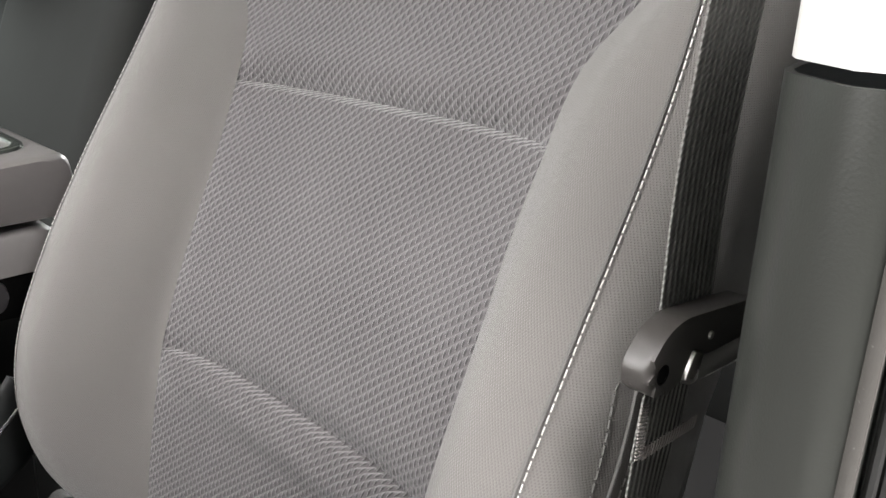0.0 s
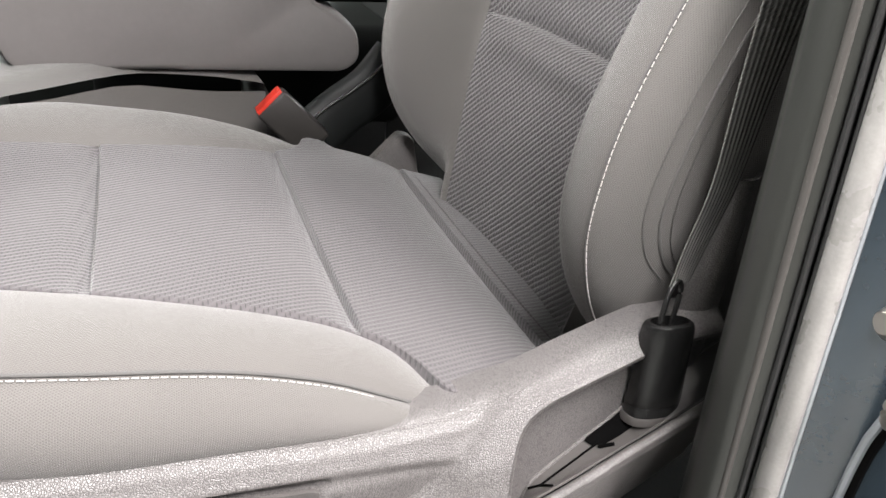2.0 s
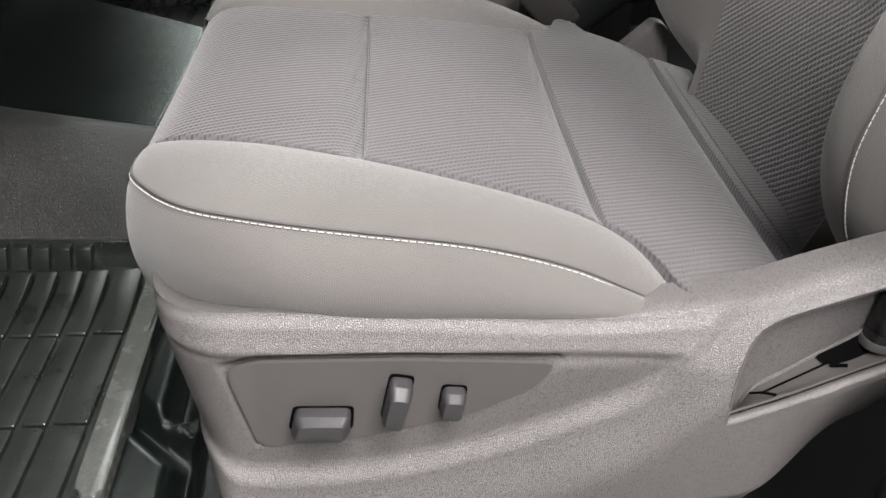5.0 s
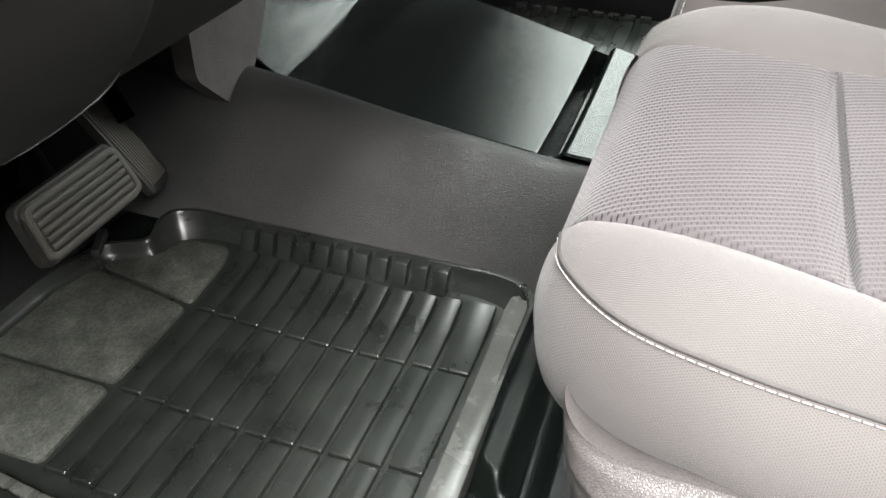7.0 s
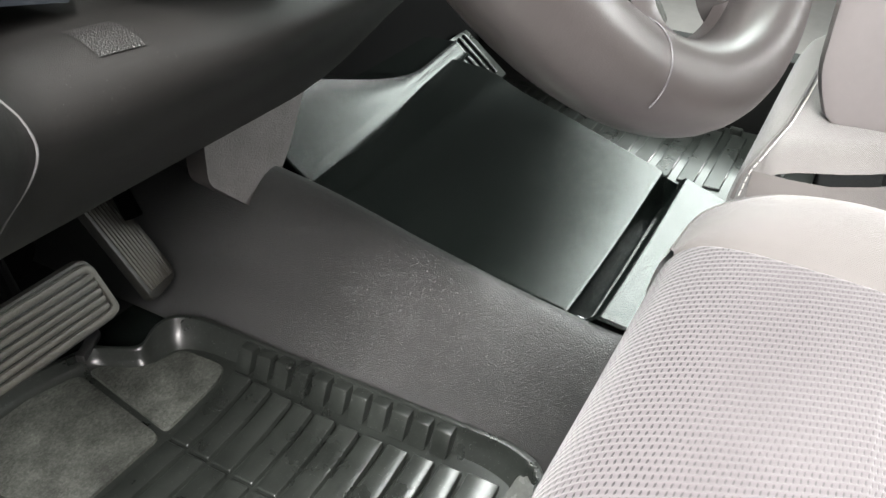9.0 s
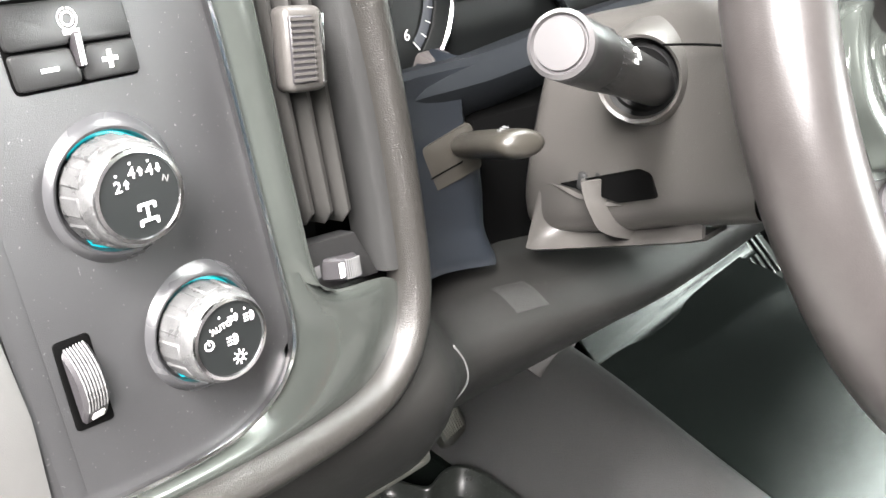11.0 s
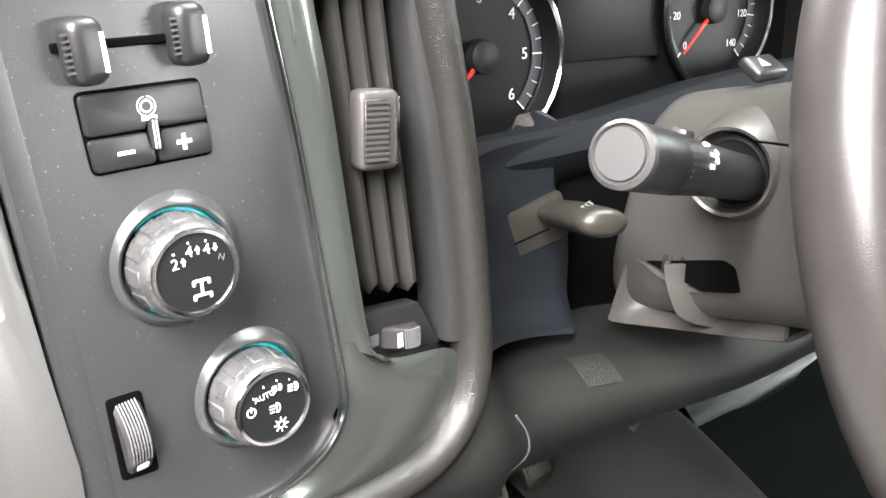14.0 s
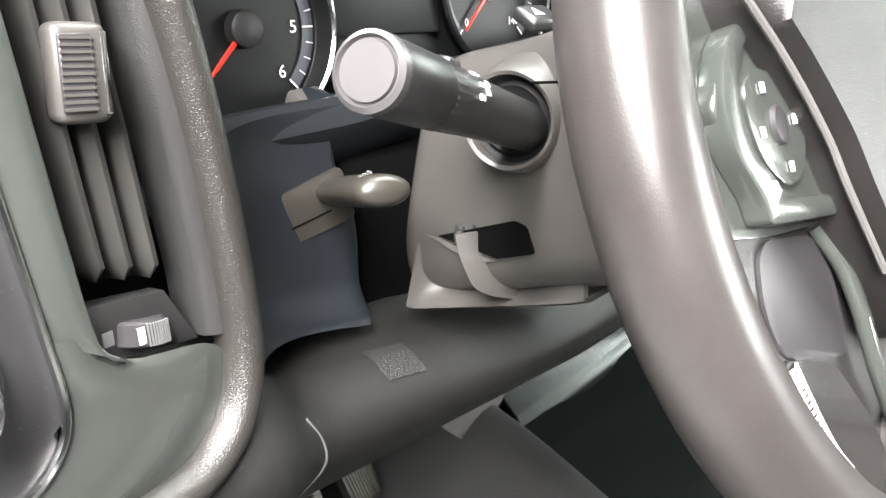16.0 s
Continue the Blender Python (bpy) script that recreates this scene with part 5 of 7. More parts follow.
part("piping", tube(edge, 0.0016, n=7), M_WELT, csc, "dark sewn seam")
part("stitching", stitches([tuple(np.array(p) + (0, -0.005, 0.0035)) for p in edge], 0.005, 0.002, 0.0006), M_THREAD, csc, "white decorative stitching")

con = thing("folding_console", "grey folded-down centre console with padded lid", "centre console", (0.47, -0.15, 0.38))
def block(x0, x1, prof_yz, r=0.012):
    """A body with the side outline prof_yz between two x, its side edges rounded."""
    c = (sum(p[0] for p in prof_yz) / len(prof_yz), sum(p[1] for p in prof_yz) / len(prof_yz))
    def ringat(x, d):
        out = []
        for y, z in prof_yz:
            v = Vector((y - c[0], z - c[1]))
            l = v.length
            v = v * ((l - d) / l)
            out.append((x, c[0] + v.x, c[1] + v.y))
        return out
    steps = [(0, r), (r * 0.3, r * 0.3), (r, 0)]
    rows = [ringat(x0 + a, d) for a, d in steps] + [ringat(x1 - a, d) for a, d in steps[::-1]]
    bm = grid(rows, closed=True)
    bm.verts.ensure_lookup_table()
    n = len(prof_yz)
    bm.faces.new([bm.verts[i] for i in range(n)])
    bm.faces.new([bm.verts[i] for i in range(len(bm.verts) - n, len(bm.verts))])
    return bm
bodyp = rounded([(0.10, 0.379), (0.118, 0.425), (0.118, 0.50), (0.10, 0.527), (-0.12, 0.534), (-0.40, 0.556), (-0.42, 0.515), (-0.262, 0.512), (-0.245, 0.49), (-0.258, 0.464), (-0.29, 0.452), (-0.318, 0.425), (-0.320, 0.388), (-0.30, 0.373), (-0.10, 0.376)], 0.018, 4)
part("console_body", block(0.362, 0.62, bodyp, 0.014), M_CONSOLE, con, "grey covered console body")
lidp = rounded([(-0.098, 0.552), (-0.094, 0.585), (-0.14, 0.604), (-0.42, 0.626), (-0.43, 0.565)], 0.016, 5)
part("console_lid", block(0.350, 0.63, lidp, 0.016), M_LID, con, "padded grey lid")
part("lid_stitching", stitches(spline([(0.3535, -0.115, 0.598), (0.3535, -0.25, 0.6075), (0.3535, -0.41, 0.619)], 30), 0.004, 0.002, 0.0007), M_THREAD, con, "pale stitching")
LT = basis((0.49, -0.275, 0.6185), (1, 0, 0), (0, -0.997, 0.078), (0, 0.078, 0.997))
tray = rounded([(-0.095, -0.115), (0.095, -0.115), (0.095, 0.125), (-0.095, 0.125)], 0.035, 6)
part("tray_rim", ring_plate(tray, [(x * 0.90, y * 0.92) for x, y in tray], 0.010, LT, lip=0.003), M_GREYGLOSS, con, "glossy dark tray rim")
part("lid_tray", prism([(x * 0.91, y * 0.93) for x, y in tray], 0.004, LT @ Matrix.Translation((0, 0, -0.004)), 0), M_DIAL, con, "glossy black lid tray")
part("latch_recess", box(0.02, 0.16, 0.05, Matrix.Translation((0.375, -0.335, 0.488)), 0.008), M_GAPSHADE, con)
part("latch_tab", prism(rounded([(0.0, -0.019), (0.10, -0.012), (0.10, 0.022), (0.0, 0.020)], 0.017, 5), 0.012, basis((0.3615, -0.252, 0.486), (0, -1, 0), (0, 0, 1), (-1, 0, 0)), 0.003), M_SWITCH, con, "dark grey release tab")
part("side_tab", prism(rounded([(-0.09, -0.020), (0.098, -0.018), (0.104, 0.006), (-0.09, 0.0)], 0.010, 4), 0.006, basis((0.357, -0.03, 0.533), (0, -1, 0), (0, 0, 1), (-1, 0, 0)), 0.002), M_SWPANEL, con, "smooth grey side plate")
ring_o = rounded([(0.385, -0.085), (0.60, -0.085), (0.60, 0.085), (0.385, 0.085)], 0.015, 4)
ring_i = rounded([(0.40, -0.068), (0.585, -0.068), (0.585, 0.068), (0.40, 0.068)], 0.012, 4)
part("cup_frame", ring_plate(ring_o, ring_i, 0.008, Matrix.Translation((0, 0, 0.552)), lip=0.002), M_SILVER, con, "silver cup holder frame")
part("cup_bar", box(0.19, 0.012, 0.008, Matrix.Translation((0.49, 0.0, 0.5475)), 0.002), M_SILVER, con)
part("cup_well", box(0.205, 0.160, 0.016, Matrix.Translation((0.4925, 0, 0.536)), 0.002), M_GAPSHADE, con)
hinge = thing("centre_hinge_cover", "black curved plastic cover beside the seat hinge", "hinge cover", (0.31, -0.38, 0.22))
part("cover", tube(spline([(0.335, -0.36, 0.40), (0.33, -0.325, 0.36), (0.325, -0.275, 0.325), (0.315, -0.24, 0.29), (0.31, -0.25, 0.22)], 18), 0.012, 0.034, n=16, up=(0, 1, 0.3)), M_DIAL, hinge)
part("cover_edge", tube(spline([(0.322, -0.350, 0.405), (0.317, -0.312, 0.372), (0.312, -0.258, 0.338), (0.304, -0.222, 0.300)], 18), 0.0022, n=8), M_BUCKLE, hinge, "glossy rolled edge")
# grey cloth seat; the near-black panel material paints its shade
pas = thing("passenger_seat", "passenger seat, its shade painted near-black, behind the console", "car seat", (0.95, -0.3, -0.03))
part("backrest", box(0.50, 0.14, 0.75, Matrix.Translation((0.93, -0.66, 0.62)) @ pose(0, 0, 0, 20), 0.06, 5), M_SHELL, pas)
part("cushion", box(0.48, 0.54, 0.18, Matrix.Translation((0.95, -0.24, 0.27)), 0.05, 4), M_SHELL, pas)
part("seat_base", box(0.46, 0.46, 0.24, Matrix.Translation((0.96, -0.24, 0.09)), 0.02, 2), M_BLACK, pas)

# ---- dashboard, driver's end ----
DM = basis((-0.39, 0.4035, 0.735), (0.97876, 0.20503, 0.0), (-0.03345, 0.15971, 0.9866), (0.20228, -0.96564, 0.16317))
def dash(u, v, n=0.0):
    return DM @ Vector((u, v, n))
CHROME = [(0.040, 0.120), (0.047, 0.075), (0.0515, 0.040), (0.0585, -0.010), (0.0645, -0.065), (0.0695, -0.110), (0.0715, -0.137), (0.066, -0.152), (0.052, -0.163), (0.027, -0.169), (-0.010, -0.166), (-0.060, -0.158), (-0.10, -0.150)]
RIM = [(0.120, 0.130), (0.134, 0.070), (0.1405, 0.030), (0.148, -0.010), (0.1545, -0.060), (0.1585, -0.115), (0.158, -0.150), (0.149, -0.176), (0.128, -0.1925), (0.100, -0.197), (0.055, -0.194), (0.0, -0.1865), (-0.06, -0.178), (-0.12, -0.168)]
ch = [tuple(p) for p in spline(CHROME, 60)]
rm = [tuple(p) for p in spline(RIM, 60)]
dashb = thing("dashboard", "dark truck dashboard with silver bezel, switch panel and air vents", "dashboard", (-0.2, 0.45, 0.5))

# switch panel: slightly dished, with a soft raised edge
outline = [p for p in ch if p[0] > -0.049] + [(-0.050, -0.160), (-0.0475, -0.120), (-0.0525, -0.030), (-0.0575, 0.050), (-0.061, 0.120)]
part("switch_panel", prism(outline, 0.02, DM @ Matrix.Translation((0, 0, 0.002)), 0.0035, 3), M_PANEL, dashb, "satin black switch panel with dust")
crease = spline([(0.046, 0.0505), (0.0, 0.0535), (-0.043, 0.0535), (-0.0505, 0.050), (-0.0505, 0.040), (-0.047, -0.02), (-0.0425, -0.10), (-0.040, -0.155)], 50)
part("panel_crease", tube([dash(u, v, 0.0012) for u, v in crease], 0.0065, 0.0011, n=12, up=(0.2, -1, 0.16)), M_PANEL, dashb)
part("panel_chrome_line", tube([dash(u, v, 0.004) for u, v in ch], 0.0016, 0.0024, n=8, up=(0.2, -1, 0.16)), M_CHROME, dashb, "thin bright chrome line")
# gunmetal surround between the chrome line and the leather-grained rim
# built as a belt: chrome line -> vent edge on the upper part, chrome line -> rim below the vent
upL = [(0.0665, 0.118), (0.0675, 0.075), (0.0700, 0.043), (0.0745, 0.012), (0.0790, -0.040), (0.0830, -0.085), (0.0862, -0.112), (0.0905, -0.1235), (0.100, -0.1285)]
a = [tuple(p) for p in spline([c for c in CHROME if c[1] > -0.125], 30)]
b = [tuple(p) for p in spline(upL, 30)]
rows = [[dash(p[0] + (q[0] - p[0]) * s, p[1] + (q[1] - p[1]) * s, 0.003 + 0.006 * math.sin(math.pi * s * 0.6)) for s in np.linspace(0, 1, 8)] + [dash(q[0] + 0.002, q[1], -0.002), dash(q[0] + 0.003, q[1], -0.02)] for p, q in zip(a, b)]
part("vent_surround_side", grid(rows), M_GREYGLOSS, dashb, "glossy gunmetal vent surround")
a = [tuple(p) for p in spline([(0.0700, -0.110), (0.0715, -0.137), (0.066, -0.152), (0.052, -0.163), (0.027, -0.169), (-0.010, -0.166), (-0.060, -0.158), (-0.10, -0.150)], 40)]
b = [tuple(p) for p in spline([(0.0862, -0.112), (0.100, -0.1285), (0.142, -0.1380), (0.152, -0.150), (0.145, -0.170), (0.125, -0.187), (0.098, -0.192), (0.05, -0.189), (0.0, -0.1815), (-0.06, -0.173), (-0.12, -0.163)], 40)]
rows = [[dash(p[0] + (q[0] - p[0]) * s, p[1] + (q[1] - p[1]) * s, 0.003 + 0.004 * math.sin(math.pi * s)) for s in np.linspace(0, 1, 10)] for p, q in zip(a, b)]
part("vent_surround_foot", grid(rows), M_GREYGLOSS, dashb, "glossy gunmetal vent surround")
rim = [dash(u, v, 0.004) for u, v in rm]
part("leather_rim", tube(rim, 0.0095, 0.013, n=18, up=(0.2, -1, 0.16)), M_RIM, dashb, "leather-grained rim around the vent")
vr = [tuple(p) for p in spline([(0.112, 0.120), (0.122, 0.060), (0.129, 0.010), (0.136, -0.050), (0.1415, -0.100), (0.143, -0.136)], 24)]
rows = [[dash(u, v, -0.018), dash(u + 0.001, v, 0.0), dash(u + 0.004, v, 0.004), dash(u + 0.009, v, 0.006), dash(u + 0.012, v, 0.003)] for u, v in vr]
part("vent_frame", grid(rows), M_DASHSOFT, dashb, "dark vent edge")
top = [tuple(p) for p in spline([(0.062, 0.020), (0.0690, 0.034), (0.0735, 0.0425), (0.082, 0.0448), (0.098, 0.0468), (0.117, 0.0485), (0.130, 0.049)], 24)]
rows = [[dash(u, v - 0.001, -0.03), dash(u, v - 0.0005, -0.002), dash(u, v, 0.004), dash(u - 0.001, v + 0.004, 0.0075), dash(u - 0.004, v + 0.03, 0.008), dash(u - 0.012, v + 0.085, 0.008)] for u, v in top]
part("vent_surround_top", grid(rows), M_GREYGLOSS, dashb, "glossy gunmetal vent surround")
# vertical vent
vent = part("vent_housing", box(0.075, 0.26, 0.004, DM @ Matrix.Translation((0.105, -0.01, -0.045)), 0.001), M_GAPSHADE, dashb, "black vent housing")
VANE = [((0.0760, 0.055), (0.0890, -0.095)), ((0.0885, 0.055), (0.1015, -0.098)), ((0.1010, 0.055), (0.1140, -0.101)), ((0.1135, 0.055), (0.1265, -0.104))]
for (u0, v0), (u1, v1) in VANE:
    rows = []
    for s in np.linspace(0, 1, 26):
        u, v = u0 + (u1 - u0) * s, v0 + (v1 - v0) * s
        k = 1 - 0.9 * ease(0.965, 1.0, s)
        rows.append([dash(u - 0.010, v, -0.036), dash(u - 0.0052 * k, v, -0.016), dash(u - 0.0036 * k, v, -0.005 - 0.004 * (1 - k)), dash(u - 0.0008, v, -0.0018 - 0.006 * (1 - k)), dash(u + 0.0018 * k, v, -0.0024 - 0.006 * (1 - k)), dash(u + 0.0034 * k, v, -0.0055 - 0.004 * (1 - k)), dash(u + 0.0030 * k, v, -0.012), dash(u - 0.002, v, -0.036)])
    part("vane", grid(rows), M_LOUVRE, vent)
tab = basis(dash(0.1020, -0.017, 0.003), tuple(DM.to_3x3() @ Vector((0.98, -0.08, 0.17))), tuple(DM.to_3x3() @ Vector((0.09, 0.995, 0))), tuple(DM.to_3x3() @ Vector((-0.17, 0.0, 0.98))))
part("vent_tab", box(0.021, 0.036, 0.013, tab, 0.004, 3), M_COLUMN, vent, "grey vent slider tab")
part("tab_grip", box(0.012, 0.028, 0.002, tab @ Matrix.Translation((-0.0025, 0, 0.0065)), 0.0006, 1), M_SWITCH, vent)
for k in range(11):
    part("grip_rib", box(0.012, 0.0011, 0.0006, tab @ Matrix.Translation((-0.0025, -0.0125 + 0.0025 * k, 0.0077)), 0, 1), M_COLUMN, vent)
part("tab_edge", box(0.003, 0.030, 0.003, tab @ Matrix.Translation((0.0085, 0, 0.0050)), 0.001, 2), M_CHROME, vent, "bright tab edge")
foot = [(0.085, -0.104), (0.129, -0.110), (0.143, -0.137), (0.103, -0.131), (0.092, -0.125)]
part("wheel_recess", prism(foot, 0.01, DM @ Matrix.Translation((0, 0, -0.003)), 0.001), M_BLACK, vent, "black vent wheel recess")
part("vent_wheel", lathe([(0.0, 0.009), (0.0095, 0.009), (0.0105, 0.007), (0.0105, -0.007), (0.0095, -0.009), (0, -0.009)], DM @ Matrix.Translation((0.1145, -0.1230, -0.0115)) @ Matrix.Rotation(radians(-10), 4, "Z") @ pose(0, 0, 0, 90, 0, 0) @ Matrix.Diagonal((1.35, 1.5, 0.62, 1)), 36), M_SWITCH, vent, "grey knurled vent wheel")
for k in range(9):
    part("wheel_rib", box(0.0007, 0.010, 0.0010, DM @ Matrix.Translation((0.1125 + 0.0014 * k, -0.1228 - 0.00025 * k, 0.0040 - 0.00016 * (k - 2) ** 2 * 0.35)), 0, 1), M_GREYMARK, vent)
part("wheel_mark", box(0.003, 0.007, 0.0008, DM @ Matrix.Translation((0.1095, -0.1221, 0.0036)), 0, 1), M_MARK, vent)
part("vent_icon", box(0.005, 0.006, 0.0006, DM @ Matrix.Translation((0.0985, -0.1205, -0.0028)), 0, 1), M_GREYMARK, vent)

# silver end bezel with the side vent
# the bezel runs as one band round the side vent's opening, inner edge paired with outer edge
BAND = [((-0.0690, 0.032), (-0.0595, 0.060)), ((-0.0658, 0.0262), (-0.0580, 0.028)), ((-0.0646, 0.0), (-0.0558, -0.002)), ((-0.0632, -0.030), (-0.0540, -0.035)), ((-0.0621, -0.0470), (-0.0510, -0.080)), ((-0.0622, -0.0505), (-0.0475, -0.120)),
        ((-0.0650, -0.0525), (-0.0495, -0.172)), ((-0.0700, -0.0505), (-0.073, -0.172)), ((-0.0745, -0.0465), (-0.0775, -0.130)), ((-0.0775, -0.0435), (-0.0812, -0.085)), ((-0.0790, -0.036), (-0.0850, -0.052)), ((-0.0798, -0.0225), (-0.0890, -0.030)), ((-0.0798, 0.010), (-0.0905, 0.010)), ((-0.0795, 0.034), (-0.0905, 0.036))]
inn, out = spline([p for p, q in BAND], 90), []
for k in range(90):
    f = k / 89 * 13
    a = min(12, int(f))
    out.append(Vector(BAND[a][1]).lerp(Vector(BAND[a + 1][1]), f - a))
inn = [Vector(BAND[min(12, int(k / 89 * 13))][0]).lerp(Vector(BAND[min(12, int(k / 89 * 13)) + 1][0]), k / 89 * 13 - min(12, int(k / 89 * 13))) for k in range(90)]
rows = []
for p, q in zip(inn, out):
    d = (q - p).normalized()
    L = (q - p).length
    rows.append([dash(*(p + d * s), n) for s, n in ((-0.0006, -0.0060), (-0.0002, -0.003), (0.0006, 0.0012), (0.0022, 0.0032), (0.0040, 0.0038), (L * 0.6, 0.0042), (L - 0.0015, 0.0034), (L - 0.0003, 0.0022), (L, -0.010))])
part("silver_bezel", grid(rows), M_SILVER, dashb, "silver painted end bezel")
part("bezel_top", prism([(-0.0595, 0.060), (-0.0672, 0.0322), (-0.0795, 0.0342), (-0.0905, 0.0362), (-0.13, 0.040), (-0.13, 0.125), (-0.0615, 0.120)], 0.03, DM @ Matrix.Translation((0, 0, 0.0037)), 0.0), M_SILVER, dashb, "silver painted bezel top")
part("end_cap", prism([(-0.0925, -0.036), (-0.0865, -0.060), (-0.0835, -0.094), (-0.076, -0.175), (-0.15, -0.175), (-0.15, -0.03)], 0.05, DM @ Matrix.Translation((0, 0, -0.006)), 0.004), M_SWPANEL, dashb, "grey dashboard end cap")
side_vent = part("side_vent_housing", box(0.09, 0.10, 0.004, DM @ Matrix.Translation((-0.10, -0.006, -0.048)), 0.001), M_GAPSHADE, dashb, "black side vent housing")
for k in range(7):
    v = 0.0275 - 0.0125 * k
    rows = []
    for q in np.linspace(0, 1, 12):
        u, dv = -0.135 + 0.078 * q, 0.010 * (1 - q) ** 2 - 0.003 * q
        rows.append([dash(u, v + dv + a, n) for a, n in ((-0.0030, -0.030), (-0.0034, -0.010), (-0.0030, -0.0062), (-0.0014, -0.0046), (0.0010, -0.0050), (0.0028, -0.0075), (0.0038, -0.013), (0.0050, -0.030))])
    part("louvre", grid(rows), M_LOUVRE, side_vent)

# trailer brake controller
part("slider_slot", box(0.056, 0.0032, 0.002, DM @ Matrix.Translation((-0.003, 0.030, 0.0022)), 0.0005, 1), M_GAPSHADE, dashb)
for u, v in ((-0.0225, 0.0285), (0.0152, 0.0312)):
    hm = DM @ Matrix.Translation((u, v, 0.007)) @ Matrix.Rotation(radians(2), 4, "Z")
    knob = part("slider_tab", box(0.0128, 0.0222, 0.014, hm, 0.0046, 4), M_STALK, dashb, "black squeeze slider tab")
    part("tab_line", box(0.0012, 0.013, 0.001, hm @ Matrix.Translation((0.0042, -0.0005, 0.0072)), 0, 1), M_MARK, knob, "white line")
    for k in range(7):
        part("tab_groove", box(0.003, 0.0008, 0.0012, hm @ Matrix.Translation((-0.0066, -0.006 + 0.002 * k, 0.0045)), 0, 1), M_SWITCH, knob)
btn_back = part("button_frame", prism(rounded([(-0.0245, -0.0140), (0.0225, -0.0140), (0.0205, 0.0152), (-0.0265, 0.0152)], 0.003, 4), 0.004, DM @ Matrix.Translation((0, 0, 0.0024)), 0.0004), M_GAPSHADE, dashb, "dark gap round the buttons")
def button(poly):
    return part("button", prism(rounded(poly, 0.002, 3), 0.004, DM @ Matrix.Translation((0, 0, 0.0044)), 0.0008), M_STALK, btn_back)
button([(-0.0250, -0.0002), (-0.0030, -0.0002), (-0.0030, 0.0035), (0.0012, 0.0035), (0.0012, -0.0002), (0.0208, -0.0002), (0.0195, 0.0140), (-0.0255, 0.0140)])
button([(-0.0238, -0.0128), (-0.0012, -0.0128), (-0.0012, -0.0080), (-0.0030, -0.0080), (-0.0030, -0.0012), (-0.0248, -0.0012)])
button([(-0.0002, -0.0128), (0.0217, -0.0128), (0.0210, -0.0012), (0.0012, -0.0012), (0.0012, -0.0080), (-0.0002, -0.0080)])
part("gain_wheel", box(0.0034, 0.0115, 0.005, DM @ Matrix.Translation((-0.0009, -0.0022, 0.0040)), 0.0012, 2), M_SWITCH, btn_back, "small ribbed gain wheel")
for du in (-0.0009, 0.0003):
    part("wheel_line", box(0.0004, 0.010, 0.0006, DM @ Matrix.Translation((-0.0009 + du, -0.0022, 0.0066)), 0, 1), M_MARK, btn_back)
L0 = DM @ Matrix.Translation((0, 0, 0.0047))
part("minus_mark", box(0.0062, 0.0013, 0.0004, L0 @ Matrix.Translation((-0.0123, -0.0072, 0)), 0, 1), M_MARK, btn_back)
part("plus_mark", box(0.0060, 0.0015, 0.0004, L0 @ Matrix.Translation((0.0100, -0.0068, 0)), 0, 1, box(0.0015, 0.0060, 0.0004, L0 @ Matrix.Translation((0.0100, -0.0068, 0)), 0, 1)), M_MARK, btn_back)
def ringlet(r, w, m, a0=0, a1=360, n=28):
    pts = [m @ Vector((r * math.cos(radians(a)), r * math.sin(radians(a)), 0)) for a in np.linspace(a0, a1, n)]
    return tube(pts, w, 0.0003, n=6, up=tuple(m.to_3x3() @ Vector((0, 0, 1))))
ic = L0 @ Matrix.Translation((-0.0025, 0.0078, 0))
part("brake_symbol", ringlet(0.0021, 0.0004, ic), M_MARK, btn_back)
part("brake_symbol_arc", ringlet(0.0034, 0.0003, ic, 100, 260), M_MARK, btn_back)
part("brake_symbol_arc", ringlet(0.0034, 0.0003, ic, -80, 80), M_MARK, btn_back)
part("trailer_symbol", box(0.0058, 0.0016, 0.0004, ic @ Matrix.Translation((0.0005, -0.0042, 0)), 0, 1), M_MARK, btn_back)

# rotary knobs
def rotary(u, v, h, name, label):
    m = DM @ Matrix.Translation((u, v, 0.002)) @ Matrix.Rotation(radians(-6), 4, "Y") @ Matrix.Diagonal((1, 1, h, 1))
    col = part("knob_collar", lathe([(0.0272, -0.0010), (0.0262, 0.0012), (0.0248, 0.0036), (0.0236, 0.0058), (0.0226, 0.0066), (0.0216, 0.0060), (0.0209, 0.0)], m, 48), M_COLLAR, dashb, "raised satin collar")
    part("light_ring", lathe([(0.0209, -0.0005), (0.0207, 0.0016), (0.0196, 0.0018)], m, 40), M_TEAL, col, "teal light ring")
    prof = [(0.0196, 0.001), (0.0194, 0.010), (0.0184, 0.0215), (0.0172, 0.0250), (0.0160, 0.0258)]
    kn = part(name, lathe(prof, m, 48), M_KNOB, col, label)
    for k in range(12):
        q = 2 * math.pi * k / 12
        mm = m @ Matrix.Rotation(q, 4, "Z")
        part("grip", box(0.0016, 0.0070, 0.0145, mm @ Matrix.Translation((0.0187, 0, 0.0115)) @ pose(0, 0, 0, 0, -3.5, 0), 0.0006, 1), M_KNOB, kn)
    part("knob_chrome", lathe([(0.0166, 0.0254), (0.0163, 0.0266), (0.0150, 0.0268), (0.0146, 0.0258)], m, 48), M_CHROME, kn, "bright ring")
    part("knob_face", lathe([(0.0147, 0.0258), (0.0, 0.0262)], m, 40), M_DIAL, kn, "glossy black face")
    return kn, m @ Matrix.Translation((0, 0, 0.0266))
k1, f1 = rotary(0.0006, -0.0510, 0.78, "drive_selector_knob", "rubbery black selector knob")
k2, f2 = rotary(0.0250, -0.1150, 0.84, "headlight_knob", "rubbery black headlight knob")
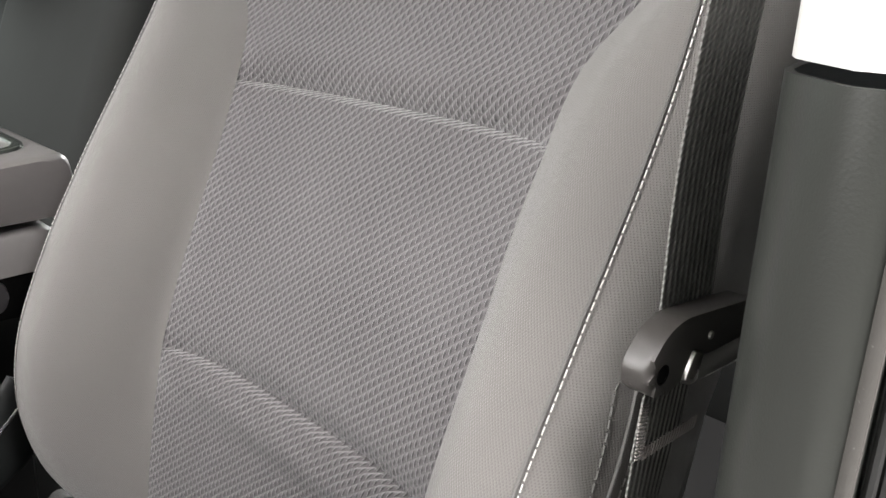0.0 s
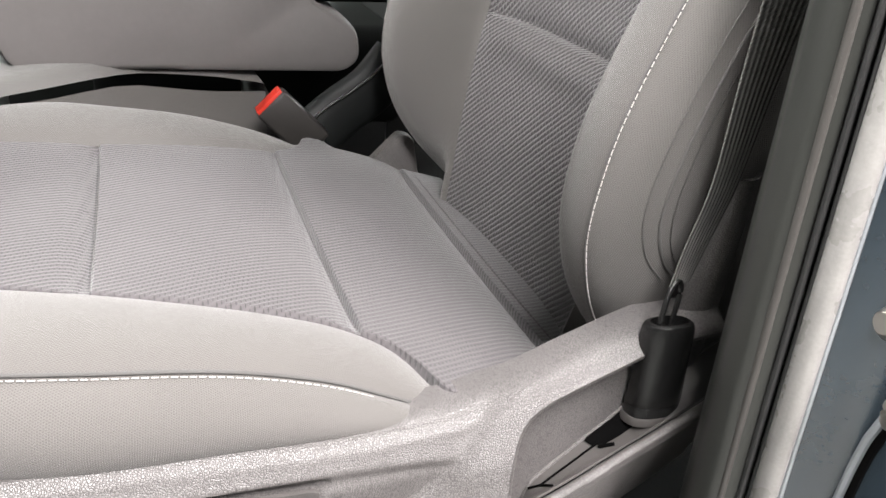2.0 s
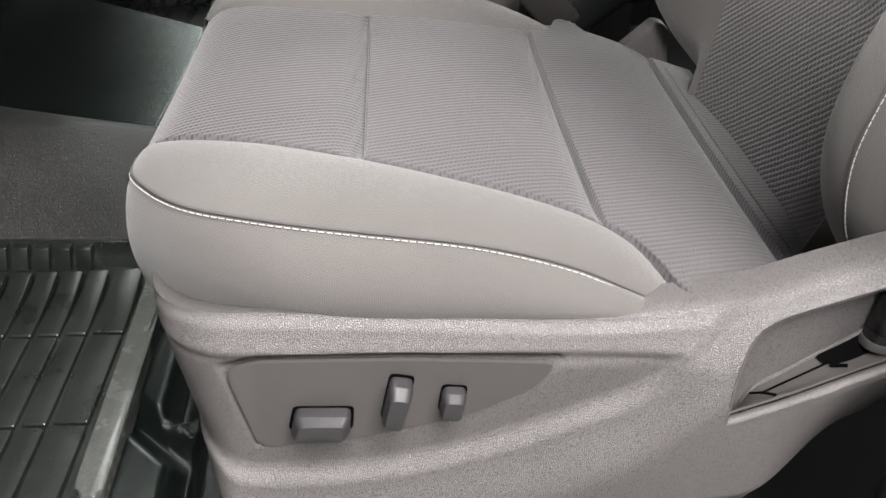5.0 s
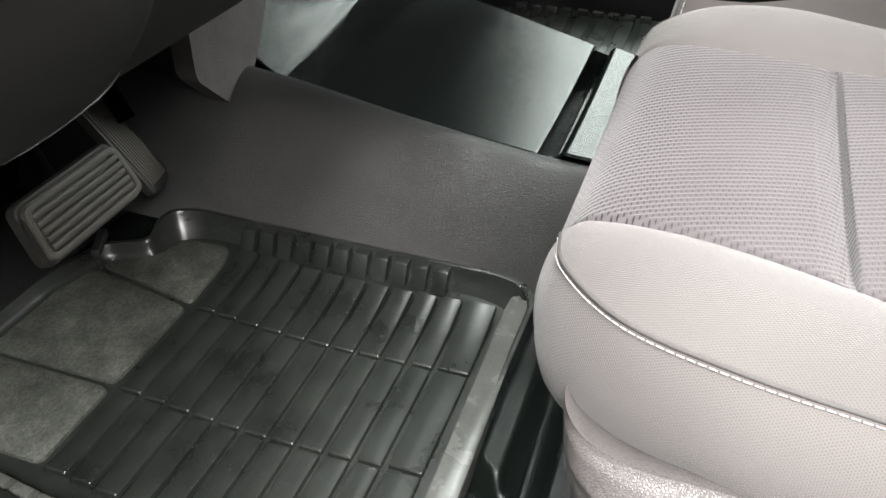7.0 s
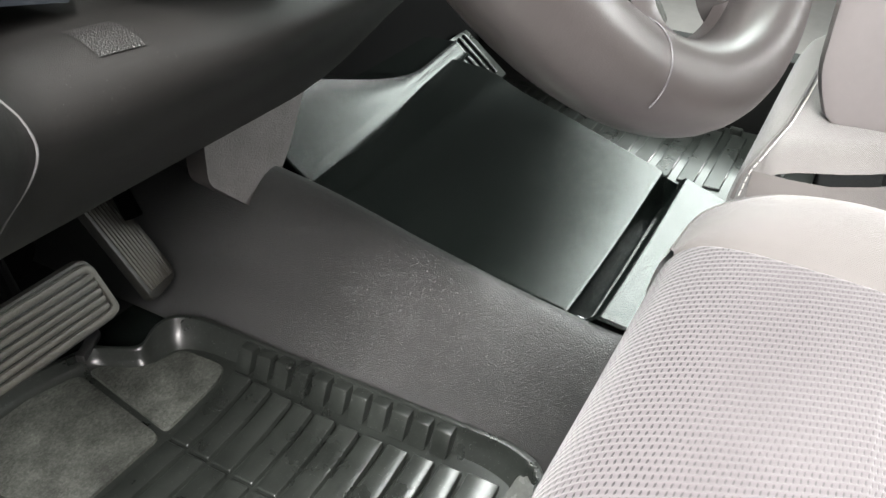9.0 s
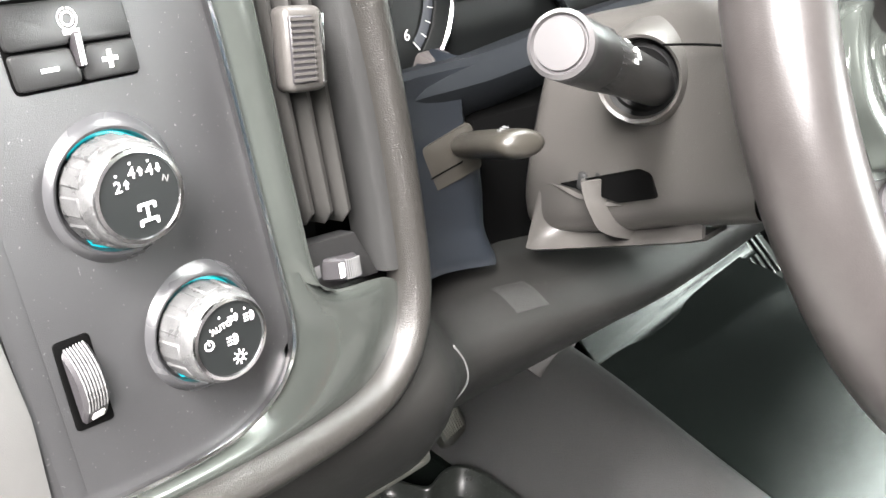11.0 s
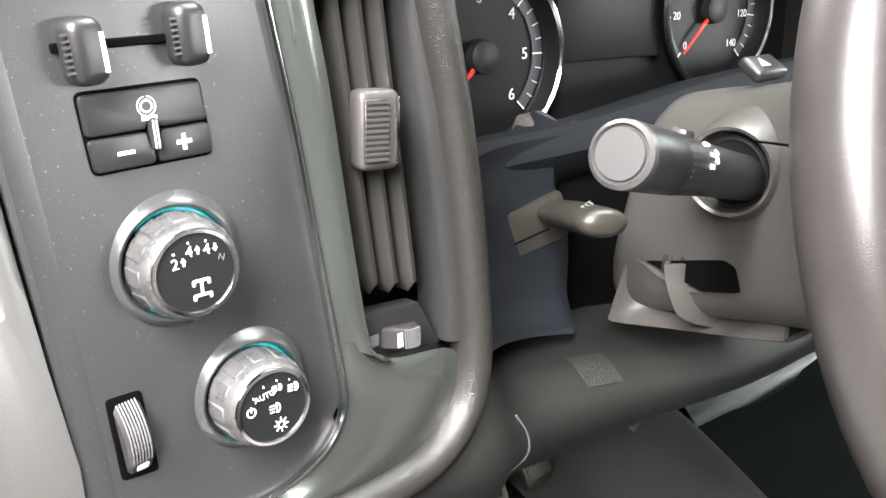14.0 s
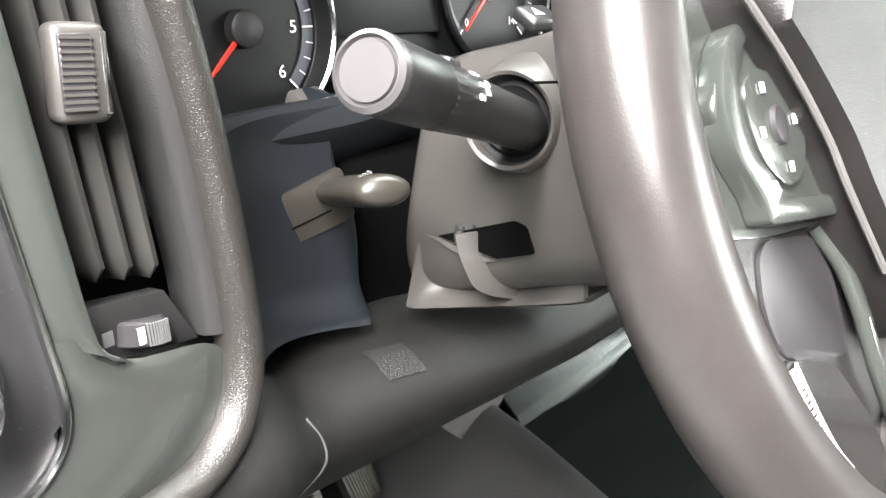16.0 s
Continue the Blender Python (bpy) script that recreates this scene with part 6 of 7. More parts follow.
rot = lambda f, x, y, a=0: f @ Matrix.Translation((x, y, 0)) @ Matrix.Rotation(radians(a), 4, "Z")
def arrow(f, x, y, sign, s=0.0011):
    bm = bmesh.new()
    vs = [(-s, 0), (s, 0), (0, s * 1.4 * sign)]
    prism(vs if sign > 0 else vs[::-1], 0.0003, rot(f, x, y), 0, bm=bm)
    box(s * 0.8, s * 1.5, 0.0003, rot(f, x, y - sign * s * 0.7), 0, 1, bm)
    return bm
for txt, x, y in (("2", -0.0075, 0.0048), ("4", -0.0018, 0.0083), ("4", 0.0048, 0.0079)):
    writing(txt, 0.0056, rot(f1, x, y, 0), M_MARK, k1, "numeral")
part("arrow_mark", arrow(f1, -0.0043, 0.0052, 1), M_MARK, k1)
part("arrow_mark", arrow(f1, 0.0014, 0.0085, 1), M_MARK, k1)
part("arrow_mark", arrow(f1, 0.0080, 0.0080, -1), M_MARK, k1)
writing("N", 0.0034, rot(f1, 0.0100, 0.0038, -20), M_GREYMARK, k1, "numeral")
for x, y in ((-0.0075, 0.0088), (-0.0018, 0.0118), (0.0048, 0.0112)):
    part("dot", lathe([(0.0005, 0), (0, 0.0002)], rot(f1, x, y), 8), M_MARK, k1)
for y, w in ((-0.0030, 0.0058), (-0.0085, 0.0062)):
    part("axle_symbol", box(w, 0.0011, 0.0003, rot(f1, 0.0012, y), 0, 1, box(0.0011, 0.0020, 0.0003, rot(f1, 0.0012 - w / 2, y - 0.0008), 0, 1, box(0.0011, 0.0020, 0.0003, rot(f1, 0.0012 + w / 2, y - 0.0008), 0, 1))), M_MARK, k1)
part("shaft_symbol", box(0.0010, 0.0056, 0.0003, rot(f1, 0.0012, -0.0058), 0, 1), M_MARK, k1)
writing("AUTO", 0.0034, rot(f2, -0.0035, 0.0062, 8), M_MARK, k2, "lettering")
def lamp_sign(x, y, s, rays, face=1):
    f = rot(f2, x, y)
    bm = ringlet(s, 0.00035, f @ Matrix.Diagonal((0.75, 1, 1, 1)), -90 if face > 0 else 90, 90 if face > 0 else 270, 16)
    box(0.0006, 2 * s, 0.0003, f, 0, 1, bm)
    for k in range(rays):
        box(0.0022, 0.0005, 0.0003, f @ Matrix.Translation((-face * 0.0021, (k - (rays - 1) / 2) * s * 0.7, 0)), 0, 1, bm)
    return bm
part("lamp_symbol", lamp_sign(0.0100, 0.0060, 0.0018, 3), M_MARK, k2)
part("lamp_symbol", lamp_sign(0.0030, 0.0080, 0.0013, 3), M_MARK, k2)
part("fog_symbol", lamp_sign(0.0010, -0.0005, 0.0020, 3), M_MARK, k2)
part("off_symbol", ringlet(0.0018, 0.00035, rot(f2, -0.0100, 0.0012), 110, 430), M_MARK, k2)
part("off_symbol_bar", box(0.0005, 0.0024, 0.0003, rot(f2, -0.0100, 0.0025), 0, 1), M_MARK, k2)
bm = ringlet(0.0014, 0.00035, rot(f2, 0.0022, -0.0085))
for k in range(8):
    box(0.0012, 0.0005, 0.0003, rot(f2, 0.0022, -0.0085, 45 * k) @ Matrix.Translation((0.0026, 0, 0)), 0, 1, bm)
part("sun_symbol", bm, M_MARK, k2)
for x, y in ((-0.0085, 0.0068), (-0.0038, 0.0103), (0.0022, 0.0112), (0.0078, 0.0098)):
    part("dot", box(0.0005, 0.0010, 0.0003, rot(f2, x, y), 0, 1), M_MARK, k2)
# dimmer thumb wheel
dim = part("dimmer_recess", prism(rounded([(-0.0335, -0.131), (-0.0185, -0.133), (-0.0205, -0.097), (-0.0345, -0.096)], 0.002, 3), 0.004, DM @ Matrix.Translation((0, 0, 0.0026)), 0.0005), M_GAPSHADE, dashb)
part("dimmer_wheel", lathe([(0, 0.0052), (0.0200, 0.0052), (0.0212, 0.0040), (0.0212, -0.0040), (0.0200, -0.0052), (0, -0.0052)], DM @ Matrix.Translation((-0.0265, -0.1145, -0.0125)) @ Matrix.Rotation(radians(3), 4, "Z") @ pose(0, 0, 0, 0, 90, 0), 40), M_SWITCH, dim, "grey ribbed dimmer wheel")
DW = DM @ Matrix.Translation((-0.0265, -0.1145, -0.0125)) @ Matrix.Rotation(radians(3), 4, "Z")
for k in range(7):
    part("dimmer_rib", tube([DW @ Vector((-0.0036 + 0.0012 * k, 0.0213 * math.sin(q), 0.0213 * math.cos(q))) for q in np.linspace(-0.45, 0.95, 12)], 0.00035, n=5), M_GREYMARK, dim)
part("dimmer_mark", box(0.0045, 0.0030, 0.0008, DM @ Matrix.Translation((-0.0258, -0.1268, 0.0050)) @ pose(0, 0, 0, 35), 0, 1), M_MARK, dim)

# slate panel left of the column, with the parking brake release
slate_x = lambda z: -0.0965 + 0.006 * ease(0.53, 0.59, z) - 0.013 * ease(0.595, 0.645, z) + 0.02 * ease(0.658, 0.675, z)
slate_lip = table([(0.0, 0.0), (0.005, 0.0025), (0.010, 0.008), (0.020, 0.0165), (0.030, 0.0200), (0.045, 0.0235), (0.07, 0.0290), (0.10, 0.0340), (0.13, 0.038)])
rows = []
for s in [-0.03, 0.0, *np.linspace(0.004, 1, 56)]:
    r = []
    for c in [0.0, 0.06, 0.12, 0.2, 0.3, 0.45, 0.6, 0.75, 0.88, 0.95, 0.985, 1.0]:
        zb = 0.562 - 0.0215 * c
        z = zb + (0.672 - zb) * max(0.0, s)
        x = -0.203 + (slate_x(z) + 0.203) * c
        y = 0.460 - 0.032 * (1 - c) ** 4 + slate_lip(z - zb) + 0.004 * ease(0.95, 1.0, c)
        r.append((x, y + (0.03 if s < 0 else 0), z))
    z = r[-1][2]
    rows.append(r + [(r[-1][0] + 0.001, r[-1][1] + 0.05, z)])
slate = part("slate_panel", grid(rows), M_BLUE, dashb, "smooth slate blue panel")
PBM = basis((-0.128, 0.4880, 0.613), (1, 0.0, 0), (0, 0.175, 0.985), (0, -0.985, 0.175))
part("release_plate", prism(rounded([(-0.0225, 0.0135), (-0.0195, -0.0175), (0.0330, -0.0085), (0.0240, 0.0240)], 0.004, 4), 0.006, PBM @ Matrix.Translation((0, 0, 0.0022)), 0.0008), M_TAUPE, slate, "taupe parking brake plate")
part("plate_slit", box(0.030, 0.0008, 0.001, PBM @ Matrix.Translation((-0.001, -0.004, 0.0024)) @ Matrix.Rotation(radians(11), 4, "Z"), 0, 1), M_GAPSHADE, slate)
hp = spline([(-0.104, 0.500, 0.618), (-0.109, 0.484, 0.6235), (-0.117, 0.460, 0.632), (-0.127, 0.437, 0.640), (-0.1335, 0.422, 0.6455), (-0.1355, 0.4165, 0.6475), (-0.1365, 0.4138, 0.6485)], 26)
part("release_handle", tube(hp, 0.0165, 0.0092, n=20, taper=[0.8, 0.84, 0.88, 0.9, 0.92, 0.94, 0.96, 0.98] + [1.0] * 12 + [0.99, 0.97, 0.93, 0.86, 0.74, 0.52]), M_TAUPE, slate, "taupe parking brake release handle")
for k in range(3):
    part("handle_symbol", tube([(-0.1370 + 0.0045 * k, 0.4320 + 0.002 * k, 0.6508), (-0.1350 + 0.0045 * k, 0.4380 + 0.002 * k, 0.6494), (-0.1315 + 0.0045 * k, 0.4400 + 0.002 * k, 0.6486)], 0.0006, n=5), M_GREYMARK, slate, "pale brake symbol bar")
part("column_bracket", box(0.030, 0.05, 0.020, Matrix.Translation((-0.080, 0.535, 0.655)) @ pose(0, 0, 0, 15, 0, 10), 0.004, 2), M_SWPANEL, dashb, "grey bracket inside the column opening")

# knee panel below
rows = []
KN_R = [(0.52, 0.535), (0.468, 0.5335), (0.446, 0.532), (0.424, 0.519), (0.420, 0.495), (0.440, 0.460), (0.480, 0.415), (0.525, 0.378), (0.545, 0.372), (0.56, 0.382), (0.60, 0.44)]
KN_L = [(0.50, 0.575), (0.44, 0.570), (0.410, 0.563), (0.388, 0.540), (0.384, 0.515), (0.402, 0.470), (0.448, 0.420), (0.510, 0.378), (0.535, 0.370), (0.555, 0.380), (0.60, 0.44)]
def knee_row(x, n=36):
    k = ease(-0.225, -0.165, x)
    col = math.exp(-((x - 0.03) / 0.13) ** 2)
    out = []
    for y, z in spline([(a[0] * k + b[0] * (1 - k), a[1] * k + b[1] * (1 - k)) for a, b in zip(KN_R, KN_L)], n):
        y -= 0.03 * col * ease(0.45, 0.54, z)
        z -= 0.006 * col * ease(0.45, 0.54, z)
        z += 0.13 * ease(0.16, 0.34, x) * ease(0.50, 0.40, z)
        if x < -0.2:
            y += 0.10 * (-0.2 - x) * ease(0.42, 0.36, z)
        out.append(Vector((x, y, z)))
    return out
rows = [knee_row(-0.40 + 1.62 * i / 119, 48) for i in range(120)]
knee = part("knee_panel", grid(rows), M_DASH, dashb, "dark grained knee panel")
rows = []
for x in np.linspace(-0.118, -0.090, 10):
    rows.append([p + Vector((0, -0.0005, 0.0008)) for p in knee_row(x, 160)[24:40]])
part("knee_patch", grid(rows), M_PATCH, knee, "coarser grained patch")
seam = []
for x, f in [(q[0], q[1]) for q in spline([(-0.182, 0.26, 0), (-0.173, 0.31, 0), (-0.168, 0.37, 0), (-0.172, 0.44, 0), (-0.188, 0.50, 0), (-0.205, 0.54, 0), (-0.235, 0.60, 0), (-0.262, 0.67, 0)], 60)]:
    r = knee_row(x, 160)
    p = r[int(f * 159)].lerp(r[int(f * 159) + 1], f * 159 - int(f * 159))
    seam.append(p + Vector((0, -0.0006, 0.0003)))
part("corner_seam", tube(seam, 0.0008, n=6), M_GREYMARK, dashb, "pale panel edge")

# instrument cluster
clu = thing("instrument_cluster", "instrument cluster with two round gauges and red needles", "instrument cluster", (0.02, 0.60, 0.70))
CM = basis((0.02, 0.592, 0.712), (1, 0, 0), (0, 0.17, 0.985), (0, -0.985, 0.17))
part("face", box(0.46, 0.20, 0.004, CM @ Matrix.Translation((0, 0.02, -0.006)), 0.001), M_DIAL, clu, "black cluster face")
def gauge(u, v, R, marks, needle_deg, size, r_num):
    m = CM @ Matrix.Translation((u, v, 0))
    d = part("gauge", lathe([(R, 0.012), (R - 0.0015, 0.0145), (R - 0.004, 0.013), (R - 0.006, 0.0), (R - 0.007, -0.001), (0, -0.001)], m, 64), M_DIAL, clu)
    part("gauge_ring", lathe([(R + 0.001, 0.011), (R, 0.0142), (R - 0.0022, 0.0150), (R - 0.0038, 0.0135)], m, 64), M_CHROME, d, "chrome gauge ring")
    rows = []
    for a in np.linspace(225, -45, 46):
        q = radians(a)
        rows.append([m @ Vector((r * math.cos(q), r * math.sin(q), 0.0004)) for r in (r_num + 0.0075, r_num + 0.0165)])
    part("scale_band", grid(rows), M_DIALRING, d, "grey scale band")
    n = len(marks)
    for k, t in enumerate(marks):
        a = 225 - 270 * k / (n - 1)
        q = radians(a)
        writing(t, size, m @ Matrix.Translation((r_num * math.cos(q), r_num * math.sin(q), 0.0006)), M_MARK, d, "numeral")
        for j in range(4):
            if k == n - 1 and j:
                break
            qa = radians(a - 270 * j / (n - 1) / 4)
            L = 0.009 if j == 0 else 0.0055
            part("tick", box(L, 0.0011 if j == 0 else 0.0007, 0.0004, m @ Matrix.Rotation(qa, 4, "Z") @ Matrix.Translation((r_num + 0.0165 - L / 2, 0, 0.0008)), 0, 1), M_MARK, d)
    q = radians(needle_deg)
    mm = m @ Matrix.Rotation(q, 4, "Z")
    part("needle", prism([(-0.012, -0.0022), (-0.012, 0.0022), (R * 0.74, 0.0008), (R * 0.74, -0.0008)], 0.0015, mm @ Matrix.Translation((0, 0, 0.006)), 0.0003), M_NEEDLE, d, "red needle")
    part("needle_hub", lathe([(0.0125, 0.0005), (0.0118, 0.0085), (0.010, 0.0100), (0, 0.0102)], m, 28), M_BLACK, d)
gauge(-0.127, -0.009, 0.068, ["0", "1", "2", "3", "4", "5", "6"], 225, 0.012, 0.041)
gauge(0.118, 0.018, 0.068, ["0", "20", "40", "60", "80", "100", "120", "140"], 225, 0.009, 0.042)
part("centre_screen", box(0.11, 0.075, 0.003, CM @ Matrix.Translation((-0.004, 0.02, 0.004)), 0.002), M_DIAL, clu, "dark blank driver display")
rows = []
for i in range(40):
    x = -0.215 + 0.50 * i / 39
    lift = table([(-0.22, -0.018), (-0.16, -0.011), (-0.08, -0.006), (0.0, 0.006), (0.05, 0.014), (0.2, 0.026), (0.30, 0.030)])(x)
    rows.append([(x, 0.600, 0.636 + lift), (x, 0.575, 0.650 + lift), (x, 0.550, 0.664 + lift), (x, 0.525, 0.675 + lift), (x, 0.505, 0.680 + lift), (x, 0.500, 0.677 + lift), (x, 0.496, 0.668 + lift), (x, 0.500, 0.655 + lift), (x, 0.515, 0.64 + lift), (x, 0.62, 0.635 + lift)])
part("cluster_sill", grid(rows, thick=0.003), M_SLATEPAD, clu, "dark soft sill under the gauges")
rows = []
for i in range(24):
    x = -0.26 + 0.60 * i / 23
    rows.append([(x, 0.62, 0.78), (x, 0.56, 0.805), (x, 0.50, 0.82), (x, 0.485, 0.83), (x, 0.50, 0.845), (x, 0.62, 0.87), (x, 1.0, 0.88)])
part("hood", grid(rows, thick=0.003), M_DASHSOFT, clu, "dark cluster hood")
# dashboard top and body, mostly out of sight
part("top_pad", box(1.7, 0.50, 0.04, Matrix.Translation((0.40, 0.86, 0.86)), 0.015, 3), M_DASHSOFT, dashb)
# near-black wall: paints the shade inside the dashboard openings
part("back_wall", box(1.7, 0.03, 0.46, Matrix.Translation((0.40, 0.66, 0.66)), 0.005), M_GAPSHADE, dashb)
part("left_wall", box(0.03, 0.30, 0.40, Matrix.Translation((-0.47, 0.60, 0.70)), 0.005), M_DASHSOFT, dashb)
part("console_tower", box(0.42, 0.16, 0.38, Matrix.Translation((0.47, 0.58, 0.70)) @ pose(0, 0, 0, -12), 0.02, 3), M_DASHSOFT, dashb, "dark centre stack body")
# unseen; added to keep passenger-side light off the front of the tunnel
part("glove_box", box(0.52, 0.16, 0.36, Matrix.Translation((0.955, 0.56, 0.69)), 0.02, 3), M_DASHSOFT, dashb, "unseen glove box front, added to shade the tunnel")

# ---- steering column ----
colm = thing("steering_column", "grey plastic steering column shroud with stalk and tilt lever", "steering column", (-0.02, 0.42, 0.55))
zbot = table([(0.28, 0.622), (0.30, 0.613), (0.332, 0.600), (0.39, 0.574), (0.455, 0.550), (0.49, 0.548)])
ztop = table([(0.28, 0.780), (0.30, 0.772), (0.35, 0.750), (0.411, 0.724), (0.46, 0.708), (0.50, 0.695)])
halfw = table([(0.28, 0.090), (0.31, 0.085), (0.36, 0.0745), (0.42, 0.062), (0.49, 0.050)])
def shroud_row(y):
    zb, zt, w = zbot(y), ztop(y), halfw(y)
    out = []
    for k in range(64):
        q = 2 * math.pi * k / 64
        x, v = math.cos(q), math.sin(q)
        px = w * abs(x) ** 0.5 * (1 if x > 0 else -1)
        pz = (zt - zb) / 2 * abs(v) ** 0.55 * (1 if v > 0 else -1)
        out.append(Vector((-0.016 + px, y - 0.10 * pz, (zt + zb) / 2 + pz)))
    return out
rows = [shroud_row(y) for y in np.linspace(0.285, 0.455, 30)]
last = shroud_row(0.455)
mid = sum(last, Vector()) / len(last)
rows += [[mid + (p - mid) * f + Vector((0, d, 0)) for p in last] for f, d in ((0.97, 0.006), (0.9, 0.011), (0.75, 0.014))]
part("shroud", grid(rows, closed=True), M_COLUMN, colm)
d = Vector((-0.137, -0.043, 0.043)).normalized()
uu = d.cross(Vector((0, 0, 1))).normalized()
vv = uu.cross(d).normalized()
ST = basis((-0.100, 0.3605, 0.690), tuple(uu), tuple(vv), tuple(d))
BT = basis((-0.1035, 0.3665, 0.6915), tuple(Vector((-0.27, 0.96, 0)).normalized()), (0.04, 0.01, 1), tuple(Vector((-0.96, -0.27, 0.04)).normalized()))
part("stalk_collar", lathe([(0.031, -0.030), (0.0275, -0.010), (0.0255, -0.002), (0.0240, 0.0015), (0.0222, 0.0005), (0.0212, -0.004)], BT, 44), M_COLUMN, colm, "grey socket lip")
part("stalk_boot", lathe([(0.0214, -0.005), (0.0190, -0.0065), (0.0165, -0.0045), (0.0145, -0.006), (0.0, -0.006)], BT, 40), M_BOOT, colm, "black round stalk socket")
stalk = part("stalk", lathe([(0.0120, -0.01), (0.0121, 0.03), (0.0124, 0.065), (0.0131, 0.088), (0.0134, 0.100), (0.0134, 0.150)], ST, 40), M_STALK, colm, "black multi-function stalk")
part("stalk_ring", lathe([(0.0133, 0.1105), (0.0137, 0.1115), (0.0137, 0.149), (0.0133, 0.150)], ST, 40), M_STALK, stalk)
for k in range(30):
    q = 2 * math.pi * k / 30
    part("knurl", box(0.0009, 0.0005, 0.010, ST @ Matrix.Rotation(q, 4, "Z") @ Matrix.Translation((0.0133, 0, 0.1045)) @ Matrix.Rotation(radians(90), 4, "Z"), 0, 1), M_SWITCH, stalk)
part("stalk_cap", lathe([(0.0137, 0.148), (0.0136, 0.1525), (0.0118, 0.1540), (0.0110, 0.1522), (0.0104, 0.1522), (0.0100, 0.1538), (0.0, 0.1542)], ST, 44), M_STALKEND, stalk, "pale grey stalk button")
part("stalk_nub", box(0.008, 0.010, 0.012, ST @ Matrix.Translation((0.004, 0.0110, 0.088)), 0.002), M_SWITCH, stalk, "grey slider nub")
for z, a, w, h in ((0.058, -30, 0.008, 0.002), (0.063, -38, 0.004, 0.003), (0.054, -48, 0.006, 0.0016), (0.064, -62, 0.005, 0.003), (0.058, -70, 0.006, 0.0016), (0.066, -14, 0.005, 0.003)):
    z += 0.020
    r = float(np.interp(z, [0.03, 0.065, 0.088], [0.0121, 0.0124, 0.0131]))
    part("marking", box(0.0008, w * 0.45, h * 1.6, ST @ Matrix.Rotation(radians(a + 180), 4, "Z") @ Matrix.Translation((r + 0.0001, 0, z)), 0, 1), M_MARK, stalk, "white marking bar")
# tilt lever in its slot, low on the left of the shroud
SK = basis((-0.1612, 0, 0), (-0.2, -1, 0), (0, 0, 1), (-0.98, 0.196, 0))
slot = rounded([(-0.432, 0.6045), (-0.398, 0.609), (-0.377, 0.611), (-0.350, 0.624), (-0.356, 0.637), (-0.366, 0.637)], 0.003, 3)
upper = spline([(-0.0715, 0.452, 0.598), (-0.0755, 0.437, 0.6015), (-0.0800, 0.415, 0.6010), (-0.0830, 0.390, 0.6040), (-0.0850, 0.357, 0.6170), (-0.0860, 0.335, 0.6220)], 40)
lower = spline([(-0.0740, 0.457, 0.5480), (-0.0725, 0.4526, 0.5475), (-0.0690, 0.410, 0.5640), (-0.0700, 0.372, 0.5800), (-0.0750, 0.3376, 0.5960), (-0.078, 0.325, 0.603)], 40)
rows = []
for k, (a, b) in enumerate(zip(upper, lower)):
    hollow = 0.028 * ease(0.0, 0.28, k / 39) * (1 - 0.75 * ease(0.35, 1.0, k / 39))
    rows.append([Vector(a) * (1 - q) + Vector(b) * q + Vector((hollow * math.sin(math.pi * q) ** 1.2, 0, 0)) for q in np.linspace(0, 1, 16)] + [Vector(b) + Vector((0.006, 0, -0.0025)), Vector(b) + Vector((0.030, 0, -0.001))])
part("lower_lip", grid(rows, thick=0.003), M_COLUMN, colm, "grey lower shroud lip")
# near-black plate just proud of the shroud paints the slot's shade
part("tilt_slot", prism(slot, 0.003, SK @ Matrix.Translation((0, 0, 0.0018)), 0), M_GAPSHADE, colm, "tilt lever slot, its shade a near-black plate")
lever = [[(-0.0868, 0.4083, 0.6145), (-0.0810, 0.4023, 0.6165), (-0.0741, 0.3954, 0.6175)], [(-0.0872, 0.4043, 0.6052), (-0.0785, 0.3985, 0.6047), (-0.0677, 0.3925, 0.6042)], [(-0.0876, 0.3974, 0.5961), (-0.0755, 0.3936, 0.5947), (-0.0593, 0.3877, 0.5918)],
         [(-0.0852, 0.3915, 0.5877), (-0.0705, 0.3890, 0.5862), (-0.0495, 0.3838, 0.5774)], [(-0.0725, 0.3876, 0.5805), (-0.0600, 0.3855, 0.5768), (-0.0448, 0.3818, 0.5709)]]
rows = []
for l, m, r in zip(*[spline([row[k] for row in lever], 18) for k in range(3)]):
    l, m, r = [Vector(p) + Vector((-0.0065, -0.0050, 0.0035)) for p in (l, m, r)]
    back = Vector((0.007, 0.005, -0.001))
    rows.append([l + back, l + back * 0.35, l, l.lerp(m, 0.5), m - back * 0.12, m.lerp(r, 0.25) , r.lerp(m, 0.4) + back * 0.12, r + back * 0.4, r + back])
part("tilt_lever", grid(rows, thick=0.0025), M_COLUMN, colm, "grey tilt lever paddle", 50)
for k in range(4):
    part("slot_mechanism", box(0.010, 0.007, 0.012, Matrix.Translation((-0.078, 0.372 + 0.013 * k, 0.6255 - 0.004 * k)), 0.002), M_BLACK, colm, "black adjuster parts inside the slot")
part("shroud_seam", tube(spline([(-0.1035, 0.355, 0.712), (-0.1045, 0.335, 0.716), (-0.106, 0.310, 0.7195)], 10), 0.0007, n=5), M_GAPSHADE, colm, "thin joint in the shroud")
hz = part("hazard_button", box(0.030, 0.018, 0.008, basis((-0.030, 0.412, 0.7315), (1, 0.1, 0), (-0.1, 0.9, 0.42), (0, -0.42, 0.9)), 0.003, 3), M_STALK, colm, "black hazard light button")
HM = basis((-0.034, 0.4100, 0.7355), (1, 0.1, 0), (-0.1, 0.9, 0.42), (0, -0.42, 0.9))
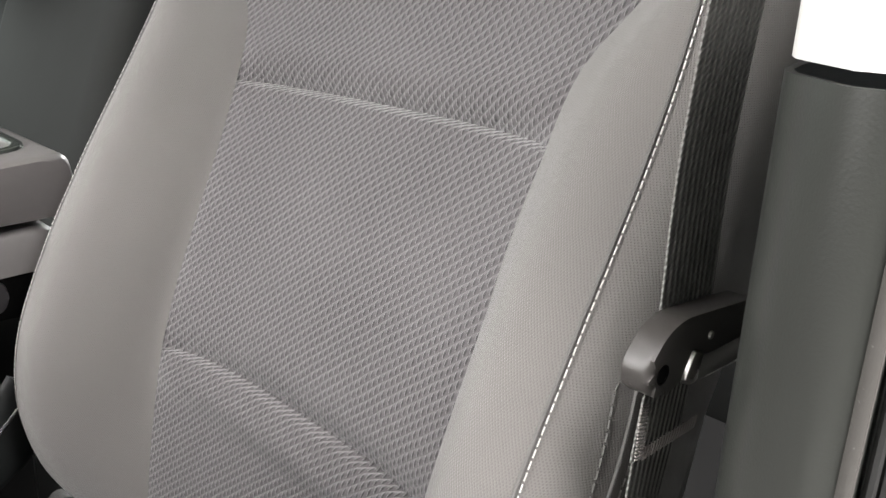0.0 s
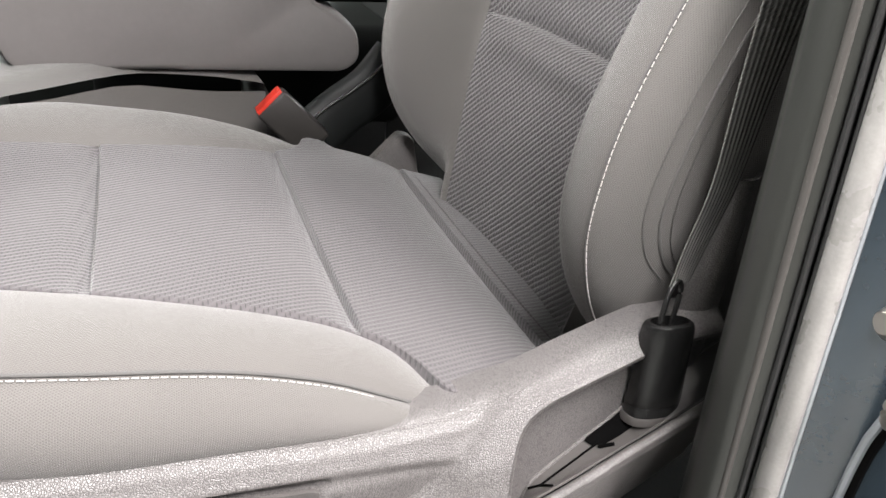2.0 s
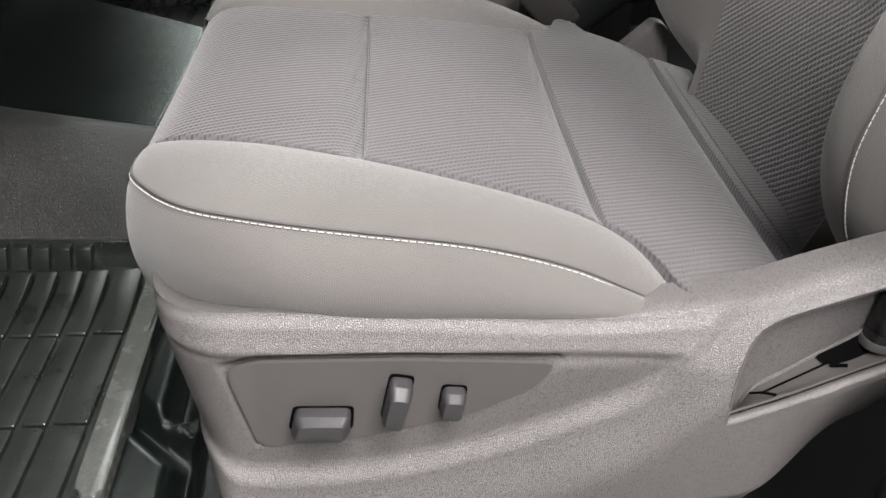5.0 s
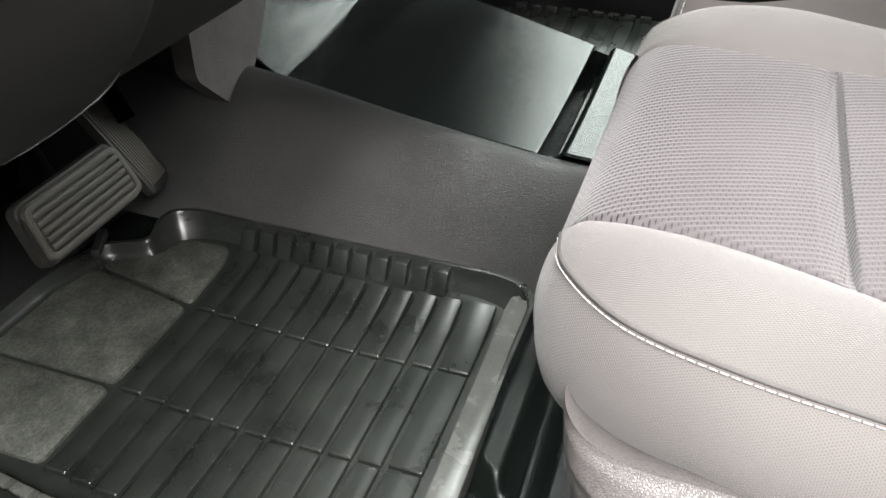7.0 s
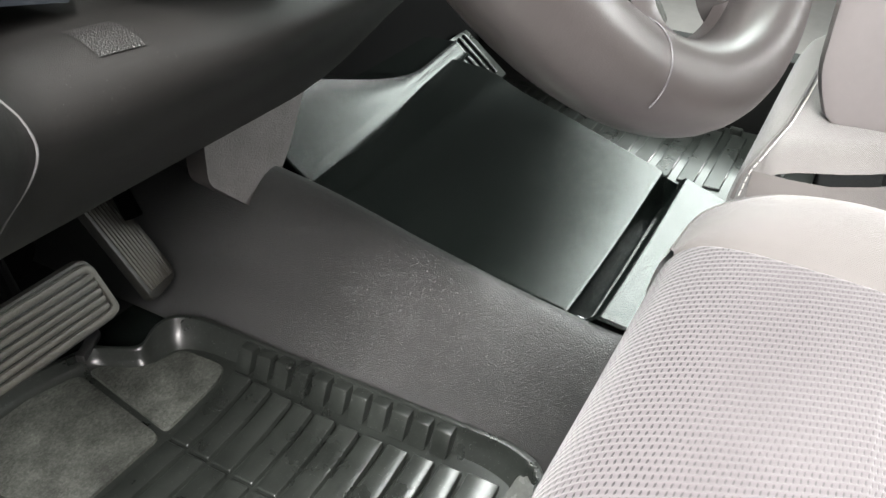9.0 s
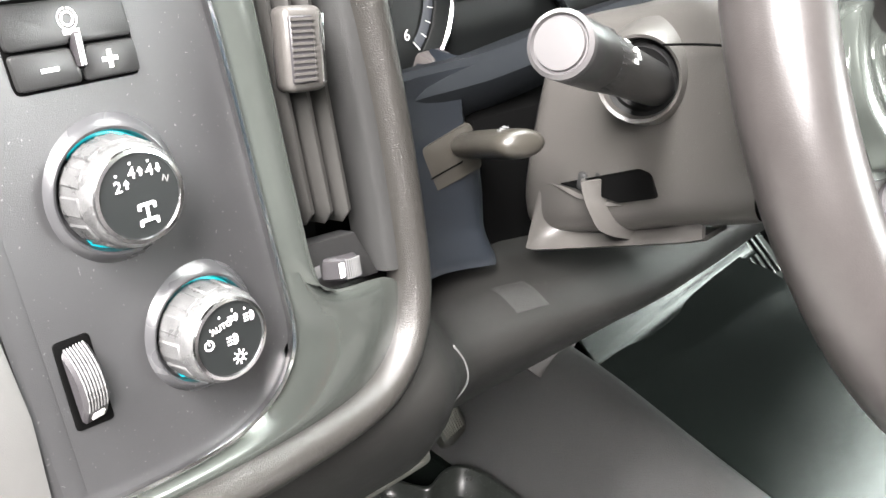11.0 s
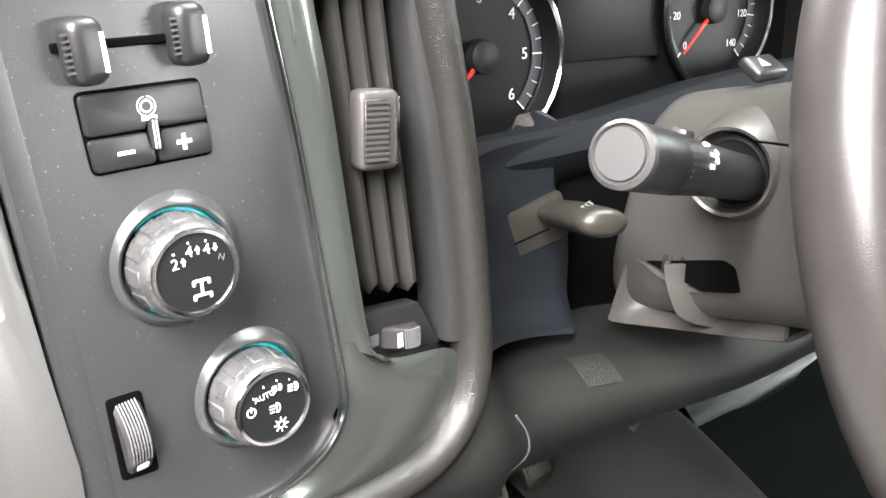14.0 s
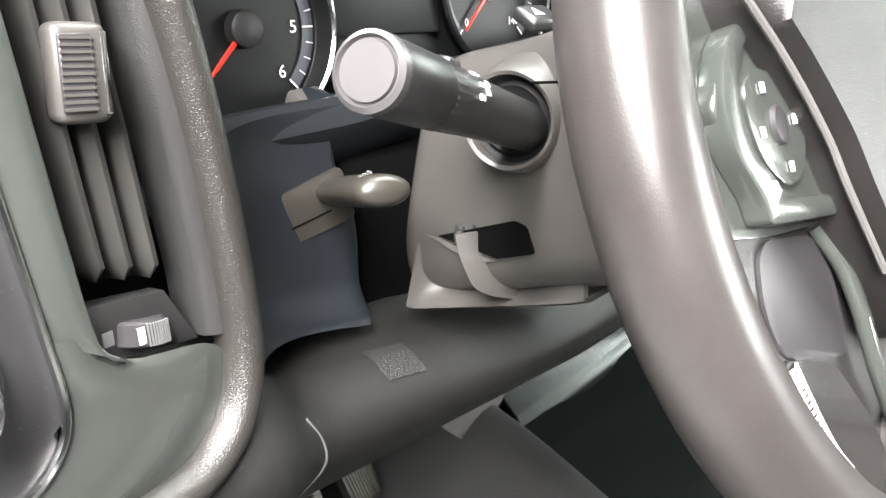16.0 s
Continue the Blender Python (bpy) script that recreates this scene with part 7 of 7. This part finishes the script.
part("hazard_symbol", prism([(-0.0045, -0.003), (0.0045, -0.003), (0, 0.004)], 0.0004, HM @ Matrix.Translation((0, 0, 0.0004)), 0), M_MARK, hz, "white triangle")
# added box; its near-black colour is the shade in the column opening
part("column_shadow_box", box(0.18, 0.14, 0.14, Matrix.Translation((0.0, 0.57, 0.565)), 0.01), M_GAPSHADE, colm, "near-black box painting the shade behind the column")

# ---- steering wheel ----
wheel = thing("steering_wheel", "brown-grey leather steering wheel with dark switch spokes", "steering wheel", (-0.018, 0.232, 0.55))
WM = basis((-0.001, 0.223, 0.720), (0.995, -0.0998, 0), (0.0442, 0.4408, 0.8965), (-0.0895, -0.892, 0.443))
pts = [WM @ Vector((0.195 * math.cos(q), 0.195 * math.sin(q), 0)) for q in np.linspace(0, 2 * math.pi, 97)[:-1]]
part("rim", tube(pts, 0.0195, 0.0205, n=24, closed=True, up=(-0.0895, -0.892, 0.443)), M_LEATHER, wheel, "worn leather rim")
for a in (237, 303):
    q = radians(a)
    m = WM @ Matrix.Rotation(q, 4, "Z") @ Matrix.Translation((0.195, 0, 0)) @ pose(0, 0, 0, 90, 0, 0)
    part("rim_seam", tube([m @ Vector((0.0200 * math.cos(w), 0.0208 * math.sin(w), 0)) for w in np.linspace(0.6, 5.6, 30)], 0.0004, n=5), M_SWITCH, wheel, "leather seam")
def plate(name, poly, n, depth, material, label="", bevel=0.004, r=0.008, parent=None):
    return part(name, prism(rounded(poly, r, 5), depth, WM @ Matrix.Translation((0, 0, n)), bevel, 3), material, parent or wheel, label)
pad_poly = [(-0.050, -0.100), (-0.074, -0.064), (-0.090, -0.028), (-0.096, -0.010), (-0.113, 0.018), (-0.135, 0.045), (-0.12, 0.085), (0.12, 0.085), (0.135, 0.045), (0.113, 0.018), (0.096, -0.010), (0.090, -0.028), (0.074, -0.064), (0.050, -0.100)]
plate("airbag_cover", pad_poly, 0.020, 0.045, M_PAD, "grained grey airbag cover", 0.012, 0.02)
part("cover_piping", tube([WM @ Vector((x - 0.002, y, 0.0115)) for x, y in spline([(-0.137, 0.047), (-0.114, 0.018), (-0.0975, -0.010), (-0.091, -0.028), (-0.0755, -0.064)], 24)], 0.0016, n=7), M_WELT, wheel)
for s in (-1, 1):
    f = lambda poly: [(s * -x, y) for x, y in poly][::(1 if s < 0 else -1)]
    sp = plate("side_spoke", f([(-0.186, 0.040), (-0.188, -0.014), (-0.160, -0.034), (-0.122, -0.040), (-0.070, -0.042), (-0.085, 0.0), (-0.105, 0.030), (-0.130, 0.066), (-0.16, 0.062)]), -0.008, 0.02, M_GREYGLOSS, "gunmetal spoke", 0.006, 0.01)
    bz = plate("switch_bezel", f([(-0.1497, 0.0086), (-0.1392, 0.0264), (-0.1181, 0.0394), (-0.0981, 0.0334), (-0.0722, 0.0056), (-0.0800, -0.0308), (-0.1229, -0.0277), (-0.1334, -0.0169)]), -0.001, 0.010, M_GREYGLOSS, "glossy switch bezel", 0.003, 0.006, sp)
    pl = plate("switch_plate", f([(-0.1324, 0.0169), (-0.1203, 0.0221), (-0.108, 0.0157), (-0.0983, 0.0062), (-0.0849, 0.0043), (-0.0849, 0.0010), (-0.0953, -0.0031), (-0.1028, -0.0185), (-0.1146, -0.025), (-0.1288, -0.0136), (-0.1339, 0.002)]), 0.002, 0.006, M_GREYGLOSS, "gunmetal switch plate", 0.001, 0.010, sp)
    rim_o = [(-0.096, 0.0365), (-0.113, 0.0458), (-0.136, 0.0330), (-0.1455, 0.017), (-0.1475, -0.005), (-0.1345, -0.0255), (-0.1335, -0.0354), (-0.070, -0.0400), (-0.0600, -0.016), (-0.079, 0.0240)]
    rim_i = [(-0.0985, 0.0330), (-0.1135, 0.0390), (-0.1275, 0.0275), (-0.1335, 0.015), (-0.1345, -0.004), (-0.1235, -0.0215), (-0.1205, -0.0265), (-0.0735, -0.0310), (-0.0660, -0.0145), (-0.0840, 0.0215)]
    part("bezel_frame", ring_plate(rounded(f(rim_o), 0.009, 5), rounded(f(rim_i), 0.009, 5), 0.010, WM @ Matrix.Translation((0, 0, 0.0025)), lip=0.0025), M_GREYGLOSS, sp, "raised glossy frame round the switches")
    part("thumb_rest", prism(rounded(f([(-0.118, -0.0415), (-0.1250, -0.047), (-0.1285, -0.0655), (-0.122, -0.087), (-0.0735, -0.0975), (-0.0745, -0.063), (-0.081, -0.0455)]), 0.008, 5), 0.006, WM @ Matrix.Translation((0, 0, -0.0105)), 0.0015), M_SWITCH, sp, "smooth dark thumb rest")
    part("spoke_rib", tube([WM @ Vector((s * -x, y, n)) for x, y, n in spline([(-0.082, -0.042, -0.010), (-0.0745, -0.060, -0.006), (-0.0715, -0.080, -0.004), (-0.068, -0.105, -0.004), (-0.056, -0.135, -0.006), (-0.040, -0.160, -0.010)], 30)], 0.0045, 0.0035, n=12, up=(-0.0895, -0.892, 0.443)), M_GREYGLOSS, sp, "bright moulded rib of the spoke")
    for x, y in ((-0.1215, 0.0135), (-0.1268, -0.0024), (-0.1038, 0.0006), (-0.1124, -0.0164)):
        part("switch_mark", box(0.0030, 0.0040, 0.0006, WM @ Matrix.Translation((-s * x, y, 0.0026)), 0.0002, 1), M_MARK, pl, "white symbol bar")
    part("switch_centre", lathe([(0.0058, 0), (0.0050, 0.0018), (0, 0.0022)], WM @ Matrix.Translation((-s * -0.1154, -0.0005, 0.002)) @ Matrix.Diagonal((0.8, 1.35, 1, 1)), 24), M_SWITCH, pl)
    lo = plate("lower_spoke", f([(-0.150, -0.038), (-0.162, -0.080), (-0.140, -0.128), (-0.112, -0.158), (-0.085, -0.178), (-0.058, -0.186), (-0.048, -0.170), (-0.056, -0.152), (-0.056, -0.138), (-0.046, -0.124), (-0.030, -0.116), (-0.030, -0.090), (-0.062, -0.040)]), -0.012, 0.016, M_PAD, "matte grey lower spoke", 0.004, 0.008)
    ins = plate("spoke_insert", f([(-0.1365, -0.088), (-0.128, -0.085), (-0.0975, -0.093), (-0.0763, -0.1221), (-0.066, -0.1532), (-0.074, -0.160), (-0.098, -0.1495), (-0.122, -0.1177)]), -0.006, 0.010, M_WRAP, "black glossy leather spoke insert", 0.004, 0.008, lo)
    edge = [(-0.1265, -0.0880), (-0.1225, -0.098), (-0.117, -0.112), (-0.110, -0.126), (-0.100, -0.139)]
    bm = bmesh.new()
    line = spline(edge, 40)
    for k in range(0, 38, 2):
        p, q = Vector((s * -line[k][0], line[k][1])), Vector((s * -line[k + 1][0], line[k + 1][1]))
        side = Vector((-(q - p).y, (q - p).x)).normalized() * 0.0028
        for a, b in ((p - side, q + side), (p + side, q - side)):
            tube([WM @ Vector((a.x, a.y, -0.0052)), WM @ Vector(((a.x + b.x) / 2, (a.y + b.y) / 2, -0.0044)), WM @ Vector((b.x, b.y, -0.0052))], 0.0006, n=5, bm=bm)
    part("spoke_stitching", bm, M_THREAD, lo, "white cross stitching")
# round opening between the lower spokes, edged with leather and braided stitching
hole = [(0.0, -0.1150), (0.022, -0.1180), (0.042, -0.1300), (0.051, -0.1470), (0.046, -0.1640), (0.026, -0.1740), (0.0, -0.1775), (-0.026, -0.1740), (-0.046, -0.1640), (-0.0545, -0.1500), (-0.044, -0.1300), (-0.022, -0.1180), (0.0, -0.1150)]
hole = [(x * 1.12 + 0.014, y) for x, y in hole]
ring = [Vector((p[0], p[1], 0)) for p in spline(hole, 73)][:-1]
ctr = Vector((0.014, -0.146, 0))
rows = []
for p in ring:
    d = (p - ctr).normalized()
    rows.append([WM @ (p + d * a + Vector((0, 0, h))) for a, h in ((0.0, -0.020), (0.0, -0.010), (0.0015, -0.006), (0.005, -0.004), (0.010, -0.005), (0.018, -0.010), (0.019, -0.018))])
part("opening_edge", grid(rows + rows[:1]), M_LEATHER, wheel, "leather edge of the lower opening")
bm = bmesh.new()
braid = [(p, (p - ctr).normalized()) for p in (Vector((q[0], q[1], 0)) for q in spline(hole[:7], 76))]
for k in range(0, 74, 2):
    (p, d), (q, e) = braid[k], braid[k + 2] if k + 2 < len(braid) else braid[-1]
    for a, b in ((p + d * 0.0005, q + e * 0.0065), (p + d * 0.0065, q + e * 0.0005)):
        tube([WM @ (a + Vector((0, 0, -0.0045))), WM @ ((a + b) / 2 + Vector((0, 0, -0.0022))), WM @ (b + Vector((0, 0, -0.0045)))], 0.0013, n=6, bm=bm)
part("opening_stitching", bm, M_BRAID, wheel, "pale braided stitching")
